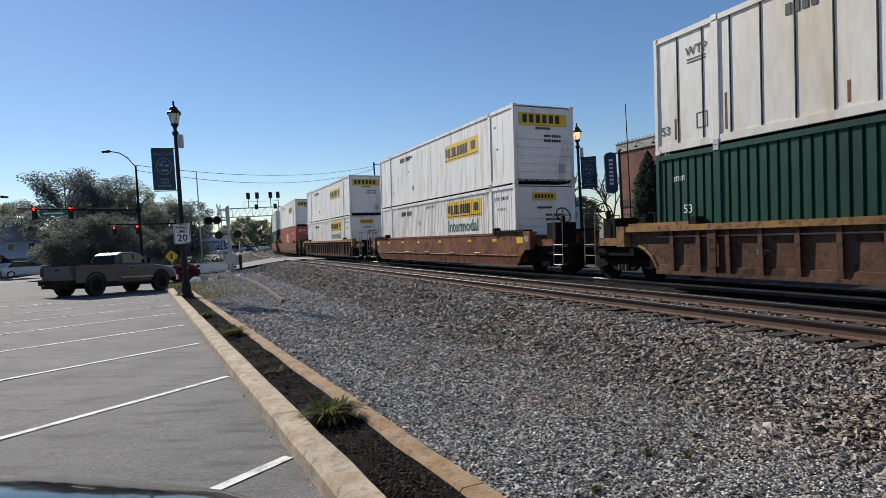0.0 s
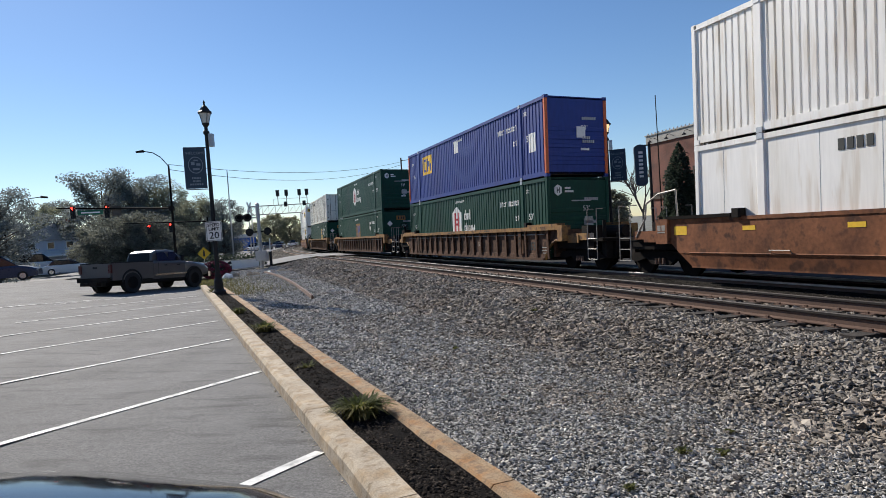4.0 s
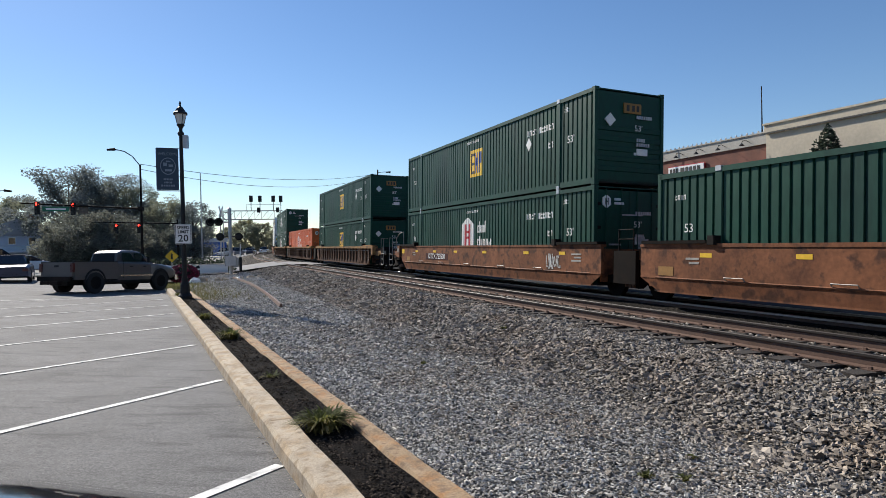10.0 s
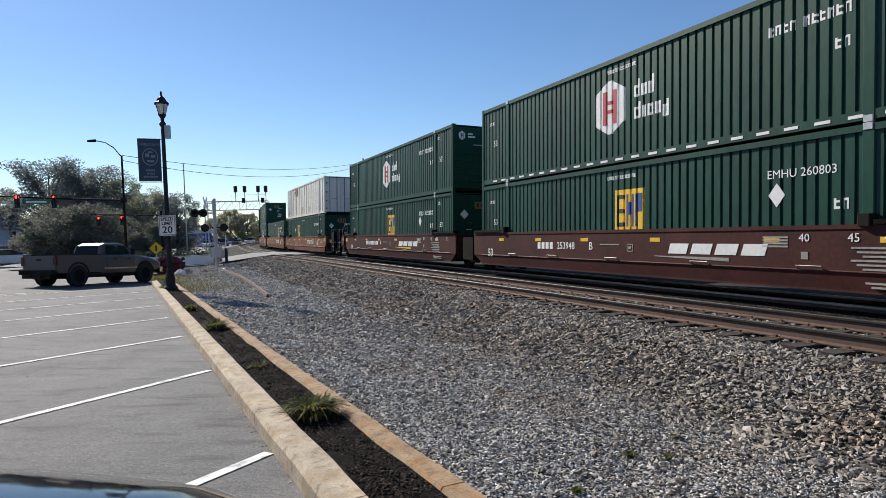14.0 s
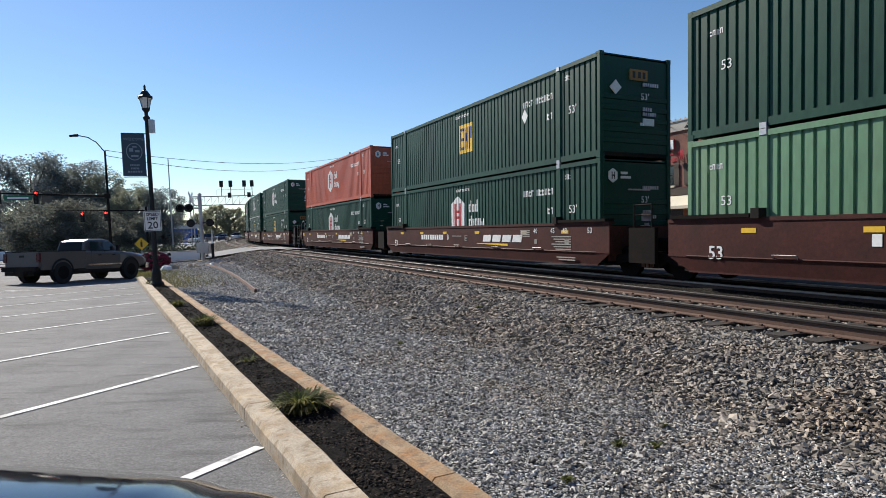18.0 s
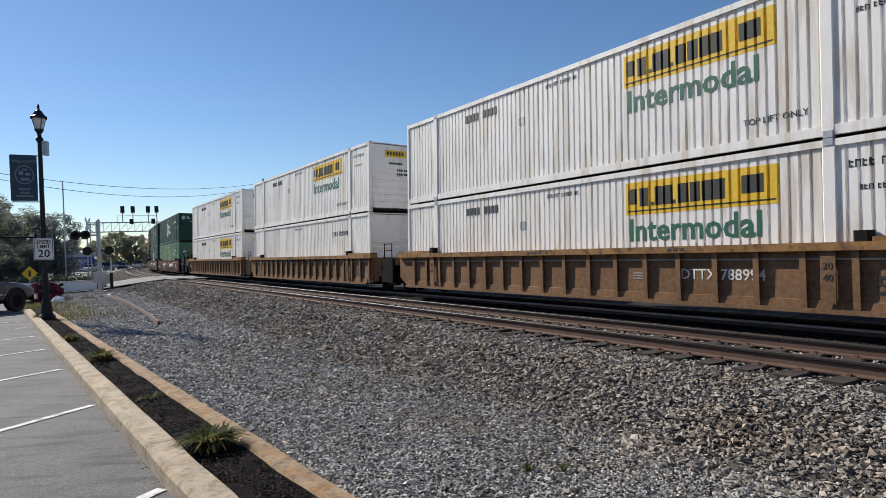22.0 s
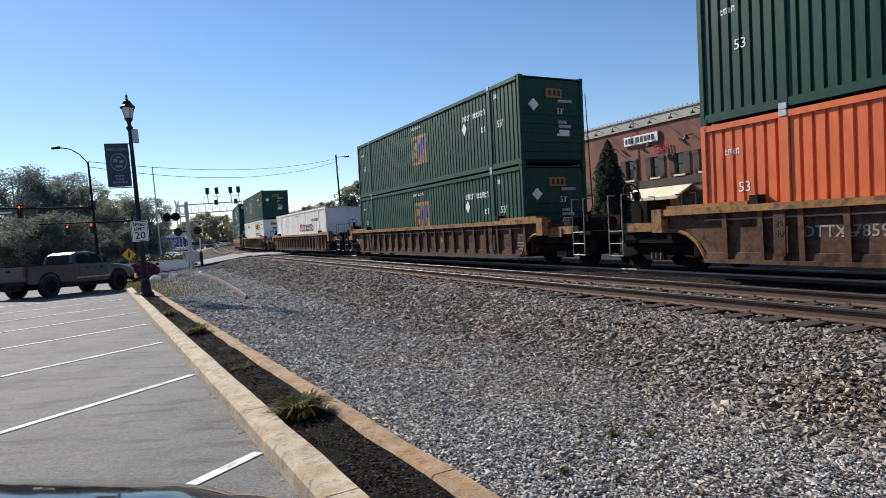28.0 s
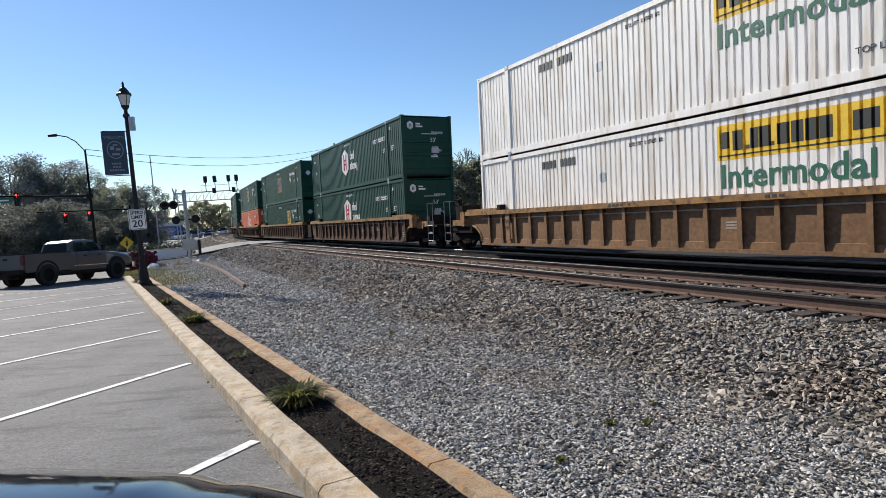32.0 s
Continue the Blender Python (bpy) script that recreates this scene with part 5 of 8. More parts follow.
    if text and style == "ribbed":
        text_on_side(w, text, 0.3, L_WHITE if paint is W_TAN else GRAB, PANEL_Y if "r" in ends else 4.9, 0.9, 0.002, x=-1.364)
    elif text:
        if fold < 0.7:
            scribble(w, side_x - 0.004, -6.1, 0.95, 0.8, 0.55, 4)
        part("faded_patch", Mesh().box(side_x - 0.003, side_x + 0.01, 7.4, 7.9, fold + 0.08, fold + 0.3), L_DULL, w)
        cy = (4.3 if fold > 0.7 else 3.75) if "f" in ends else -3.2
        tz = 0.97 if fold < 0.7 else 1.17
        if "f" in ends:
            part("number_patch", Mesh().box(side_x - 0.003, side_x + 0.01, cy - 1.35, cy + 1.35, tz - 0.15, tz + 0.15), W_MAROON, w, "dark patch behind the number")
        text_on_side(w, text, 0.25 if fold > 0.7 else 0.34 if "f" in ends else 0.46, L_WHITE, cy, tz, 0.004, x=side_x - 0.006)
        part("load_data", joined([Mesh().box(side_x - 0.004, side_x + 0.01, y, y + k, z, z + 0.05) for y, k, z in ((-7.6, 0.5, 1.16), (-7.6, 0.36, 1.06), (-7.6, 0.5, 0.96), (6.6, 0.4, 1.1), (6.6, 0.3, 1.0))]), GRAB, w)
    if paint is W_MAROON:
        for k in range(4):
            y = -1.62 - 0.68 * k
            part("company_block", Mesh().prism([(y - 0.58, 0.88), (y - 0.02, 0.88), (y - 0.1, 1.12), (y - 0.66, 1.12)], 0, side_x - 0.004, side_x + 0.01), L_WHITE, w, "white slanted company block")
        part("company_stripe", Mesh().prism([(-3.4, 0.74), (-1.2, 0.8), (-1.2, 0.82), (-3.4, 0.82)], 0, side_x - 0.004, side_x + 0.01), L_YELLOW if half > 9.5 else GRAB, w)
        text_on_side(w, "53", 0.4, L_WHITE, 7.2, 0.72, 0.006, x=side_x - 0.004)
        part("owner_mark", joined([Mesh().box(side_x - 0.004, side_x + 0.01, y - 0.08, y + 0.08, 0.92, 1.13) for y in (3.95, 3.72, 3.49, 3.26)]), L_WHITE, w)
        if half < 9.5:
            text_on_side(w, "253948", 0.3, L_WHITE, 2.5, 1.02, 0.002, x=side_x - 0.004)
        else:
            part("owner_mark", joined([Mesh().box(side_x - 0.004, side_x + 0.01, y - 0.08, y + 0.08, 0.92, 1.13) for y in (3.0, 2.77, 2.54, 2.31, 2.08, 1.85)]), L_WHITE, w)
        text_on_side(w, {"f": "A", "": "B", "r": "C"}[ends], 0.32, L_WHITE, 1.3, 1.02, 0.002, x=side_x - 0.004)
        part("load_data", joined([Mesh().box(side_x - 0.004, side_x + 0.01, y, y + k, z, z + 0.035) for y, k, z in [(0.1, 0.8, 1.06)] + [(-4.75, 0.55, 1.24 - 0.06 * j) for j in range(4)] + [(-6.9, 0.95 - 0.1 * (j % 3), 1.05 - 0.075 * j) for j in range(6)] + [(-7.1, 0.9, 0.44), (-7.1, 0.8, 0.37)]]), GRAB, w)
        for text_, y in (("40", -5.08), ("45", -6.0), ("48", -6.6), ("53", -7.75)):
            text_on_side(w, text_, 0.22, L_WHITE, y, 1.24, 0.0, x=side_x - 0.004)
        part("round_mark", Mesh().box(side_x - 0.004, side_x + 0.01, -5.16, -5.02, 0.84, 0.98), GRAB, w)
        part("square_mark", joined([Mesh().box(side_x - 0.004, side_x + 0.01, *k) for k in ((-0.42, -0.2, 0.9, 0.92), (-0.42, -0.2, 1.08, 1.1), (-0.42, -0.4, 0.92, 1.08), (-0.22, -0.2, 0.92, 1.08), (-0.36, -0.26, 0.96, 1.04))]), GRAB, w)
        if "r" in ends and half > 9.5:
            scribble(w, side_x - 0.004, 2.6, 0.8, 1.7, 0.85, 9)
        part("data_panel", Mesh().box(side_x - 0.004, side_x + 0.01, -6.8, -6.6, 0.86, 1.0), GRAB, w)
    if style == "ribbed" and paint is not W_MAROON:
        for y in (-6.19, 6.19):
            pl = part("number_plate", Mesh().box(-1.475, -1.44, y - 0.12, y + 0.12, 0.45, 1.335), paint, w)
            for text_, z in (("20", 1.08), ("40", 0.88)):
                text_on_side(pl, text_, 0.17, L_DARK, y, z, 0.0, x=-1.479)
        text_on_side(w, "53", 0.42, L_DARK, -7.05, 0.76, 0.004, x=-1.365)
        part("load_data", joined([Mesh().box(-1.366, -1.35, y - k, y, z, z + 0.03) for y, k, z in ((-7.7, 0.5, 0.72), (-7.7, 0.6, 0.62), (-7.75, 0.4, 0.52), (-2.1, 0.34, 0.9), (-2.1, 0.34, 0.84), (-2.1, 0.34, 0.78), (5.1, 0.3, 0.86), (5.1, 0.2, 0.8))]), GRAB, w)
        part("chord_marking", joined([Mesh().box(-1.524, -1.51, y, y + 0.1, 1.38, 1.44) for y in (1.2, 1.05, 0.9, 0.75, 0.5, -3.2, -3.35, -3.5)]), L_DARK, w)
    return w


GREEN_L = "dark green ribbed steel container"
CONTAINERS = {
    "hub": lambda: container(GREEN_L + " with a white and red six-sided emblem", C_GREEN, marks="hub", door=False),
    "hubf": lambda: container(GREEN_L + " with emblem and white reflectors", C_GREEN, marks="hub fork", door=True),
    "emp": lambda: container(GREEN_L + " with a yellow square emblem", C_GREEN, marks="emp", door=False),
    "empb": lambda: container(GREEN_L + " with a yellow emblem", C_GREEN, marks="emp back", door=False),
    "empc": lambda: container(GREEN_L + " with a yellow emblem amidships", C_GREEN, marks="emp fore", door=False),
    "empf": lambda: container(GREEN_L + " with a yellow emblem", C_GREEN, marks="emp front", door=True),
    "empd": lambda: container("dull green ribbed container with a faded orange emblem", C_FADED, marks="emp dull", door=False),
    "empm": lambda: container("dull green ribbed container with a large faded orange emblem", C_FADED, marks="emp dull mid", door=False),
    "empl": lambda: container("sun-faded light green ribbed container with yellow emblem", C_LIGHT, marks="emp", door=False),
    "jb": lambda: container("white ribbed steel container with a yellow company panel", C_WHITE, marks="jb", door=False),
    "jbp": lambda: container("smooth white plate-walled container with a yellow panel", C_WHITE, style="flat", marks="jb", door=False),
    "white": lambda: container("plain white ribbed steel container", C_WHITE, door=False),
    "kbx": lambda: container("white ribbed container with a red and dark company name", C_WHITE, marks="name", door=False),
    "frp": lambda: container("grimy cream panel container with dark wall posts", C_CREAM, style="posts", door=True),
    "frpb": lambda: container("grimy cream panel container with a faded square emblem", C_CREAM, style="posts", marks="badge", door=True),
    "orange": lambda: container("bright orange ribbed steel container with white emblem", C_ORANGE, marks="hub", door=False),
    "red": lambda: container("weathered orange-red ribbed container with white emblem", C_RED, marks="hub", door=False),
    "blue": lambda: container("deep blue ribbed container with orange corner posts", C_BLUE, marks="", door=False, trim=None),
}
WELLS = {
    "rib": lambda h, e: well_car("weathered brown ribbed well car with yellow top chord", W_BROWN, CHORD, "ribbed", h, e, "DTTX 785944" if 9.6 < h < 10 and e in ("f", "r") else ""),
    "tan": lambda h, e: well_car("dusty yellow-brown ribbed well car", W_TAN, CHORD, "ribbed", h, e, "DTTX 788994" if e == "r" else ""),
    "slant": lambda h, e: well_car("plain orange-brown smooth-sided well car", W_ORANGE, None, "smooth", h, e),
    "dttx": lambda h, e: well_car("faded orange-brown smooth well car with white lettering", W_ORANGE, None, "smooth", h, e, "DTTX 723508"),
    "dttx2": lambda h, e: well_car("yellow-brown smooth well car with white lettering", W_GOLD, CHORD, "smooth", h, e, "DTTX 469528", fold=0.9),
    "bnsf": lambda h, e: well_car("maroon smooth-sided well car with white markings", W_MAROON, None, "smooth", h, e),
}
# rear end of each load along the line at the start, upper and lower box, wagon, its half length and bogie ends
CONSIST = [
    (136.54, "white", "hub", "rib", 11.6, "fr"), (113.24, "hub", "emp", "rib", 11.6, "fr"), (89.84, "white", "emp", "slant", 11.6, "fr"),
    (66.30, "jbp", "red", "slant", 11.6, "fr"), (42.81, "jbp", "jb", "rib", 11.6, "fr"), (19.22, "jbp", "jb", "slant", 11.6, "fr"),
    (-4.04, "frp", "empb", "rib", 11.5, "fr"), (-26.82, "hub", "empd", "rib", 11.5, "fr"), (-49.51, "blue", "hub", "rib", 11.5, "fr"),
    (-72.73, "jb", "jbp", "slant", 11.5, "fr"), (-95.63, "hub", "hub", "rib", 9.5, "f"), (-114.68, "", "orange", "rib", 9.5, ""),
    (-133.85, "emp", "emp", "rib", 9.5, "r"), (-157.12, "emp", "hubf", "dttx", 9.4, "f"), (-175.86, "", "empb", "dttx", 9.4, ""),
    (-194.58, "frpb", "empf", "dttx", 9.4, "r"), (-217.83, "hub", "emp", "bnsf", 9.45, "f"), (-236.64, "hubf", "empc", "bnsf", 9.45, ""),
    (-255.66, "hub", "empc", "bnsf", 9.45, "r"), (-278.56, "red", "hub", "bnsf", 9.6, "f"), (-297.98, "emp", "hub", "bnsf", 9.6, ""),
    (-317.14, "hub", "empl", "bnsf", 9.6, "r"), (-340.26, "jb", "jb", "tan", 9.5, "f"), (-359.26, "jb", "white", "tan", 9.5, ""),
    (-378.51, "jb", "jb", "tan", 9.5, "r"), (-401.92, "hubf", "empb", "dttx2", 11.6, "fr"), (-425.09, "empm", "jb", "rib", 11.5, "fr"),
    (-448.06, "", "kbx", "rib", 11.6, "fr"), (-471.35, "empd", "empd", "rib", 11.6, "fr"), (-494.45, "emp", "orange", "rib", 9.65, "f"),
    (-513.66, "empd", "empb", "rib", 9.65, ""), (-533.05, "hub", "hub", "rib", 9.65, "r"), (-556.25, "jb", "jb", "tan", 11.6, "fr"),
]
MOVERS = []
SEDAN = []


def build_train():
    made = {}

    def take(key, build):
        if key not in made:
            made[key] = build()
            return made[key]
        return copy_thing(made[key], Matrix.Identity(4))

    for q, top, low, well, half, ends in CONSIST:
        MOVERS.append((take((well, half, ends), lambda: WELLS[well](half, ends)), q + LEN / 2, 0.0))
        MOVERS.append((take(low, CONTAINERS[low]), q + LEN / 2, 0.345))
        if top:
            MOVERS.append((take(top, CONTAINERS[top]), q + LEN / 2, 0.345 + HIG + 0.012))


def train_rows(s0, lift):
    rows = []
    for t in range(0, 33):
        s = s0 + 17.061 * t + 0.012785 * t * t
        q, h = rail_way(s, TRAIN_P)
        m = Matrix.Translation((q.x, q.y, TRAIN_Z)) @ Matrix.Rotation(h, 4, "Z") @ Matrix.Rotation(radians(CANT), 4, "Y") @ Matrix.Translation((0, 0, lift))
        rows.append((t, m))
    return rows


def motions():
    # a sedan drives off across the lot and along the road
    spots = [(0, -22.0, 18.0), (8.6, -22.0, 18.0), (9.5, -22.2, 29.2), (10, -23.9, 33.9), (10.5, -27.2, 40.2), (11, -31.8, 48.0), (12, -42.0, 55.0), (14, -70.0, 58.0), (15, -84.0, 59.0), (32, -84.0, 59.0)]
    turn = [0.02, 0.02, 0.3, 0.55, 0.6, 0.68, 1.2, 1.5, 1.5, 1.5]
    walk(SEDAN[0], [(t, pose(x, y, lot_z(x, y) - (0.1 if y > 50 else 0.0), 0, 0, math.degrees(h))) for (t, x, y), h in zip(spots, turn)])
    for ob, s0, lift in MOVERS:
        walk(ob, train_rows(s0, lift))


# ---- trees and plants ----
def leaf_cloud(spots, size, rng, flat=0.0):
    """Small bent leaves, two triangles each, at the given places."""
    n = len(spots)
    c = np.array(spots)
    u = rng.standard_normal((n, 3))
    u[:, 2] *= 0.6
    u /= np.linalg.norm(u, axis=1, keepdims=True)
    w = np.cross(u, rng.standard_normal((n, 3)))
    w /= np.linalg.norm(w, axis=1, keepdims=True)
    k = size * rng.uniform(0.6, 1.4, (n, 1))
    nrm = np.cross(u, w) * k * 0.25
    v = np.stack([c - u * k, c + w * k * 0.55 + nrm, c + u * k, c - w * k * 0.55 + nrm], 1).reshape(-1, 3)
    i = np.arange(n)[:, None] * 4
    return v, np.concatenate([i + [[0, 1, 2]], i + [[0, 2, 3]]], 1).reshape(-1, 3)


def tri_mesh(name, v, f, material):
    me = bpy.data.meshes.new(name)
    me.vertices.add(len(v))
    me.vertices.foreach_set("co", np.asarray(v, float).reshape(-1))
    f = np.asarray(f).reshape(-1)
    me.loops.add(len(f))
    me.loops.foreach_set("vertex_index", f)
    me.polygons.add(len(f) // 3)
    me.polygons.foreach_set("loop_start", np.arange(0, len(f), 3))
    me.polygons.foreach_set("loop_total", np.full(len(f) // 3, 3))
    me.polygons.foreach_set("use_smooth", [False] * (len(f) // 3))
    me.update(calc_edges=True)
    me.materials.append(material)
    return me


def broadleaf(label, high, wide, leaf, seed, n=5200, low=0.18, size=0.34, group=""):
    rng = np.random.default_rng(seed)
    t = thing("tree", label, "tree", group)
    tr = Mesh().tube((0, 0, -0.6), (0.1, 0, high * 0.35), high * 0.028, high * 0.02, 9).tube((0.1, 0, high * 0.35), (0.0, 0.2, high * 0.62), high * 0.02, high * 0.01, 8)
    lobes = []
    for i in range(48):
        a = i * 2.4 + rng.uniform(-0.4, 0.4)
        r = wide * 0.5 * math.sqrt(rng.uniform(0.05, 0.9))
        z = high * (low + (0.92 - low) * (i + 0.5) / 48)
        sq = 1.0 - 0.75 * abs((z / high - 0.52) / 0.52) ** 2
        lobes.append((r * sq * math.cos(a), r * sq * math.sin(a), z, wide * rng.uniform(0.07, 0.17), wide * rng.uniform(0.05, 0.12)))
        tr.tube((0.05, 0, min(z * 0.7, high * 0.55)), (lobes[-1][0], lobes[-1][1], z), high * 0.008, high * 0.003, 5)
    part("trunk", tr, BARK, t)
    pts = []
    each = n // len(lobes)
    for x, y, z, rw, rh in lobes:
        d = rng.standard_normal((each, 3))
        d /= np.linalg.norm(d, axis=1, keepdims=True)
        d *= rng.uniform(0.2, 1.25, (each, 1)) ** 0.7
        pts.append(np.stack([x + d[:, 0] * rw, y + d[:, 1] * rw, z + d[:, 2] * rh], 1))
    part("crown", tri_mesh("crown", *leaf_cloud(np.concatenate(pts), size, rng), leaf), None, t)
    return t


def evergreen(label, high, wide, seed, n=11000):
    rng = np.random.default_rng(seed)
    t = thing("evergreen_tree", label, "tree", "evergreens before the shopfronts")
    part("trunk", Mesh().tube((0, 0, -0.1), (0, 0, high * 0.9), 0.12, 0.02, 7), BARK, t)
    z = high * (1 - np.sqrt(rng.uniform(0.0, 1, n))) ** 0.9
    z = np.clip(z + 0.08, 0.08, high)
    rel = z / high
    rad = wide / 2 * (1 - rel ** 1.6) ** 0.75 * np.minimum(1, 0.8 + rel * 2)
    a = rng.uniform(0, 6.283, n)
    lump = 1 + 0.17 * np.sin(a * 3 + z * 2.1 + seed) + 0.12 * np.sin(a * 5 - z * 3.3)
    r = rad * lump * rng.uniform(0.66, 1.12, n)
    part("crown", tri_mesh("crown", *leaf_cloud(np.stack([r * np.cos(a), r * np.sin(a), z], 1), 0.085, rng), LEAF_DARK), None, t)
    return t


def bare_tree(label, high, seed):
    rng = random.Random(seed)
    t = thing("bare_tree", label, "tree", "leafless trees beyond the street")
    trunk, twig = Mesh(), Mesh()

    def grow(a, d, length, r, level):
        b = a + d * length
        (trunk if level < 2 else twig).tube(a, b, r, r * 0.65, 5 if level < 2 else 3, cap=False)
        if level >= 5:
            return
        for i in range(3 if level < 4 else 2):
            e = (d + Vector((rng.gauss(0, 0.42), rng.gauss(0, 0.42), rng.gauss(0.12, 0.22)))).normalized()
            grow(b, e, length * rng.uniform(0.62, 0.86), r * 0.74, level + 1)

    grow(Vector((0, 0, -0.3)), Vector((0, 0, 1)), high * 0.25, high * 0.016, 0)
    part("trunk", trunk, BARK, t)
    part("twig_crown", twig, BARK, t)
    return t


def tuft(label, x, y, z, size, n, seed, group="grass tufts in the mulch"):
    rng = random.Random(seed)
    m = Mesh()
    for i in range(n):
        a, lean, L = rng.uniform(0, 6.283), rng.uniform(0.5, 1.3), size * rng.uniform(0.6, 1.2)
        d, w = Vector((math.cos(a), math.sin(a), 0)), 0.007 + 0.006 * rng.random()
        side = Vector((-d.y, d.x, 0)) * w
        o = d * rng.uniform(0, 0.12 * size / 0.3) + Vector((rng.gauss(0, 0.12) * size, rng.gauss(0, 0.12) * size, 0))
        p = [o + d * (L * lean * k * k * 0.8) + Vector((0, 0, L * (k - 0.55 * lean * k * k * k))) for k in (0, 0.4, 0.75, 1.0)]
        m.add([p[0] - side, p[0] + side, p[1] + side, p[1] - side, p[2] + side * 0.7, p[2] - side * 0.7, p[3]], [(0, 1, 2, 3), (3, 2, 4, 5), (5, 4, 6)])
    t = thing("grass_tuft", label, "plant", group, at=Matrix.Translation((x, y, z)))
    part("foliage", m, GRASS, t)
    return t


# ---- street furniture ----
def lamp_post(x, y, z, label, banner_side, lit=False, turn=0.0, lean=0.0):
    """Black post lamp, 6.9 m high, with a cloth banner on two arms."""
    t = thing("lamp_post", label, "street lamp", "black lamp posts", at=Matrix.Translation((x, y, z)) @ Matrix.Rotation(radians(lean), 4, "Y"))
    part("base", Mesh().turn([(0.24, 0), (0.24, 0.12), (0.17, 0.2), (0.15, 0.5), (0.11, 0.62), (0.1, 0.75)], 12), BLACK, t)
    part("pole", Mesh().tube((0, 0, 0.7), (0, 0, 5.85), 0.085, 0.06, 12), BLACK, t)
    part("collar", Mesh().turn([(0.07, 5.72), (0.11, 5.78), (0.11, 5.84), (0.06, 5.9), (0.06, 6.0), (0.13, 6.1), (0.13, 6.14)], 12), BLACK, t)
    part("lantern_glass", Mesh().turn([(0.11, 6.14), (0.2, 6.48), (0.2, 6.5)], 8), LENS_LAMP if lit else FROST, t, "glowing orange lamp glass" if lit else "frosted lamp glass")
    cap = part("lantern_cap", Mesh().turn([(0.25, 6.48), (0.25, 6.53), (0.19, 6.58), (0.1, 6.72), (0.05, 6.76), (0.03, 6.84), (0.045, 6.87), (0.012, 6.95)], 8), BLACK, t)
    for i in range(4):
        a = i * math.pi / 2 + math.pi / 4
        part("cage_bar", Mesh().tube((0.115 * math.cos(a), 0.115 * math.sin(a), 6.12), (0.21 * math.cos(a), 0.21 * math.sin(a), 6.5), 0.012, n=5), BLACK, t)
    part("junction_box", Mesh().box(0.09, 0.24, -0.08, 0.08, 5.3, 5.75), STEEL, t)
    c, s = math.cos(turn), math.sin(turn)
    u = Vector((c, s, 0)) * banner_side
    b = part("banner", None or Mesh().add(*(lambda vs: (vs, [(0, 1, 2, 3), (7, 6, 5, 4), (0, 4, 5, 1), (1, 5, 6, 2), (2, 6, 7, 3), (3, 7, 4, 0)]))([tuple(u * d + Vector((-s, c, 0)) * e + Vector((0, 0, h))) for e in (-0.008, 0.008) for d, h in ((0.1, 3.83), (0.82, 3.83), (0.82, 5.28), (0.1, 5.28))])), BANNER, t, "dark blue cloth banner")
    for h in (3.8, 5.28):
        part("banner_arm", Mesh().tube((0, 0, h), tuple(u * 0.8 + Vector((0, 0, h))), 0.017, n=6), BLACK, t)
    face = Matrix.Translation(u * 0.44 + Vector((s, -c, 0)) * 0.012) @ Matrix.Rotation(turn, 4, "Z") @ Matrix.Rotation(radians(90), 4, "X")
    part("lettering", letters("WELCOME", 0.13, BANNER_INK), None, b, at=Matrix.Translation((0, 0, 5.08)) @ face)
    ring = Mesh()
    for i in range(24):
        a0, a1 = i * math.pi / 12, (i + 1) * math.pi / 12
        ring.add([(0.25 * math.cos(a0), 0.3 * math.sin(a0), 0), (0.25 * math.cos(a1), 0.3 * math.sin(a1), 0), (0.225 * math.cos(a1), 0.27 * math.sin(a1), 0), (0.225 * math.cos(a0), 0.27 * math.sin(a0), 0)], [(0, 1, 2, 3)])
    for x0, y0, w, h in ((-0.15, 0.0, 0.12, 0.12), (0.02, -0.02, 0.14, 0.08), (-0.1, -0.18, 0.22, 0.07), (-0.06, 0.14, 0.14, 0.05)):
        ring.add([(x0, y0, 0), (x0 + w, y0, 0), (x0 + w, y0 + h, 0), (x0, y0 + h, 0)], [(0, 1, 2, 3)])
    part("crest", ring, BANNER_INK, b, "pale round crest", at=Matrix.Translation((0, 0, 4.66)) @ face)
    for i, w in enumerate((0.3, 0.26, 0.46)):
        part("text_bar", joined([Mesh().box(-w / 2 + j * w / 6, -w / 2 + (j + 0.7) * w / 6, -0.03, 0.03, 0, 0.002) for j in range(6)]), BANNER_INK, b, at=Matrix.Translation((0, 0, 4.2 - 0.11 * i)) @ face)
    return t


def speed_sign(x, y, z, turn):
    t = thing("speed_limit_sign", "white speed limit sign on a lamp post", "traffic sign", at=Matrix.Translation((x, y, z)) @ Matrix.Rotation(turn, 4, "Z") @ Matrix.Rotation(radians(90), 4, "X"))
    part("plate", Mesh().box(-0.27, 0.27, -0.35, 0.35, -0.004, 0.0, c=0.03), WHITE, t)
    rim = Mesh()
    for x0, x1, y0, y1 in ((-0.25, 0.25, 0.315, 0.33), (-0.25, 0.25, -0.33, -0.315), (-0.25, -0.235, -0.315, 0.315), (0.235, 0.25, -0.315, 0.315)):
        rim.box(x0, x1, y0, y1, 0.001, 0.003)
    part("rim", rim, L_DARK, t)
    for text, size, h in (("SPEED", 0.15, 0.22), ("LIMIT", 0.15, 0.075), ("20", 0.34, -0.155)):
        part("lettering", letters(text, size, L_DARK, bold=0.004), None, t, at=Matrix.Translation((0, h, 0.003)))


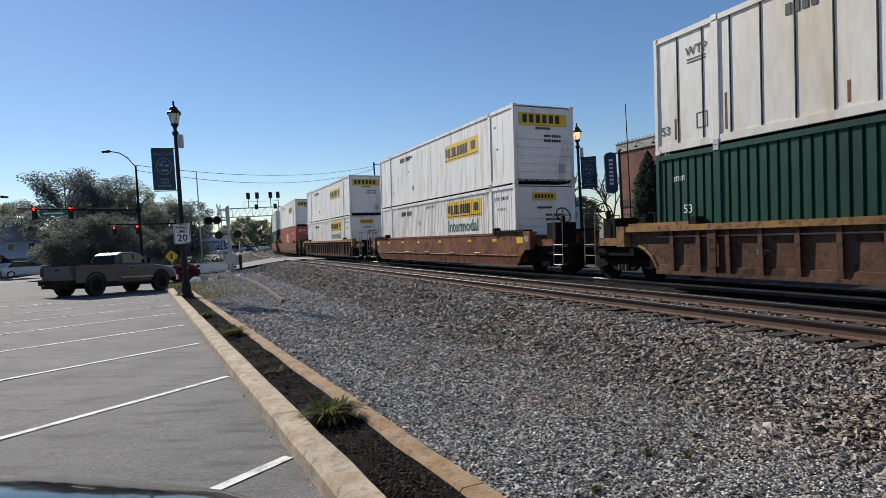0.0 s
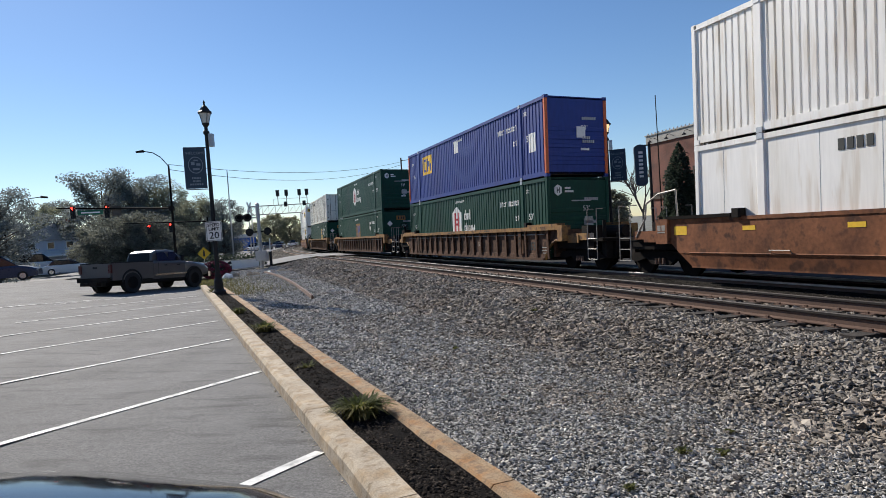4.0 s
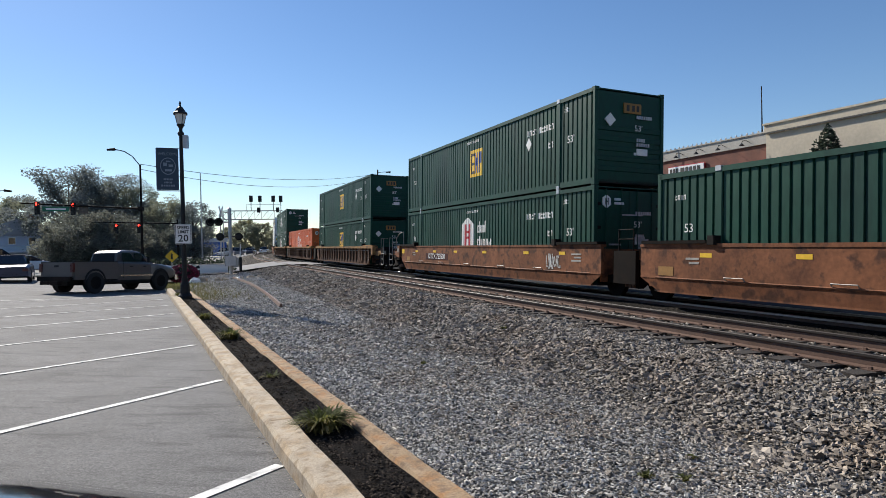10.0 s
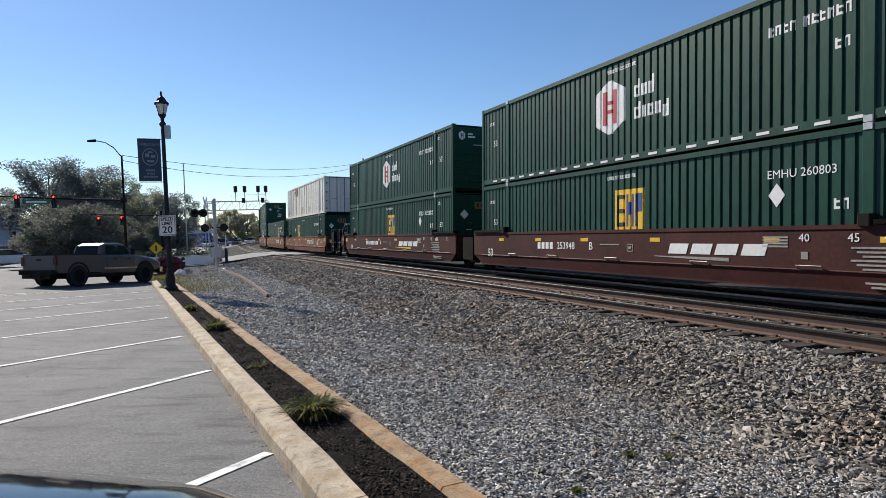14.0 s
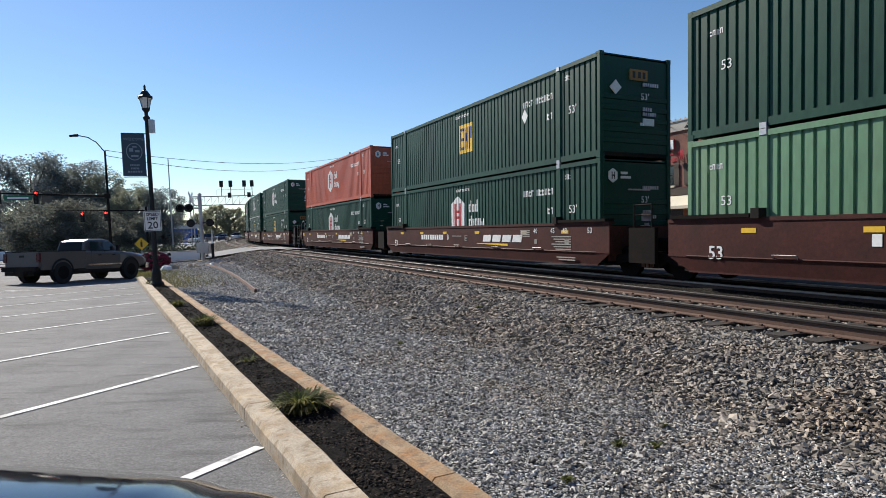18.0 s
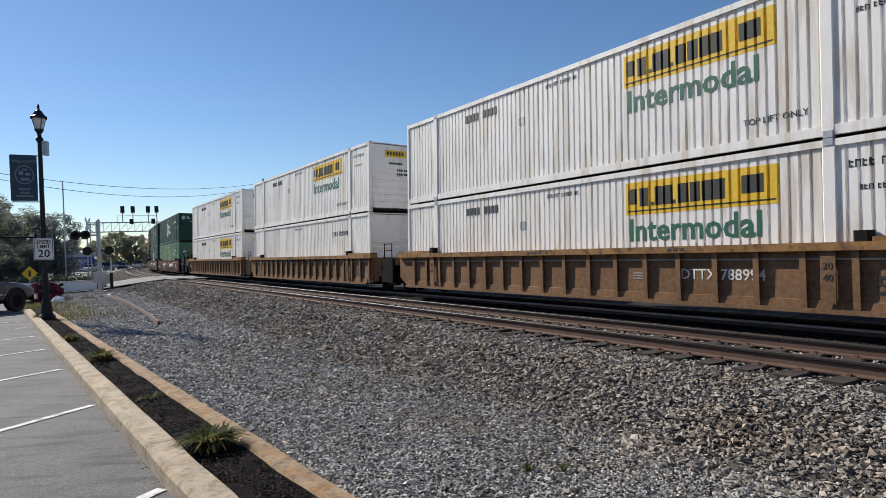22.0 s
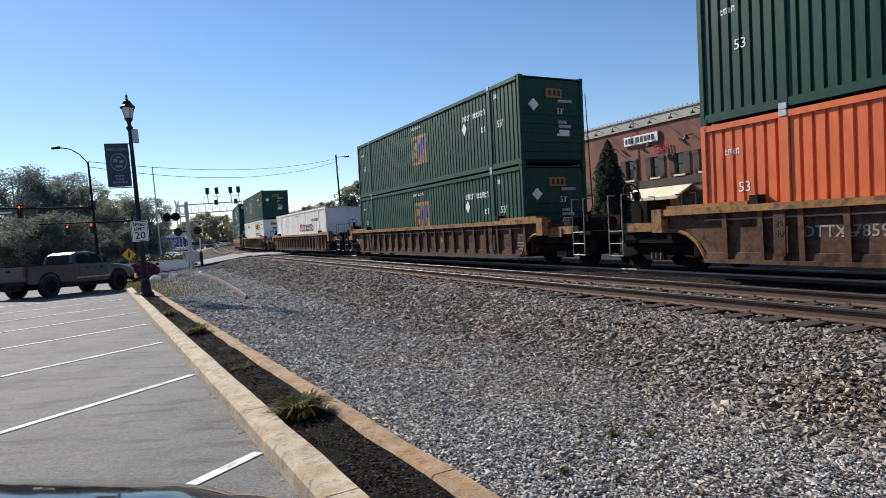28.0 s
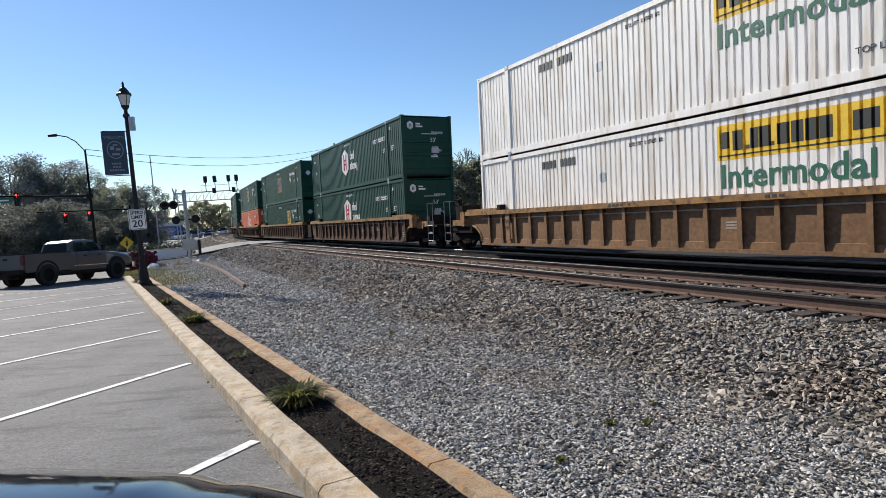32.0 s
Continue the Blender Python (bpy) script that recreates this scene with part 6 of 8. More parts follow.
def street_light(x, y, z, high, reach, label):
    t = thing("street_light", label, "street lamp", "tall street lights", at=Matrix.Translation((x, y, z)))
    part("pole", Mesh().tube((0, 0, 0), (0, 0, high), 0.13, 0.08, 8), DARK, t)
    pts = [(0, 0, high - 0.1), (reach[0] * 0.3, reach[1] * 0.3, high + 0.7), (reach[0] * 0.6, reach[1] * 0.6, high + 1.1), (reach[0], reach[1], high + 1.25)]
    part("arm", Mesh().line(pts, 0.045, 6), DARK, t)
    e = Vector((reach[0], reach[1], 0)).normalized()
    part("lamp_head", Mesh().tube(Vector(pts[-1]) - e * 0.1, Vector(pts[-1]) + e * 0.55 + Vector((0, 0, -0.08)), 0.13, 0.09, 8), DARK, t)
    return t


def signal_head(parent, at, lens, lit=0):
    h = part("signal_head", Mesh().box(-0.17, 0.17, -0.12, 0.12, -0.52, 0.52, c=0.03), BLACK, parent, at=Matrix.Translation(at))
    for i, z in enumerate((0.34, 0.0, -0.34)):
        d = -lens
        m = Mesh().tube((0, 0, z), tuple(d * 0.145 + Vector((0, 0, z))), 0.13, n=12)
        part("lens", m, LENS_RED if i == lit else L_DARK, h, "lit red lens" if i == lit else "")
        part("visor", Mesh().add([tuple(d * k + Vector((-d.y, d.x, 0)) * (0.15 * math.cos(a)) + Vector((0, 0, z + 0.15 * math.sin(a)))) for k in (0.12, 0.3) for a in [j * math.pi / 6 for j in range(7)]], [(j, j + 1, j + 8, j + 7) for j in range(6)]), BLACK, h)
    return h


def build_signals():
    # mast arm over the junction, on the street light's pole
    view = Vector((-31, 51, 0)).normalized()
    a, b = Vector((-26.57, 53.8, 5.12)), Vector((-34.2, 49.4, 5.5))
    t = thing("traffic_signal", "traffic signals on a long mast arm showing red", "traffic light", "junction signals", at=Matrix.Translation((-26.57, 53.8, -0.5)))
    o = Vector((-26.57, 53.8, -0.5))
    part("mast_arm", Mesh().tube(a - o, b - o, 0.1, 0.05, 8), DARK, t)
    part("bracket", Mesh().box(-0.18, 0.18, -0.18, 0.18, 5.4, 5.8), DARK, t)
    for x, y, z in ((-33.18, 49.99, 5.1), (-31.04, 51.35, 5.06)):
        signal_head(t, Vector((x, y, z)) - o, view)
    nm = part("street_sign", Mesh().box(-0.95, 0.95, -0.02, 0.02, -0.2, 0.2), SIGNGREEN, t, "green street name board", at=Matrix.Translation(Vector((-32.1, 50.7, 5.05)) - o) @ Matrix.Rotation(radians(30), 4, "Z"))
    part("name_bar", Mesh().box(-0.7, 0.7, -0.025, -0.02, -0.06, 0.06), L_WHITE, nm)
    part("lane_sign", Mesh().box(-0.35, 0.35, -0.02, 0.02, -0.42, 0.42), BARK, t, at=Matrix.Translation(Vector((-30.4, 51.7, 5.1)) - o) @ Matrix.Rotation(radians(30), 4, "Z"))
    # second mast arm, farther off
    o2 = Vector((-30.0, 69.0, -0.6))
    t2 = thing("traffic_signal", "far mast arm with two red signals", "traffic light", "junction signals", at=Matrix.Translation(o2))
    part("pole", Mesh().tube((0, 0, 0), (0, 0, 5.4), 0.12, 0.1, 8), DARK, t2)
    part("mast_arm", Mesh().tube((0, 0, 4.95), Vector((-37.5, 64.8, 4.55)) - o2, 0.09, 0.05, 7), DARK, t2)
    for x, y, z in ((-35.37, 66.13, 3.8), (-33.42, 67.14, 3.85)):
        signal_head(t2, Vector((x, y, z)) - o2, view)
    street_light(-26.54, 53.81, -0.5, 9.5, (-1.75, -0.95), "tall dark street light with a curved arm")
    street_light(-47.5, 60.5, -0.4, 6.9, (3.6, 0.9), "pale street light arching over the junction")
    u = thing("utility_pole", "dark wooden utility pole with a short lamp arm", "pole", at=Matrix.Translation((-9.9, 94.5, -0.8)))
    part("pole", Mesh().tube((0, 0, 0), (0, 0, 13.8), 0.16, 0.11, 8), WOODDARK, u)
    part("arm", Mesh().tube((0, 0, 13.4), (1.9, -0.3, 13.4), 0.05, n=6), DARK, u)
    part("lamp_head", Mesh().tube((1.3, -0.2, 13.36), (2.0, -0.32, 13.36), 0.1, 0.13, 8), DARK, u)


def build_crossing():
    """Level crossing signal with its lamps, crossbuck and cabinet."""
    o = Vector((-16.15, 46.3, -0.72))
    t = thing("crossing_signal", "silver level crossing signal with dark round lamps", "railway signal", at=Matrix.Translation(o) @ Matrix.Rotation(radians(20), 4, "Z"))
    part("base", Mesh().box(-0.42, 0.42, -0.42, 0.42, 0, 0.28, c=0.05), KERB, t)
    part("mast", Mesh().tube((0, 0, 0.28), (0, 0, 5.15), 0.15, 0.13, 12), STEEL, t)
    part("mast_cap", Mesh().turn([(0.15, 5.15), (0.15, 5.21), (0.05, 5.29)], 10), STEEL, t)
    part("junction_box", Mesh().box(-0.42, 0.42, -0.42, -0.16, 0.85, 1.62, c=0.04), STEEL, t)
    part("box_door", Mesh().box(-0.36, 0.36, -0.435, -0.42, 0.92, 1.56), STEEL, t)
    part("lamp_arm", Mesh().tube((0, 0, 4.18), (-1.45, -0.05, 4.2), 0.06, n=8).tube((-0.2, 0, 4.3), (-0.75, 0, 4.8), 0.03, n=6), STEEL, t)
    for dx, turn in ((-0.8, 0.0), (-1.38, 0.0)):
        q = part("lamp_disc", Mesh().tube((dx, -0.1, 4.2), (dx, -0.14, 4.2), 0.31, n=20), BLACK, t)
        part("lamp_hood", Mesh().tube((dx, -0.14, 4.2), (dx, -0.4, 4.24), 0.19, n=14, cap=False), BLACK, q)
        part("lamp_lens", Mesh().tube((dx, -0.14, 4.2), (dx, -0.17, 4.2), 0.17, n=14), TINTED, q)
    part("cross_arm", Mesh().tube((-0.9, 0, 3.08), (0.85, 0, 3.08), 0.05, n=8), BLACK, t)
    for dx in (-0.72, 0.62):
        q = part("lamp_disc", Mesh().tube((dx, 0.1, 3.08), (dx, 0.14, 3.08), 0.3, n=20), BLACK, t)
        part("lamp_hood", Mesh().tube((dx, 0.14, 3.08), (dx, 0.42, 3.12), 0.19, n=14, cap=False), BLACK, q)
        part("lamp_case", Mesh().box(dx - 0.22, dx + 0.22, -0.22, 0.1, 2.9, 3.26, c=0.06), BLACK, q)
    for a in (0.85, -0.85):
        part("crossbuck", Mesh().box(-0.6, 0.6, -0.015, 0.015, -0.1, 0.1), WHITE, t, at=Matrix.Translation((-0.62, 0.0, 4.95)) @ Matrix.Rotation(radians(72), 4, "Z") @ Matrix.Rotation(a + math.pi / 2, 4, "Y"))
    part("crossbuck_bracket", Mesh().tube((-0.62, 0, 4.95), (0, 0, 4.9), 0.03, n=6), STEEL, t)
    part("gate_motor", Mesh().box(0.16, 0.58, -0.25, 0.3, 0.75, 1.45, c=0.06), STEEL, t)
    part("counterweight", Mesh().box(0.6, 0.8, -0.2, 0.2, 0.45, 1.5, c=0.03), BLACK, t)
    part("gate_arm", Mesh().tube((0.68, 0.05, 1.4), (0.72, 0.1, 2.5), 0.05, 0.04, 6), WHITE, t)
    part("cable_loop", Mesh().line([(0.45, -0.2, 0.3), (0.7, -0.5, 0.12), (1.3, -0.6, 0.05), (1.9, -0.5, 0.06)], 0.05, 6), BLACK, t)
    # signal bridge across the line
    L = Vector((-35.75, 98.75, -0.9))
    R = Vector((-27.05, 101.45, -0.9))
    d = (R - L).normalized()
    g = thing("signal_bridge", "steel lattice signal bridge with dark signal heads", "railway signal", at=Matrix.Translation(L))
    for k in (0, 9.4):
        for e in (-0.35, 0.35):
            part("leg", Mesh().tube(d * k + Vector((e * 0.3, e, 0)), d * k + Vector((e * 0.3, e, 8.2)), 0.1, n=6), STEEL, g)
    for z in (6.9, 8.3):
        for e in (-0.35, 0.35):
            part("chord", Mesh().tube(d * -0.2 + Vector((0, e, z)), d * 9.6 + Vector((0, e, z)), 0.07, n=6), STEEL, g)
    for i in range(9):
        a, b = d * (i * 9.4 / 9), d * ((i + 1) * 9.4 / 9)
        part("brace", Mesh().tube(a + Vector((0, -0.35, 6.9)), b + Vector((0, -0.35, 8.3)), 0.035, n=5).tube(a + Vector((0, -0.35, 6.9)), a + Vector((0, -0.35, 8.3)), 0.035, n=5), STEEL, g)
    part("walkway_rail", Mesh().line([d * 4 + Vector((0, -0.5, 8.3)), d * 4 + Vector((0, -0.5, 9.3)), d * 9.4 + Vector((0, -0.5, 9.3)), d * 9.4 + Vector((0, -0.5, 8.3))], 0.03, 5), STEEL, g)
    for k in (4.7, 6.1, 8.2, 9.4):
        h = part("signal_head", Mesh().tube(d * k + Vector((0, -0.4, 9.75)), d * k + Vector((0, -0.4, 10.75)), 0.3, n=10), BLACK, g)
        part("signal_mast", Mesh().tube(d * k + Vector((0, -0.4, 8.3)), d * k + Vector((0, -0.4, 9.8)), 0.06, n=6), BLACK, h)
    for k in (5.9, 8.9):
        part("signal_head", Mesh().tube(d * k + Vector((0, -0.5, 8.0)), d * k + Vector((0, -0.5, 8.8)), 0.28, n=10), BLACK, g)


def wheel(parent, at, r, w, hub=None):
    t = part("wheel", Mesh().tube((-w / 2, 0, 0), (w / 2, 0, 0), r, n=20), RUBBER, parent, at=Matrix.Translation(at))
    part("rim", Mesh().turn([(r * 0.62, -w / 2 - 0.012), (r * 0.6, 0), (r * 0.62, w / 2 + 0.012)], 14), hub or CHROME, t, at=Matrix.Rotation(radians(90), 4, "Y"))
    return t


def loft(m, sections):
    """Joins equal rings of points into a closed body."""
    n = len(sections[0])
    m.add([p for s in sections for p in s], [(i * n + j, i * n + (j + 1) % n, (i + 1) * n + (j + 1) % n, (i + 1) * n + j) for i in range(len(sections) - 1) for j in range(n)] + [tuple(range(n - 1, -1, -1)), tuple((len(sections) - 1) * n + j for j in range(n))])
    return m


def ring(y, half, low, high, c=0.12):
    return [(-half, y, low), (half, y, low), (half, y, high - c), (half - c, y, high), (-half + c, y, high), (-half, y, high - c)]


def build_truck():
    """Pickup: y is its nose, and its right side faces the walker."""
    h = radians(-22.0)
    fwd, right = Vector((-math.sin(h), math.cos(h))), Vector((math.cos(h), math.sin(h)))
    mid = Vector((-13.62, 26.25)) - right * 0.86
    z0 = lot_z(mid.x, mid.y)
    tilt = math.atan2(lot_z(*(mid + fwd)) - z0, 1)
    t = thing("pickup_truck", "dusty dark grey four-door pickup truck parked in the lot", "truck", at=Matrix.Translation((mid.x, mid.y, z0 + 0.0)) @ Matrix.Rotation(h, 4, "Z") @ Matrix.Rotation(tilt, 4, "X") @ Matrix.Scale(0.92, 4, (0, 1, 0)))

    def round_ring(y, half, low, high, c=0.12, tuck=0.04):
        """A section with a rounded shoulder and sides that lean in towards the sill."""
        pts = [(half - tuck, low), (half, low + 0.25 * (high - low)), (half, high - c)]
        pts += [(half - c + c * math.cos(a), high - c + c * math.sin(a)) for a in (0.4, 0.8, 1.2)] + [(half - c, high)]
        return [(-x, y, z) for x, z in pts] + [(x, y, z) for x, z in reversed(pts)]

    part("cab_body", loft(Mesh(), [round_ring(-0.62, 0.97, 0.5, 1.25, 0.08), round_ring(0.1, 0.98, 0.5, 1.25, 0.08), round_ring(1.2, 0.98, 0.5, 1.22, 0.1)]), TRUCK, t)
    part("bonnet", loft(Mesh(), [round_ring(1.203, 0.97, 0.52, 1.22, 0.12), round_ring(2.0, 0.96, 0.52, 1.17, 0.16), round_ring(2.6, 0.92, 0.55, 1.08, 0.2), round_ring(2.86, 0.84, 0.62, 0.95, 0.2)]), TRUCK, t, smooth=True)
    bed = Mesh().box(-0.98, -0.9, -2.75, -0.64, 0.55, 1.25).box(0.9, 0.98, -2.75, -0.64, 0.55, 1.25).box(-0.9, 0.9, -2.7, -0.64, 0.62, 0.7)
    part("cargo_bed", bed, TRUCK, t)
    for e in (-1, 1):
        part("bed_rail", Mesh().box(e * 0.94 - 0.05, e * 0.94 + 0.05, -2.75, -0.64, 1.251, 1.285), BLACK, t)
        part("rocker_panel", Mesh().box(e * 0.93 - 0.03, e * 0.93 + 0.03, -1.2, 1.2, 0.42, 0.5), BLACK, t)
    part("tailgate", Mesh().box(-0.9, 0.9, -2.8, -2.73, 0.66, 1.25, c=0.02), TRUCK, t)
    part("tailgate_handle", Mesh().box(-0.12, 0.12, -2.815, -2.8, 1.05, 1.13), BLACK, t)
    part("cab_roof", loft(Mesh(), [round_ring(-0.56, 0.78, 1.2, 1.3, 0.06, 0), round_ring(-0.46, 0.74, 1.2, 1.66, 0.12, -0.08), round_ring(-0.2, 0.74, 1.2, 1.76, 0.13, -0.1), round_ring(0.5, 0.74, 1.2, 1.77, 0.13, -0.1), round_ring(0.8, 0.74, 1.2, 1.72, 0.12, -0.1), round_ring(1.45, 0.82, 1.18, 1.25, 0.04, 0)]), TRUCK, t)
    part("windscreen", Mesh().add([(-0.68, 0.9, 1.685), (0.68, 0.9, 1.685), (0.74, 1.42, 1.29), (-0.74, 1.42, 1.29)], [(0, 1, 2, 3)]), WINDOW, t)
    for e in (-1, 1):
        for y0, y1 in ((-0.28, 0.3), (0.38, 0.9)):
            part("side_window", Mesh().add([(e * 0.845, y0, 1.28), (e * 0.845, y1 + 0.16, 1.28), (e * 0.775, y1 - 0.1, 1.65), (e * 0.775, y0 + 0.03, 1.65)], [(0, 1, 2, 3)]), WINDOW, t)
        part("mirror", Mesh().box(e * 1.0 - 0.08, e * 1.0 + 0.08, 1.0, 1.1, 1.25, 1.5, c=0.02), BLACK, t)
        for y in (0.34, -0.34):
            part("door_gap", Mesh().box(e * 0.972 - 0.004, e * 0.972 + 0.004, y - 0.006, y + 0.006, 0.6, 1.28), BLACK, t)
        for y in (0.2, 0.95):
            part("door_handle", Mesh().box(e * 0.98 - 0.02, e * 0.98 + 0.02, y - 0.2, y - 0.05, 1.06, 1.1), BLACK, t)
        part("side_trim", Mesh().box(e * 0.975 - 0.012, e * 0.975 + 0.012, -0.5, 1.3, 0.66, 0.72), CHROME, t)
        part("tail_light", Mesh().box(e * 0.9 - 0.08, e * 0.9 + 0.08, -2.83, -2.74, 0.85, 1.2), TAIL, t)
        for y in (-1.78, 1.78):
            wheel(t, (e * 0.88, y, 0.42), 0.42, 0.27, DARK)
            part("wheel_arch", joined([Mesh().tube((e * 0.97, y + 0.5 * math.cos(a0), 0.45 + 0.5 * math.sin(a0)), (e * 0.97, y + 0.5 * math.cos(a0 + 0.3), 0.45 + 0.5 * math.sin(a0 + 0.3)), 0.045, n=6) for a0 in [0.02 + 0.31 * j for j in range(10)]] + [Mesh().tube((e * 0.93, y, 0.45), (e * 0.979, y, 0.45), 0.48, n=18)]), BLACK, t)
    part("rear_window", Mesh().add([(-0.68, -0.585, 1.29), (0.68, -0.585, 1.29), (0.62, -0.49, 1.64), (-0.62, -0.49, 1.64)], [(0, 1, 2, 3)]), TINTED, t)
    part("rear_bumper", Mesh().box(-0.95, 0.95, -2.98, -2.8, 0.5, 0.68, c=0.04), DARK, t)
    part("tow_hitch", Mesh().box(-0.5, 0.5, -3.15, -2.95, 0.36, 0.5).tube((0, -3.2, 0.45), (0, -2.9, 0.45), 0.05, n=8), DARK, t)
    part("front_bumper", Mesh().box(-0.93, 0.93, 2.8, 3.0, 0.45, 0.68, c=0.05), CHROME, t)
    part("chassis", Mesh().box(-0.5, 0.5, -2.7, 2.7, 0.32, 0.55).tube((-0.6, -1.78, 0.4), (0.6, -1.78, 0.4), 0.1, n=8), BLACK, t)
    part("spare_tyre", Mesh().tube((0, -2.3, 0.42), (0, -2.3, 0.55), 0.34, n=16), RUBBER, t)


def car(label, x, y, z, turn, paint, kind="sedan", group="parked cars beyond the lot"):
    t = thing("car", label, "car", group, at=Matrix.Translation((x, y, z)) @ Matrix.Rotation(turn, 4, "Z"))
    hood, roof = (0.95, 1.45) if kind == "sedan" else ((1.05, 1.75) if kind == "suv" else (1.25, 2.05))
    part("body", loft(Mesh(), [ring(-2.25, 0.78, 0.35, hood - 0.1), ring(-1.9, 0.88, 0.25, hood), ring(1.2, 0.9, 0.22, hood), ring(2.0, 0.86, 0.25, hood - 0.18), ring(2.3, 0.74, 0.3, hood - 0.32)]), paint, t)
    back = -1.5 if kind == "sedan" else -2.15
    part("cabin", loft(Mesh(), [ring(back - 0.1, 0.7, hood - 0.03, hood + 0.04, 0.02), ring(back + 0.35, 0.62, hood - 0.03, roof), ring(0.2, 0.64, hood - 0.03, roof), ring(1.05, 0.74, hood - 0.03, hood + 0.04, 0.02)]), WINDOW, t, "dark glass cabin")
    part("roof", Mesh().box(-0.62, 0.62, back + 0.35, 0.2, roof - 0.02, roof + 0.03, c=0.08), paint, t)
    for e in (-1, 1):
        for yy in (-1.4, 1.4):
            wheel(t, (e * 0.8, yy, 0.32), 0.32, 0.2)
        part("tail_light", Mesh().box(e * 0.66 - 0.14, e * 0.66 + 0.14, -2.28, -2.2, hood - 0.35, hood - 0.2), TAIL, t)
        part("head_light", Mesh().box(e * 0.6 - 0.14, e * 0.6 + 0.14, 2.2, 2.3, hood - 0.48, hood - 0.36), FROST, t)
    return t


def build_own_car():
    """The black car beside the walker; its bonnet comes into view."""
    h = -0.3
    t = thing("black_car", "glossy black car parked nose to the kerb", "car", at=Matrix.Translation((-1.0, 2.0, -0.05)) @ Matrix.Rotation(h, 4, "Z"))
    m = Mesh()
    rows = []
    for i in range(15):
        y = 0.0 - 1.35 * i / 14
        row = []
        for j in range(17):
            u = -1 + j / 8
            half = 0.83 - 0.16 * max(0, (y + 0.35) / 0.35) ** 2
            crown = 0.985 + 0.085 * (i / 14) - 0.11 * max(0, 1 + y / 0.45) ** 2 - 0.07 * abs(u) ** 3.2 - 0.012 * math.exp(-((abs(u) - 0.62) / 0.06) ** 2)
            row.append((u * half, y, crown))
        rows.append(row)
    n = 17
    m.add([p for r in rows for p in r], [(i * n + j, i * n + j + 1, (i + 1) * n + j + 1, (i + 1) * n + j) for i in range(14) for j in range(16)])
    part("bonnet", m, CARBLACK, t, "mirror-like black bonnet", smooth=True)
    part("front_body", loft(Mesh(), [ring(-3.6, 0.88, 0.25, 0.93, 0.06), ring(-1.36, 0.88, 0.22, 0.93, 0.06), ring(-0.3, 0.84, 0.25, 0.86, 0.1), ring(0.06, 0.66, 0.3, 0.74, 0.1)]), CARBLACK, t)
    part("cabin", loft(Mesh(), [ring(-4.3, 0.76, 0.9, 1.0, 0.03), ring(-3.5, 0.66, 0.9, 1.46), ring(-2.3, 0.66, 0.9, 1.47), ring(-1.4, 0.78, 0.9, 1.03, 0.03)]), WINDOW, t, "dark glass cabin")
    part("rear_body", loft(Mesh(), [ring(-4.75, 0.8, 0.3, 0.9, 0.1), ring(-3.6, 0.88, 0.25, 0.93, 0.06)]), CARBLACK, t)
    for e in (-1, 1):
        for y in (-0.75, -3.6):
            wheel(t, (e * 0.82, y, 0.32), 0.32, 0.2)
        part("head_light", Mesh().box(e * 0.6 - 0.16, e * 0.6 + 0.16, -0.14, 0.0, 0.6, 0.76, c=0.03), FROST, t)


# ---- the far side of the line ----
def frame_at(p, s, z=0.0):
    """A frame on the shopfront line: x runs along it towards the train's way, y away from the walker, z up."""
    q = ps(p, s, z)
    return Matrix(((AL.x, AX.x, 0, q.x), (AL.y, AX.y, 0, q.y), (0, 0, 1, q.z), (0, 0, 0, 1)))


def wall_with_holes(x0, x1, z0, z1, holes, thick=0.3):
    """A wall standing on the front line, one welded body with openings through it."""
    m = Mesh()
    xs = sorted({x0, x1, *[h[0] for h in holes], *[h[1] for h in holes]})
    zs = sorted({z0, z1, *[h[2] for h in holes], *[h[3] for h in holes]})
    nz = len(zs)
    at = lambda i, j, k: (i * nz + j) * 2 + k
    m.v = [(x, y, z) for x in xs for z in zs for y in (0.0, thick)]

    def solid(i, j):
        if not (0 <= i < len(xs) - 1 and 0 <= j < nz - 1):
            return False
        cx, cz = (xs[i] + xs[i + 1]) / 2, (zs[j] + zs[j + 1]) / 2
        return not any(h[0] < cx < h[1] and h[2] < cz < h[3] for h in holes)

    for i in range(len(xs) - 1):
        for j in range(nz - 1):
            if not solid(i, j):
                continue
            m.f += [(at(i, j, 0), at(i + 1, j, 0), at(i + 1, j + 1, 0), at(i, j + 1, 0)), (at(i, j, 1), at(i, j + 1, 1), at(i + 1, j + 1, 1), at(i + 1, j, 1))]
            for di, dj, p, q in ((-1, 0, (i, j), (i, j + 1)), (1, 0, (i + 1, j), (i + 1, j + 1)), (0, -1, (i, j), (i + 1, j)), (0, 1, (i, j + 1), (i + 1, j + 1))):
                if not solid(i + di, j + dj):
                    m.f.append((at(*p, 0), at(*q, 0), at(*q, 1), at(*p, 1)))
    return m


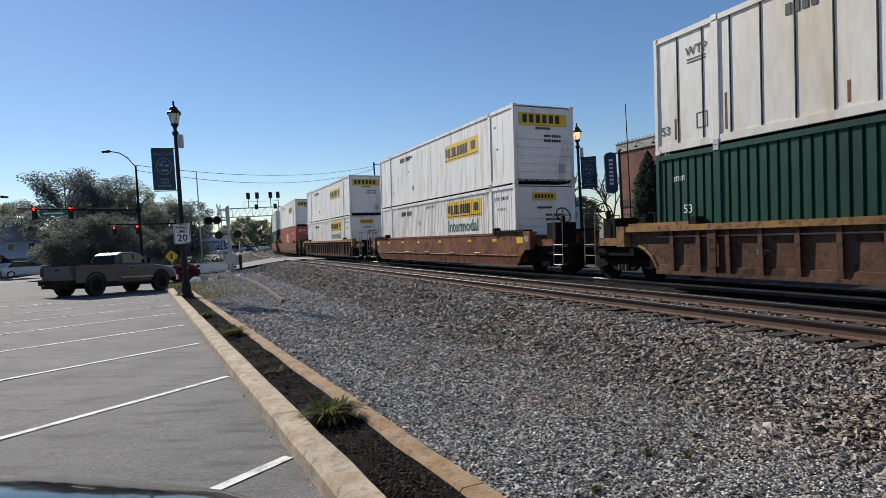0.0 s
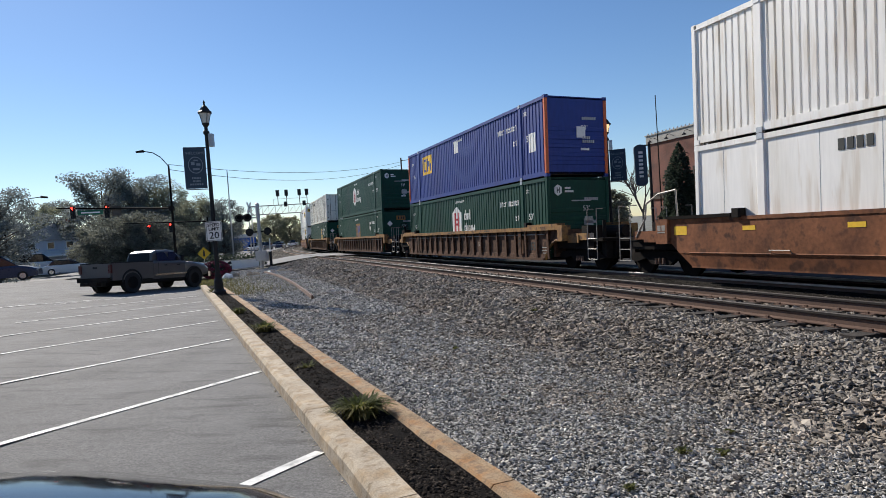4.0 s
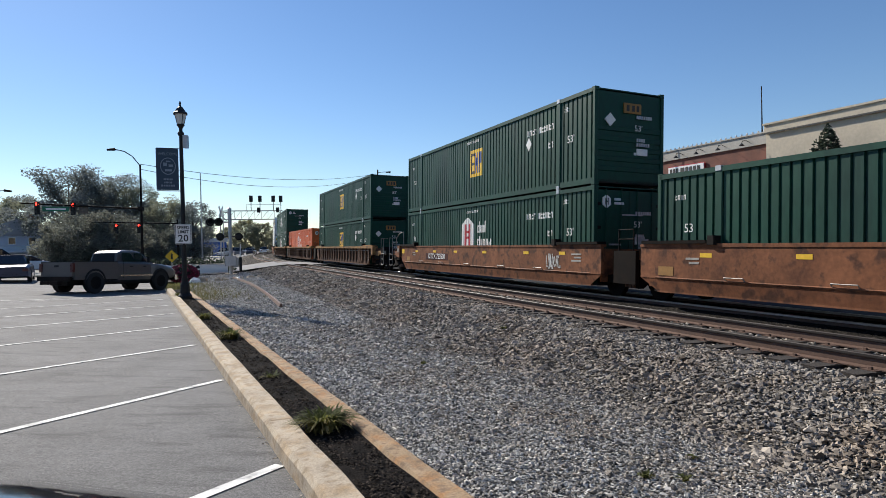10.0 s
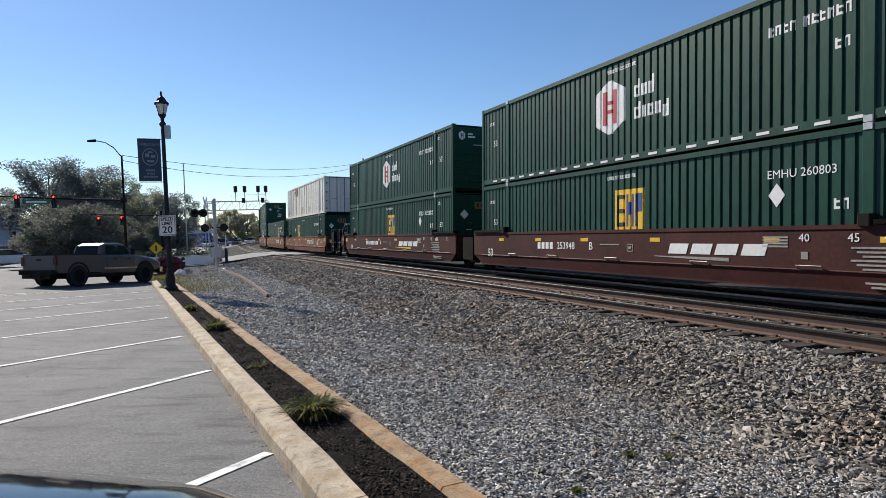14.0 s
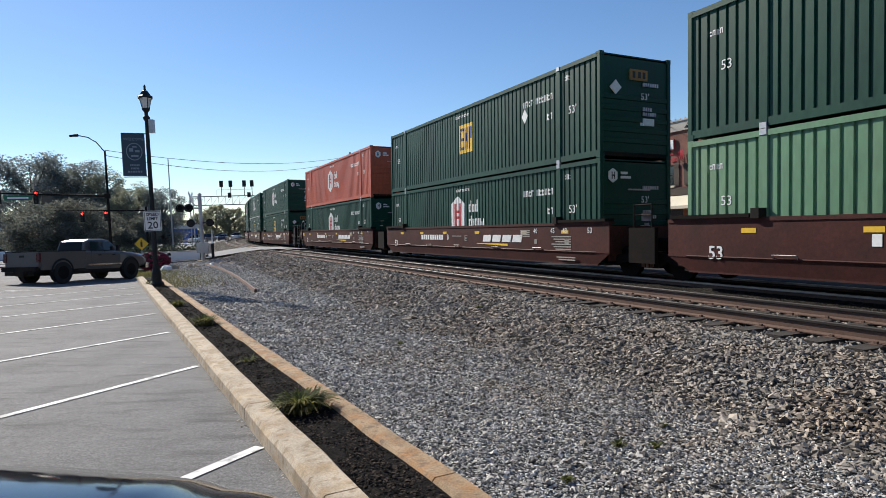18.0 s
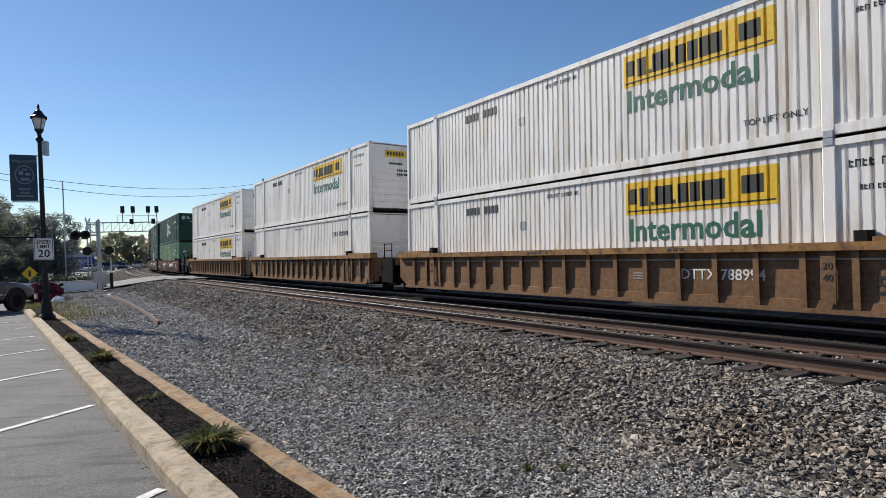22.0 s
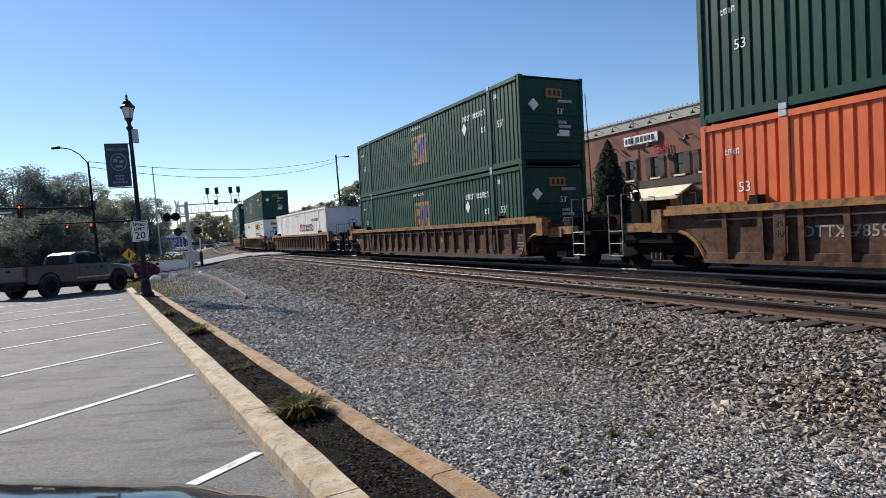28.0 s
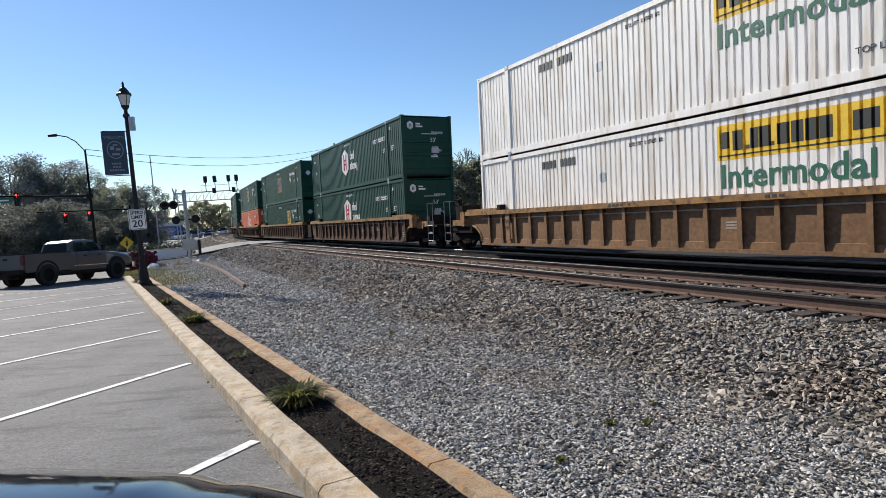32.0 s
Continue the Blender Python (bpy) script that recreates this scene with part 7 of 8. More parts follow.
def window(parent, x0, x1, z0, z1, sill, shutters=False, blind=False):
    w = part("window", Mesh().box(x0, x0 + 0.07, 0.1, 0.18, z0, z1).box(x1 - 0.07, x1, 0.1, 0.18, z0, z1).box(x0, x1, 0.1, 0.18, z0, z0 + 0.07).box(x0, x1, 0.1, 0.18, z1 - 0.07, z1).box(x0, x1, 0.1, 0.17, (z0 + z1) / 2 - 0.03, (z0 + z1) / 2 + 0.03), WOODDARK, parent)
    part("pane", Mesh().box(x0 + 0.05, x1 - 0.05, 0.14, 0.15, z0 + 0.05, z1 - 0.05), WINDOW, w)
    if blind:
        part("blind", Mesh().box(x0 + 0.08, x1 - 0.08, 0.12, 0.13, z0 + 0.1, (z0 + z1) / 2 - 0.03), BLIND, w)
        part("blind", Mesh().box(x0 + 0.08, x1 - 0.08, 0.12, 0.13, (z0 + z1) / 2 + 0.25, z1 - 0.1), BLIND, w)
    part("sill", Mesh().box(x0 - 0.1, x1 + 0.1, -0.12, 0.1, z0 - 0.13, z0 - 0.003), sill, w)
    if shutters:
        for a, b in ((x0 - 0.5, x0 - 0.03), (x1 + 0.03, x1 + 0.5)):
            part("shutter", Mesh().box(a, b, -0.06, -0.003, z0 - 0.02, z1 + 0.02).box(a + 0.04, b - 0.04, -0.08, -0.06, z0 + 0.1, z0 + 0.2).box(a + 0.04, b - 0.04, -0.08, -0.06, z1 - 0.2, z1 - 0.1), WOODDARK, w)


def build_shops():
    G = -0.36
    # beige building
    b = thing("beige_building", "two-storey beige rendered building with dark windows", "building", "buildings across the line", at=frame_at(32.0, 12.9))
    wins = [(11.24, 12.0), (7.05, 7.8), (4.87, 5.6), (2.85, 3.6), (0.8, 1.5)]
    holes = [(a, c, 3.4, 4.76) for a, c in wins]
    shop = [(8.3, 12.3, 0.2, 2.5), (3.2, 7.6, 0.2, 2.5), (0.5, 2.6, 0.0, 2.4)]
    part("front_wall", wall_with_holes(0.02, 12.98, G, 7.65, holes + shop), BEIGE, b)
    for a, c in wins:
        window(b, a, c, 3.4, 4.76, BEIGE, blind=True)
    for a, c, d, e in shop:
        window(b, a, c, d, e, CORNICE)
    part("parapet", Mesh().box(-0.02, 13.02, -0.12, 0.35, 7.65, 8.08).box(-0.05, 13.05, -0.2, 0.4, 8.08, 8.18), BEIGE, b)
    part("coping_line", Mesh().box(0, 13, -0.16, -0.1, 7.56, 7.65), L_DARK, b)
    part("side_wall", Mesh().box(12.7, 12.98, 0.3, 22, G, 8.05).box(0.02, 0.3, 0.3, 22, G, 8.05), BEIGE, b)
    part("roof", Mesh().box(0.3, 12.7, 0.3, 22, 7.3, 7.5), ROOF, b)
    part("canopy", Mesh().box(2.9, 7.9, -1.4, 0.0, 2.55, 3.2), STEEL, b, "pale sheet-metal canopy over the shop")
    part("cable", Mesh().line([(11, -0.02, 5.75), (8, -0.02, 5.55), (5, -0.02, 5.5), (2, -0.02, 5.55), (0.1, -0.02, 5.65)], 0.015, 5), L_DARK, b)
    part("cable", Mesh().line([(5.0, -0.04, 3.6), (4.9, -0.04, 3.75), (3.8, -0.04, 3.62), (2.5, -0.04, 3.75)], 0.015, 5), L_DARK, b)
    part("air_unit", Mesh().box(7.9, 8.7, -0.5, -0.002, 2.7, 3.3, c=0.03), STEEL, b)
    # brick building
    k = thing("brick_building", "two-storey dark red brick restaurant with shuttered windows", "building", "buildings across the line", at=frame_at(32.2, 25.92))
    wins = [(0.75, 1.5), (2.75, 3.5), (4.9, 5.6), (7.3, 8.0), (10.2, 10.9)]
    holes = [(a, c, 3.45, 4.84) for a, c in wins]
    shop = [(0.8, 3.4, 0.3, 2.3), (4.2, 5.6, -0.3, 2.2), (6.4, 11.8, 0.3, 2.2)]
    part("front_wall", wall_with_holes(0.02, 13.2, G, 7.05, holes + shop), BRICK, k)
    for a, c in wins:
        window(k, a, c, 3.45, 4.84, AWNING, shutters=True)
    for a, c, d, e in shop:
        window(k, a, c, d, e, WOODDARK)
    part("cornice", Mesh().box(0.02, 13.25, -0.1, 0.35, 7.05, 7.68).box(0.02, 13.3, -0.16, 0.4, 7.68, 7.76), CORNICE, k, "pale stone cornice band")
    for i in range(33):
        part("bulb", shared("string_bulb", lambda: Mesh().turn([(0.02, 0), (0.06, 0.04), (0.06, 0.1), (0.02, 0.14)], 6), FROST), None, k, at=Matrix.Translation((0.2 + i * 0.4, -0.05, 7.76)))
    for x in (1.2, 3.0, 4.8, 6.6, 8.4, 10.2, 12.0):
        part("gooseneck_lamp", shared("gooseneck_lamp", lambda: Mesh().line([(0, 0, 0), (0, -0.35, 0.12), (0, -0.6, 0.05), (0, -0.66, -0.1)], 0.02, 5).turn([(0.03, 0.0), (0.16, -0.14), (0.16, -0.16)], 8, (0, -0.66, -0.08)), BLACK), None, k, at=Matrix.Translation((x, -0.1, 7.3)))
    for x in (2.0, 5.2, 9.0):
        part("wall_lamp", shared("wall_lamp", lambda: Mesh().line([(0, 0, 0), (0, -0.5, -0.1)], 0.03, 5).turn([(0.04, 0.0), (0.2, -0.3), (0.2, -0.33)], 8, (0, -0.55, -0.02)), BLACK), None, k, at=Matrix.Translation((x, 0, 5.9)))
    sg = part("shop_sign", Mesh().box(4.75, 7.95, -0.16, -0.02, 5.9, 6.52), WHITE, k, "white sign board with dark edging")
    part("sign_edge", Mesh().box(4.7, 8.0, -0.12, -0.04, 5.84, 6.58), CARRED, sg)
    for x0, x1 in ((7.6, 7.8), (7.3, 7.5), (7.0, 7.2), (6.45, 6.8), (6.1, 6.35), (5.75, 6.0), (5.4, 5.65), (5.05, 5.3)):
        part("name_bar", Mesh().box(x0, x1, -0.175, -0.16, 6.03, 6.4), L_DARK, sg)
    part("script_sign", letters("Grill", 0.85, CARRED, "script_sign", 0.01), None, k, "red script sign", at=Matrix.Translation((4.6, -0.08, 5.35)) @ Matrix(((-1, 0.25, 0, 0), (0, 0, 1, 0), (0, 1, 0, 0), (0, 0, 0, 1))))
    part("belt_course", Mesh().box(0.02, 13.15, -0.08, 0, 2.76, 3.28), WOODDARK, k)
    aw = part("awning", Mesh().add([(2.2, 0, 2.75), (7.4, 0, 2.75), (7.4, -1.5, 2.05), (2.2, -1.5, 2.05), (2.2, -1.5, 1.85), (7.4, -1.5, 1.85), (2.2, 0, 2.7), (7.4, 0, 2.7)], [(0, 1, 2, 3), (3, 2, 5, 4), (0, 3, 4, 6), (1, 7, 5, 2), (6, 4, 5, 7)]), AWNING, k, "cream cloth awning")
    part("side_wall", Mesh().box(12.9, 13.2, 0.3, 20, G, 7.6), BRICK, k)
    part("roof", Mesh().box(0.02, 12.6, 0.3, 20, 6.4, 6.6), ROOF, k)
    # red building on the near end
    r = thing("red_building", "two-storey red brick building end", "building", "buildings across the line", at=frame_at(32.1, -6.0))
    wins = [(2.0, 2.8), (6.0, 6.8), (10.5, 11.3), (14.6, 15.4)]
    part("front_wall", wall_with_holes(-14, 18.88, G, 8.9, [(a, c, 3.8, 5.3) for a, c in wins]), REDWALL, r)
    for a, c in wins:
        window(r, a, c, 3.8, 5.3, CORNICE, blind=True)
    part("coping", Mesh().box(-14, 18.9, -0.1, 0.35, 8.9, 9.05), CORNICE, r)
    part("roof", Mesh().box(-14, 18.8, 0.3, 20, 8.5, 8.7), ROOF, r)
    # plain buildings that close the place behind the walker
    for x0, x1, y0, y1, hi, m_, lb in ((-38, -4, -34, -20, 8.5, BRICK, "plain brick building behind the parking lot"), (-2, 34, -36, -22, 9.5, BEIGE, "plain beige building behind the parking lot"), (-70, -58, -30, 20, 8.0, REDWALL, "plain red building beside the parking lot")):
        v = thing("rear_building", lb, "building", "buildings behind the lot", at=Matrix.Translation((x0, y0, -0.9)))
        part("wall", Mesh().box(0, x1 - x0, 0, y1 - y0, 0, hi), m_, v)
        part("roof", Mesh().box(-0.2, x1 - x0 + 0.2, -0.2, y1 - y0 + 0.2, hi + 0.003, hi + 0.35), CORNICE, v)
    # antennas
    for p, s, z0, z1 in ((34.9, 28.5, 6.6, 11.3), (30.9, 36.4, -0.4, 10.3)):
        q = ps(p, s)
        a = thing("antenna_mast", "thin dark mast against the sky", "mast", "thin masts", at=Matrix.Translation((q.x, q.y, z0)))
        part("mast", Mesh().tube((0, 0, 0), (0, 0, z1 - z0), 0.06, 0.03, 6), DARK, a)
    # evergreens
    for p, s, hi, wi, seed in ((23.0, 15.9, 6.3, 2.5, 1), (23.0, 10.0, 6.2, 2.0, 2), (23.4, 26.0, 5.8, 2.2, 3), (23.2, 3.0, 6.1, 2.0, 4)):
        e = evergreen("dense dark green cone-shaped evergreen", hi, wi, seed)
        e.matrix_world = Matrix.Translation(ps(p, s, -0.48))
    # second lamp post, parking sign, clock booth
    q = ps(17.5, 24.1)
    lamp_post(q.x, q.y, -0.55, "black post lamp glowing by day beyond the tracks", 1, lit=True, turn=radians(-20))
    q = ps(17.5, 21.7)
    t = thing("parking_sign", "tall dark rounded hanging sign on a post", "sign", at=Matrix.Translation((q.x, q.y, -0.5)))
    part("post", Mesh().tube((0.35, 0, 0), (0.35, 0, 5.2), 0.06, n=8), BLACK, t)
    part("board", Mesh().prism([(0.27 * math.cos(a) * (1 if abs(math.sin(a)) < 0.9 else 1), (0.72 if math.sin(a) > 0 else -0.72) + 0.18 * math.sin(a)) for a in [i * math.pi / 8 for i in range(16)]], 1, -0.05, 0.05), BANNER, t, at=Matrix.Translation((-0.05, 0, 4.25)))
    part("bracket", Mesh().tube((-0.1, 0, 5.1), (0.35, 0, 5.1), 0.03, n=6), BLACK, t)
    for i in range(7):
        part("letter_bar", Mesh().box(-0.14, 0.04, -0.06, -0.052, 0, 0.1), L_WHITE, t, at=Matrix.Translation((0, 0, 4.75 - 0.17 * i)))
    q = ps(26, 36.7)
    c = thing("clock_booth", "small white clock turret with a dark pointed roof", "clock", at=Matrix.Translation((q.x, q.y, -0.5)) @ Matrix.Rotation(radians(-15), 4, "Z"))
    part("tower", Mesh().box(-0.55, 0.55, -0.55, 0.55, 0, 3.2, c=0.05), WHITE, c)
    part("eave", Mesh().box(-0.68, 0.68, -0.68, 0.68, 3.2, 3.32), WHITE, c)
    part("roof", Mesh().turn([(0.72, 3.32), (0.3, 3.75), (0.2, 4.2), (0.05, 4.4)], 8), SIGNGREEN, c)
    part("clock_face", Mesh().tube((0, -0.55, 2.75), (0, -0.58, 2.75), 0.33, n=20), STEEL, c)
    part("clock_hand", Mesh().box(-0.015, 0.015, -0.6, -0.585, 2.75, 3.0).box(-0.16, 0.0, -0.6, -0.585, 2.735, 2.765), L_DARK, c)
    # cars along the far street
    car("red car parked beyond the tracks", *ps(18.9, 16.2).xy, -0.5, YAW, CARRED, "sedan", "cars on the far street")
    car("white van parked before the shops", *ps(27.2, 21.5).xy, -0.5, YAW, CARWHITE, "suv", "cars on the far street")
    car("white car parked beyond the tracks", *ps(19.0, 10.6).xy, -0.5, YAW, CARWHITE, "suv", "cars on the far street")
    car("red car parked farther along the shops", *ps(27.2, 31).xy, -0.5, YAW, CARRED, "sedan", "cars on the far street")
    # trees beyond
    for i, (p, s, hi, seed) in enumerate(((42, 62, 10.5, 3), (46.3, 99, 14, 5), (48.7, 87, 14, 7), (49.4, 75, 12, 9), (52, 66, 12, 11), (56, 95, 13, 13), (40, 76, 12, 15))):
        e = bare_tree("leafless grey tree with fine twigs", hi, seed)
        e.matrix_world = Matrix.Translation(ps(p, s, -0.8))
    q = broadleaf("olive-green leafy tree beyond the tracks", 7.5, 7.0, LEAF, 41, n=9000, low=0.05, size=0.2, group="trees beyond the street")
    q.matrix_world = Matrix.Translation(ps(30.5, 56, -0.8))
    for p, s, k in ((37, 52, 0.72), (44, 68, 0.9), (36, 75, 0.8), (41, 58, 0.6), (34, 105, 1.5), (52, 110, 1.3)):
        copy_thing(q, Matrix.Translation(ps(p, s, -0.8)) @ Matrix.Rotation(p, 4, "Z") @ Matrix.Scale(k, 4))
    e = broadleaf("dark pine behind the roofs", 15.5, 9.0, LEAF_DARK, 43, n=3600, low=0.5, group="trees behind the roofs")
    e.matrix_world = Matrix.Translation(ps(55, 27, -0.8))
    copy_thing(e, Matrix.Translation(ps(58, 14, -0.8)) @ Matrix.Rotation(1.0, 4, "Z"))


# ---- the junction and what lies beyond the lot ----
def build_far_left():
    a = broadleaf("large dark green broad-leaved tree", 14.6, 12.5, LEAF_BLUE_HAZE, 21, n=16000, low=0.1, size=0.155, group="trees beyond the junction")
    b = broadleaf("large olive-green broad-leaved tree", 14.4, 12.0, LEAF, 22, n=16000, low=0.1, size=0.155, group="trees beyond the junction")
    c = broadleaf("low spreading tree turning yellow", 6.6, 9.5, LEAF_AUTUMN, 23, n=15000, low=0.04, size=0.12, group="trees beyond the junction")
    a.matrix_world = Matrix.Translation((-51.5, 84.0, -0.9))
    b.matrix_world = Matrix.Translation((-45.5, 88.5, -0.9)) @ Matrix.Scale(0.86, 4)
    c.matrix_world = Matrix.Translation((-41.0, 69.5, -0.8))
    d = broadleaf("distant round green broad-leaved tree", 14.4, 12.0, LEAF_HAZED, 24, n=8000, low=0.06, size=0.3, group="distant trees")
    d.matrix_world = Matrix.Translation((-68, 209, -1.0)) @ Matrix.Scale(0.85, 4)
    for x, y, k, src in ((-58.5, 84, 0.82, b), (-47.5, 86, 0.95, a), (-42.0, 89, 0.66, a), (-37.4, 83, 0.78, b), (-33.8, 82.5, 0.62, a), (-54, 92, 1.0, b), (-66, 92, 0.8, a), (-72, 90, 0.75, b), (-38.2, 71.5, 1.0, c), (-43.5, 70.0, 0.8, c), (-35.0, 76, 0.75, c), (-39.8, 49.5, 0.62, a), (-46, 46, 0.6, a), (-62, 75, 0.7, a),
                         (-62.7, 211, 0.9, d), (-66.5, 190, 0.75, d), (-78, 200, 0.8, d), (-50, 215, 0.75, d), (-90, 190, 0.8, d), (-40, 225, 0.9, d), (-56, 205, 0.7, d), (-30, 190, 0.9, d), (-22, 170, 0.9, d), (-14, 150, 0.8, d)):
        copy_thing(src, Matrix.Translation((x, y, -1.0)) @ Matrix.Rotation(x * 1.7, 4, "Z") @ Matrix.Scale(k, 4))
    SEDAN.append(car("dark blue sedan driving out of the lot", -22.0, 18.0, 0.0, 0.0, CARBLUE, "sedan", "moving cars"))
    # house
    h = thing("house", "pale blue-grey house with a light roof among trees", "house", at=Matrix.Translation((-58.5, 83.5, -0.9)) @ Matrix.Rotation(radians(35), 4, "Z"))
    part("wall", Mesh().box(-4, 4, -3, 3, 0, 4.6), SIDING, h)
    part("roof", Mesh().prism([(-4.4, 4.6), (4.4, 4.6), (0, 6.9)], 1, -3.4, 3.4), ROOF, h)
    part("porch_roof", Mesh().add([(-4.2, -3, 3.2), (2, -3, 3.2), (2, -5.2, 2.5), (-4.2, -5.2, 2.5), (-4.2, -3, 3.05), (2, -3, 3.05), (2, -5.2, 2.35), (-4.2, -5.2, 2.35)], [(0, 1, 2, 3), (4, 7, 6, 5), (3, 2, 6, 7), (0, 3, 7, 4), (1, 5, 6, 2)]), WHITE, h)
    for x in (-2.6, -0.4, 1.8):
        w = part("window", Mesh().box(x - 0.45, x + 0.45, -3.05, -3.0, 3.4, 4.4), WHITE, h)
        part("pane", Mesh().box(x - 0.36, x + 0.36, -3.07, -3.05, 3.5, 4.3), WINDOW, w)
    part("chimney", Mesh().box(1.5, 2.2, 0.5, 1.2, 5, 7.6), REDWALL, h)
    car("white van standing at the junction", -42.4, 58.3, lot_z(-42, 58) - 0.1, radians(-54), CARWHITE, "van")
    car("white sedan standing at the junction", -39.4, 57.9, lot_z(-39, 58) - 0.1, radians(-54), CARWHITE, "sedan")
    car("dark blue sport utility car in the lot", -33.2, 41.7, lot_z(-33.2, 41.7), radians(-65), CARBLUE, "suv")
    car("silver car standing beyond the van", -45.6, 55.0, lot_z(-45, 55) - 0.1, radians(-54), CARGREY, "sedan")
    for p, s, m_, k in ((-6, 96, CARGREY, "sedan"), (-8, 118, CARBLUE, "sedan"), (0, 138, CARWHITE, "sedan"), (2.6, 145, CARGREY, "suv"), (-1, 150, CARWHITE, "suv"), (4.2, 154, CARBLUE, "sedan"), (0.5, 160, CARGREY, "sedan"), (3.4, 164, CARWHITE, "sedan"), (-2, 168, CARBLUE, "suv"), (1.5, 173, CARGREY, "suv"), (4.8, 178, CARWHITE, "suv"), (-1.0, 182, CARGREY, "sedan"), (2.5, 188, CARWHITE, "sedan")):
        q, hd = rail_way(s, p)
        car("distant car standing beside the railway", q.x, q.y, -0.4, hd, m_, k, "cars on the side road")
    # blue shopfront far off
    b = thing("blue_shop", "distant low blue shop with a flat roof", "building", at=Matrix.Translation((-57.0, 139.5, -0.9)) @ Matrix.Rotation(radians(20), 4, "Z"))
    part("wall", Mesh().box(-7, 7, 0, 8, 0, 3.6), BLUEWALL, b)
    part("roof", Mesh().box(-7.3, 7.3, -0.3, 8.3, 3.6, 4.5), STEEL, b)
    part("shopfront", Mesh().box(-5, 4, -0.06, -0.003, 0.3, 2.4), WINDOW, b)
    c = thing("pale_building", "distant low pale building", "building", at=Matrix.Translation((-63, 138, -0.9)) @ Matrix.Rotation(radians(20), 4, "Z"))
    part("wall", Mesh().box(-5, 4, 0, 8, 0, 3.2), BEIGE, c)
    part("roof", Mesh().box(-5.3, 4.3, -0.3, 8.3, 3.2, 3.6), CORNICE, c)
    # low white wall and hedge by the crossing road
    w = thing("low_wall", "low pale wall beside the crossing road", "wall", kind="structure", at=Matrix.Translation((-21.5, 47.6, -0.75)) @ Matrix.Rotation(math.atan2(1.9, 5.4), 4, "Z"))
    part("wall_body", Mesh().box(-2.2, 4.4, -0.12, 0.12, 0, 0.95, c=0.02), WHITE, w)
    part("wall_cap", Mesh().box(-2.25, 4.45, -0.17, 0.17, 0.951, 1.02), CORNICE, w)
    bo = thing("bollard", "short dark bollard with a pale band before the wall", "bollard", at=Matrix.Translation((-18.9, 46.9, -0.75)))
    part("post", Mesh().turn([(0.14, 0), (0.14, 0.85), (0.1, 0.95), (0.03, 0.98)], 12), BLACK, bo)
    part("band", Mesh().turn([(0.145, 0.62), (0.15, 0.64), (0.15, 0.72), (0.145, 0.74)], 12), WHITE, bo)
    rng = np.random.default_rng(5)
    n = 2600
    g = thing("hedge", "low dark clipped hedge behind the pale wall", "hedge", at=Matrix.Translation((-21.8, 48.6, -0.75)) @ Matrix.Rotation(math.atan2(1.9, 5.4), 4, "Z"))
    pts = np.stack([rng.uniform(-2, 5, n), rng.uniform(-0.4, 0.4, n), rng.uniform(0.2, 1.35, n) + 0.18 * np.sin(rng.uniform(0, 40, n))], 1)
    part("foliage", tri_mesh("foliage", *leaf_cloud(pts, 0.1, rng), LEAF_DARK), None, g)
    g = thing("flower_bush", "round dark red flowering bush", "bush", at=Matrix.Translation((-15.9, 37.2, -0.45)))
    d = rng.standard_normal((1500, 3))
    d /= np.linalg.norm(d, axis=1, keepdims=True)
    d *= rng.uniform(0.6, 1.05, (1500, 1))
    part("foliage", tri_mesh("foliage", *leaf_cloud(d * (0.85, 0.7, 0.5) + (0, 0, 0.45), 0.075, rng), LEAF_DARK), None, g)
    d = rng.standard_normal((1300, 3))
    d /= np.linalg.norm(d, axis=1, keepdims=True)
    part("blossom", tri_mesh("blossom", *leaf_cloud(d * (0.9, 0.75, 0.55) + (0, 0, 0.47), 0.07, rng), FLOWER), None, g)
    # rocks and dry grass round the post's end of the verge
    for i in range(14):
        x, y = -14.8 + 0.42 * i + random.uniform(-0.3, 0.3), 36.2 + 0.5 * i + random.uniform(-0.5, 0.5)
        m = Mesh().turn([(0.02, -0.1), (0.3, 0.0), (0.26, 0.16), (0.1, 0.26)], 7)
        m.v = [(vx * random.uniform(0.7, 1.3), vy * random.uniform(0.6, 1.1), vz * random.uniform(0.8, 1.2)) for vx, vy, vz in m.v]
        k = part("rock", m, WHITE if i % 4 == 0 else KERB)
        k.matrix_world = Matrix.Translation((x, y, lot_z(x, y) + 0.05)) @ Matrix.Rotation(i, 4, "Z")
        tagged(k, "rough pale landscaping rock beside the bush", "rock", "rocks at the end of the lot")
    ped = thing("pedestrian_sign", "yellow diamond pedestrian warning sign on a post", "traffic sign", at=Matrix.Translation((-18.3, 41.1, -0.7)) @ Matrix.Rotation(radians(24), 4, "Z"))
    part("post", Mesh().tube((0, 0.03, 0), (0, 0.03, 2.1), 0.03, n=6), STEEL, ped)
    part("plate", Mesh().prism([(0, -0.43), (0.43, 0), (0, 0.43), (-0.43, 0)], 1, -0.01, 0.0), YELLOW, ped, at=Matrix.Translation((0, 0, 1.75)))
    part("symbol", Mesh().box(-0.06, 0.06, -0.016, -0.011, 1.55, 1.9).box(-0.03, 0.03, -0.016, -0.011, 1.92, 1.98), L_DARK, ped)
    # thin pole and wires
    f = thing("utility_pole", "thin pale pole beside the railway", "pole", at=Matrix.Translation((-29.4, 74.4, -0.9)))
    part("pole", Mesh().tube((0, 0, 0), (0, 0, 11.6), 0.1, 0.06, 6), STEEL, f)
    w = thing("overhead_wire", "thin sagging wires across the sky", "cable", at=Matrix.Identity(4))
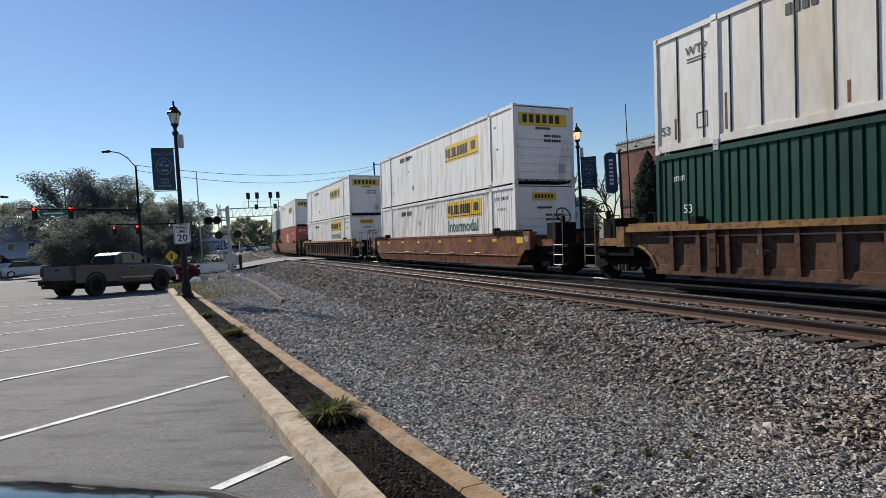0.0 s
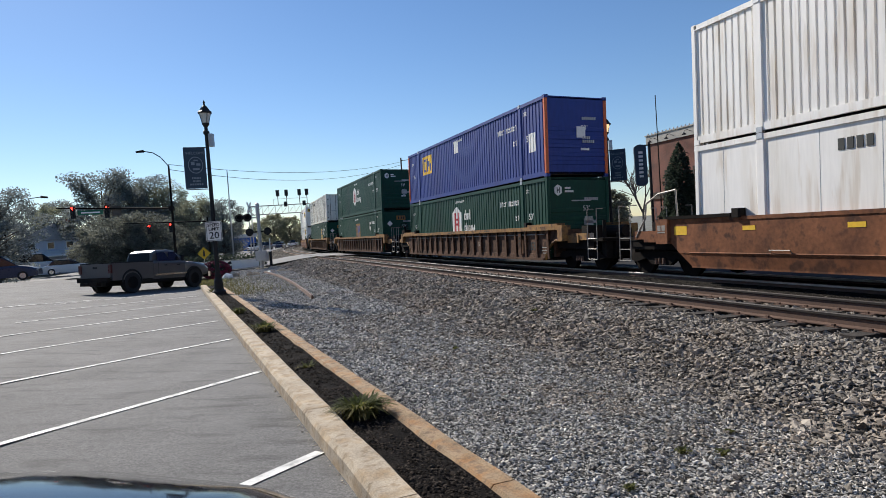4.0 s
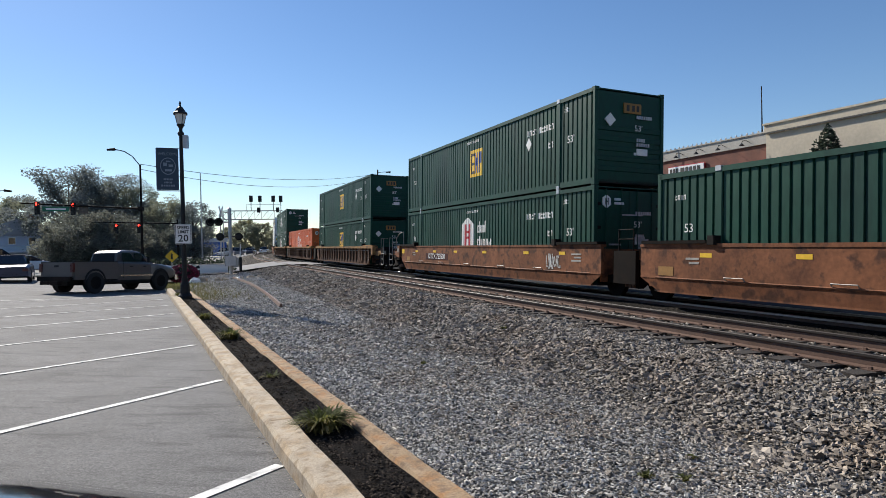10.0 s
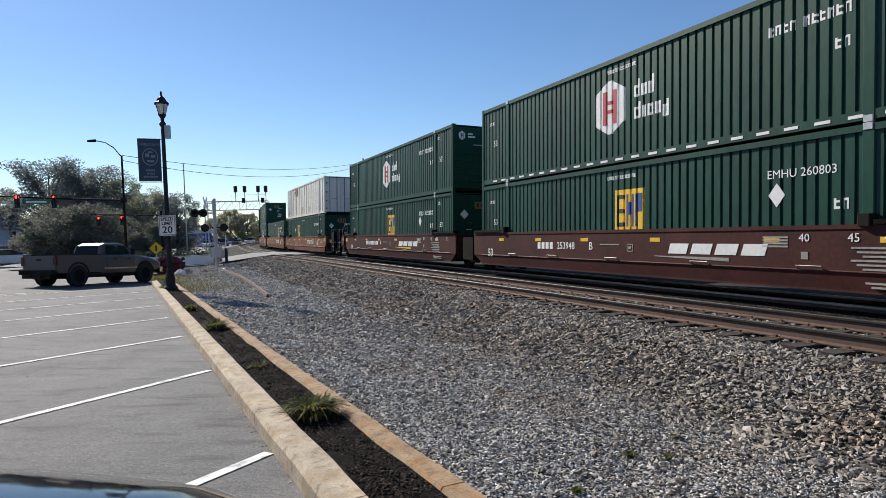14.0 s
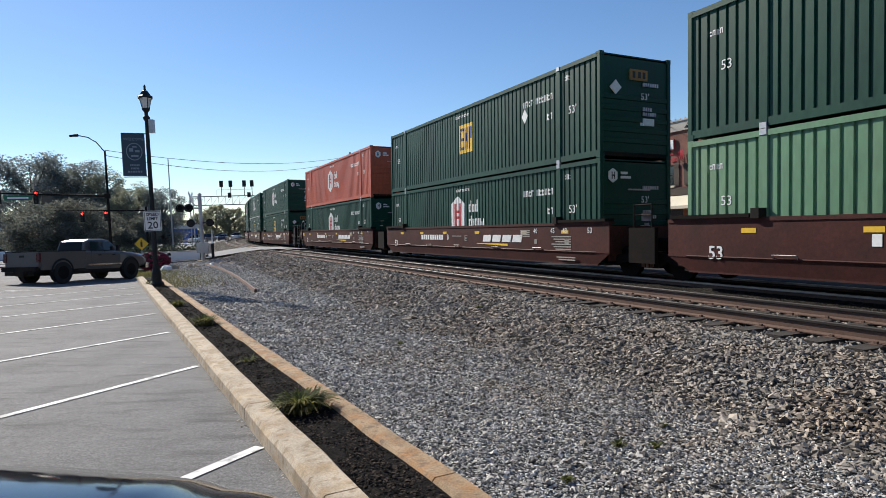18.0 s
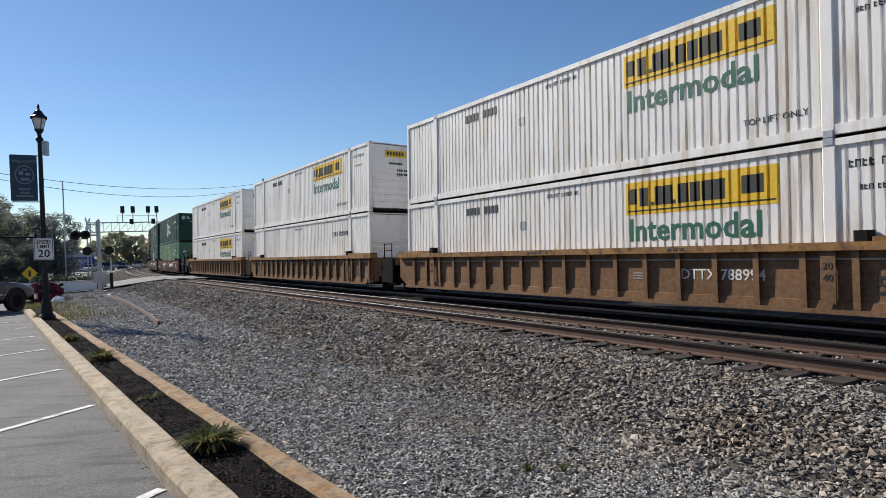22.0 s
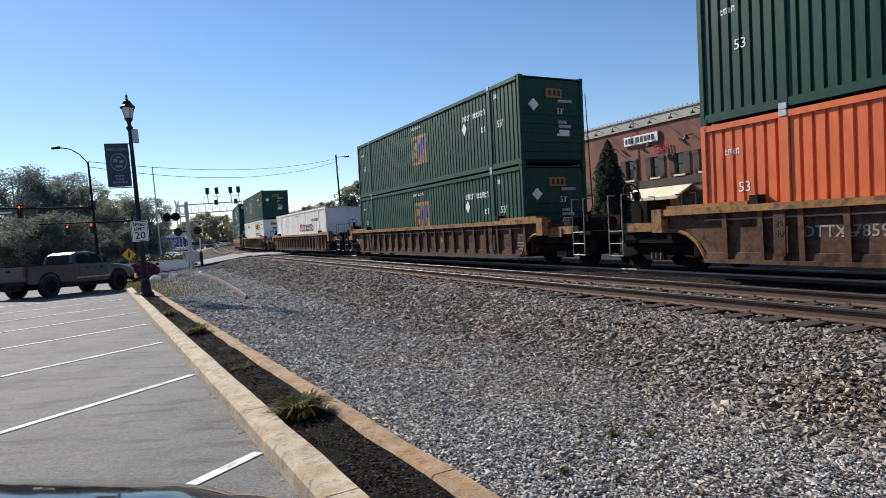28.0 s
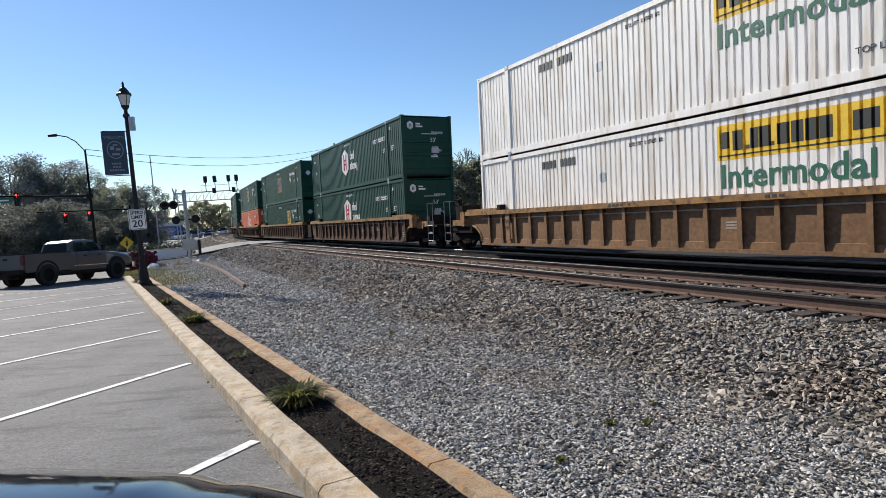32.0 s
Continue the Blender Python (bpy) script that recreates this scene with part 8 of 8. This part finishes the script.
    A, B = Vector((-26.54, 53.81, 9.05)), Vector((-9.9, 94.5, 12.4))
    for dz in (0.0, -0.45):
        pts = [A.lerp(B, i / 20) + Vector((0, 0, dz - 4 * (1.15 - dz) * (i / 20) * (1 - i / 20))) for i in range(21)]
        part("wire", sweep_pts(pts, 0.02), DARK, w)
    # bollard and small white sign by the line
    q = ps(3.2, 60)
    s = thing("line_side_sign", "small white sign on a post beside the railway", "sign", at=Matrix.Translation((q.x - 2, q.y + 40, -0.8)) @ Matrix.Rotation(radians(20), 4, "Z"))
    part("post", Mesh().tube((0, 0, 0), (0, 0, 2.2), 0.05, n=6), STEEL, s)
    part("board", Mesh().box(-0.6, 0.6, -0.03, 0.0, 1.6, 2.5), WHITE, s)


def sweep_pts(pts, r=0.055):
    """One square bar bent along the points."""
    m = Mesh()
    vs = []
    for i, p in enumerate(pts):
        d = (pts[min(i + 1, len(pts) - 1)] - pts[max(i - 1, 0)]).normalized()
        n = Vector((-d.y, d.x, 0)) * r
        vs += [p - n - Vector((0, 0, r)), p + n - Vector((0, 0, r)), p + n * 0.5 + Vector((0, 0, r)), p - n * 0.5 + Vector((0, 0, r))]
    k = len(pts) - 1
    return m.add(vs, [(i * 4 + j, i * 4 + (j + 1) % 4, i * 4 + 4 + (j + 1) % 4, i * 4 + 4 + j) for i in range(k) for j in range(4)] + [(0, 1, 2, 3), (k * 4, k * 4 + 1, k * 4 + 2, k * 4 + 3)])


def build_verge():
    # old curved rail lying in the gravel
    t = thing("loose_rail", "long bent pale-brown rail lying on the gravel", "rail")
    pts = []
    for i in range(17):
        k = i / 16
        s = 19.2 + 22.5 * k
        p = 2.72 + 0.55 * math.sin(k * 2.2) - 0.25 * k * k
        pts.append(ps(p, s, ground_z(p, s) + 0.08))
    part("rail_body", sweep_pts(pts), RAIL, t)
    tuft("thick tuft of long green and yellow grass", -1.09, 5.4, -0.04, 0.26, 460, 1)
    tuft("tuft of long grass in the mulch", -3.95, 11.2, -0.1, 0.28, 240, 2)
    tuft("small grass tuft in the mulch", -5.75, 14.6, -0.13, 0.24, 150, 3)
    tuft("small green weed in the mulch", -2.2, 7.7, -0.08, 0.14, 60, 4)
    tuft("grass tuft at the foot of the lamp post", -9.5, 21.9, -0.2, 0.3, 120, 5)
    for i, (x, y, k) in enumerate(((1.5, 4.68, 0.07), (1.8, 4.69, 0.06), (-0.35, 9.4, 0.07), (2.1, 5.3, 0.05), (0.9, 3.9, 0.05), (1.2, 12.5, 0.09), (2.0, 17.0, 0.1))):
        v = Vector((x, y))
        tuft("tiny bright weed among the gravel", x, y, ground_z(v.dot(AX), v.dot(AL)) + 0.01, k, 40, 20 + i, "weeds in the gravel")
    rng = random.Random(8)
    m = Mesh()
    for i in range(2600):
        s = rng.uniform(23, 38)
        p = kerb_p(s) + 0.1 + abs(rng.gauss(0, 1.3))
        q = ps(p, s, ground_z(max(1.6, p), s) + 0.01)
        a = rng.uniform(0, 6.28)
        L = rng.uniform(0.05, 0.16)
        d = Vector((math.cos(a), math.sin(a), 0)) * 0.02
        m.add([q - d, q + d, q + Vector((rng.gauss(0, 0.05), rng.gauss(0, 0.05), L))], [(0, 1, 2)])
    tagged(part("dry_grass", m, DRYGRASS), "patchy dry grass at the end of the verge", "grass", kind="stuff")



build_ground()
build_kerb()
build_lines()
build_track(NEAR_P, NEAR_Z, "empty rusty near track on dark wooden sleepers", RAIL_DULL)
build_track(TRAIN_P, TRAIN_Z, "far track with polished rails under the train", RAIL_TOP)
build_verge()
lamp_post(-9.14, 21.52, -0.2, "black post lamp with a dark blue welcome banner", -1, turn=radians(23), lean=0.0)
speed_sign(-9.1, 21.4, 2.08, radians(23))
build_signals()
build_crossing()
build_truck()
build_own_car()
build_far_left()
build_shops()
build_train()
build_stones()
motions()
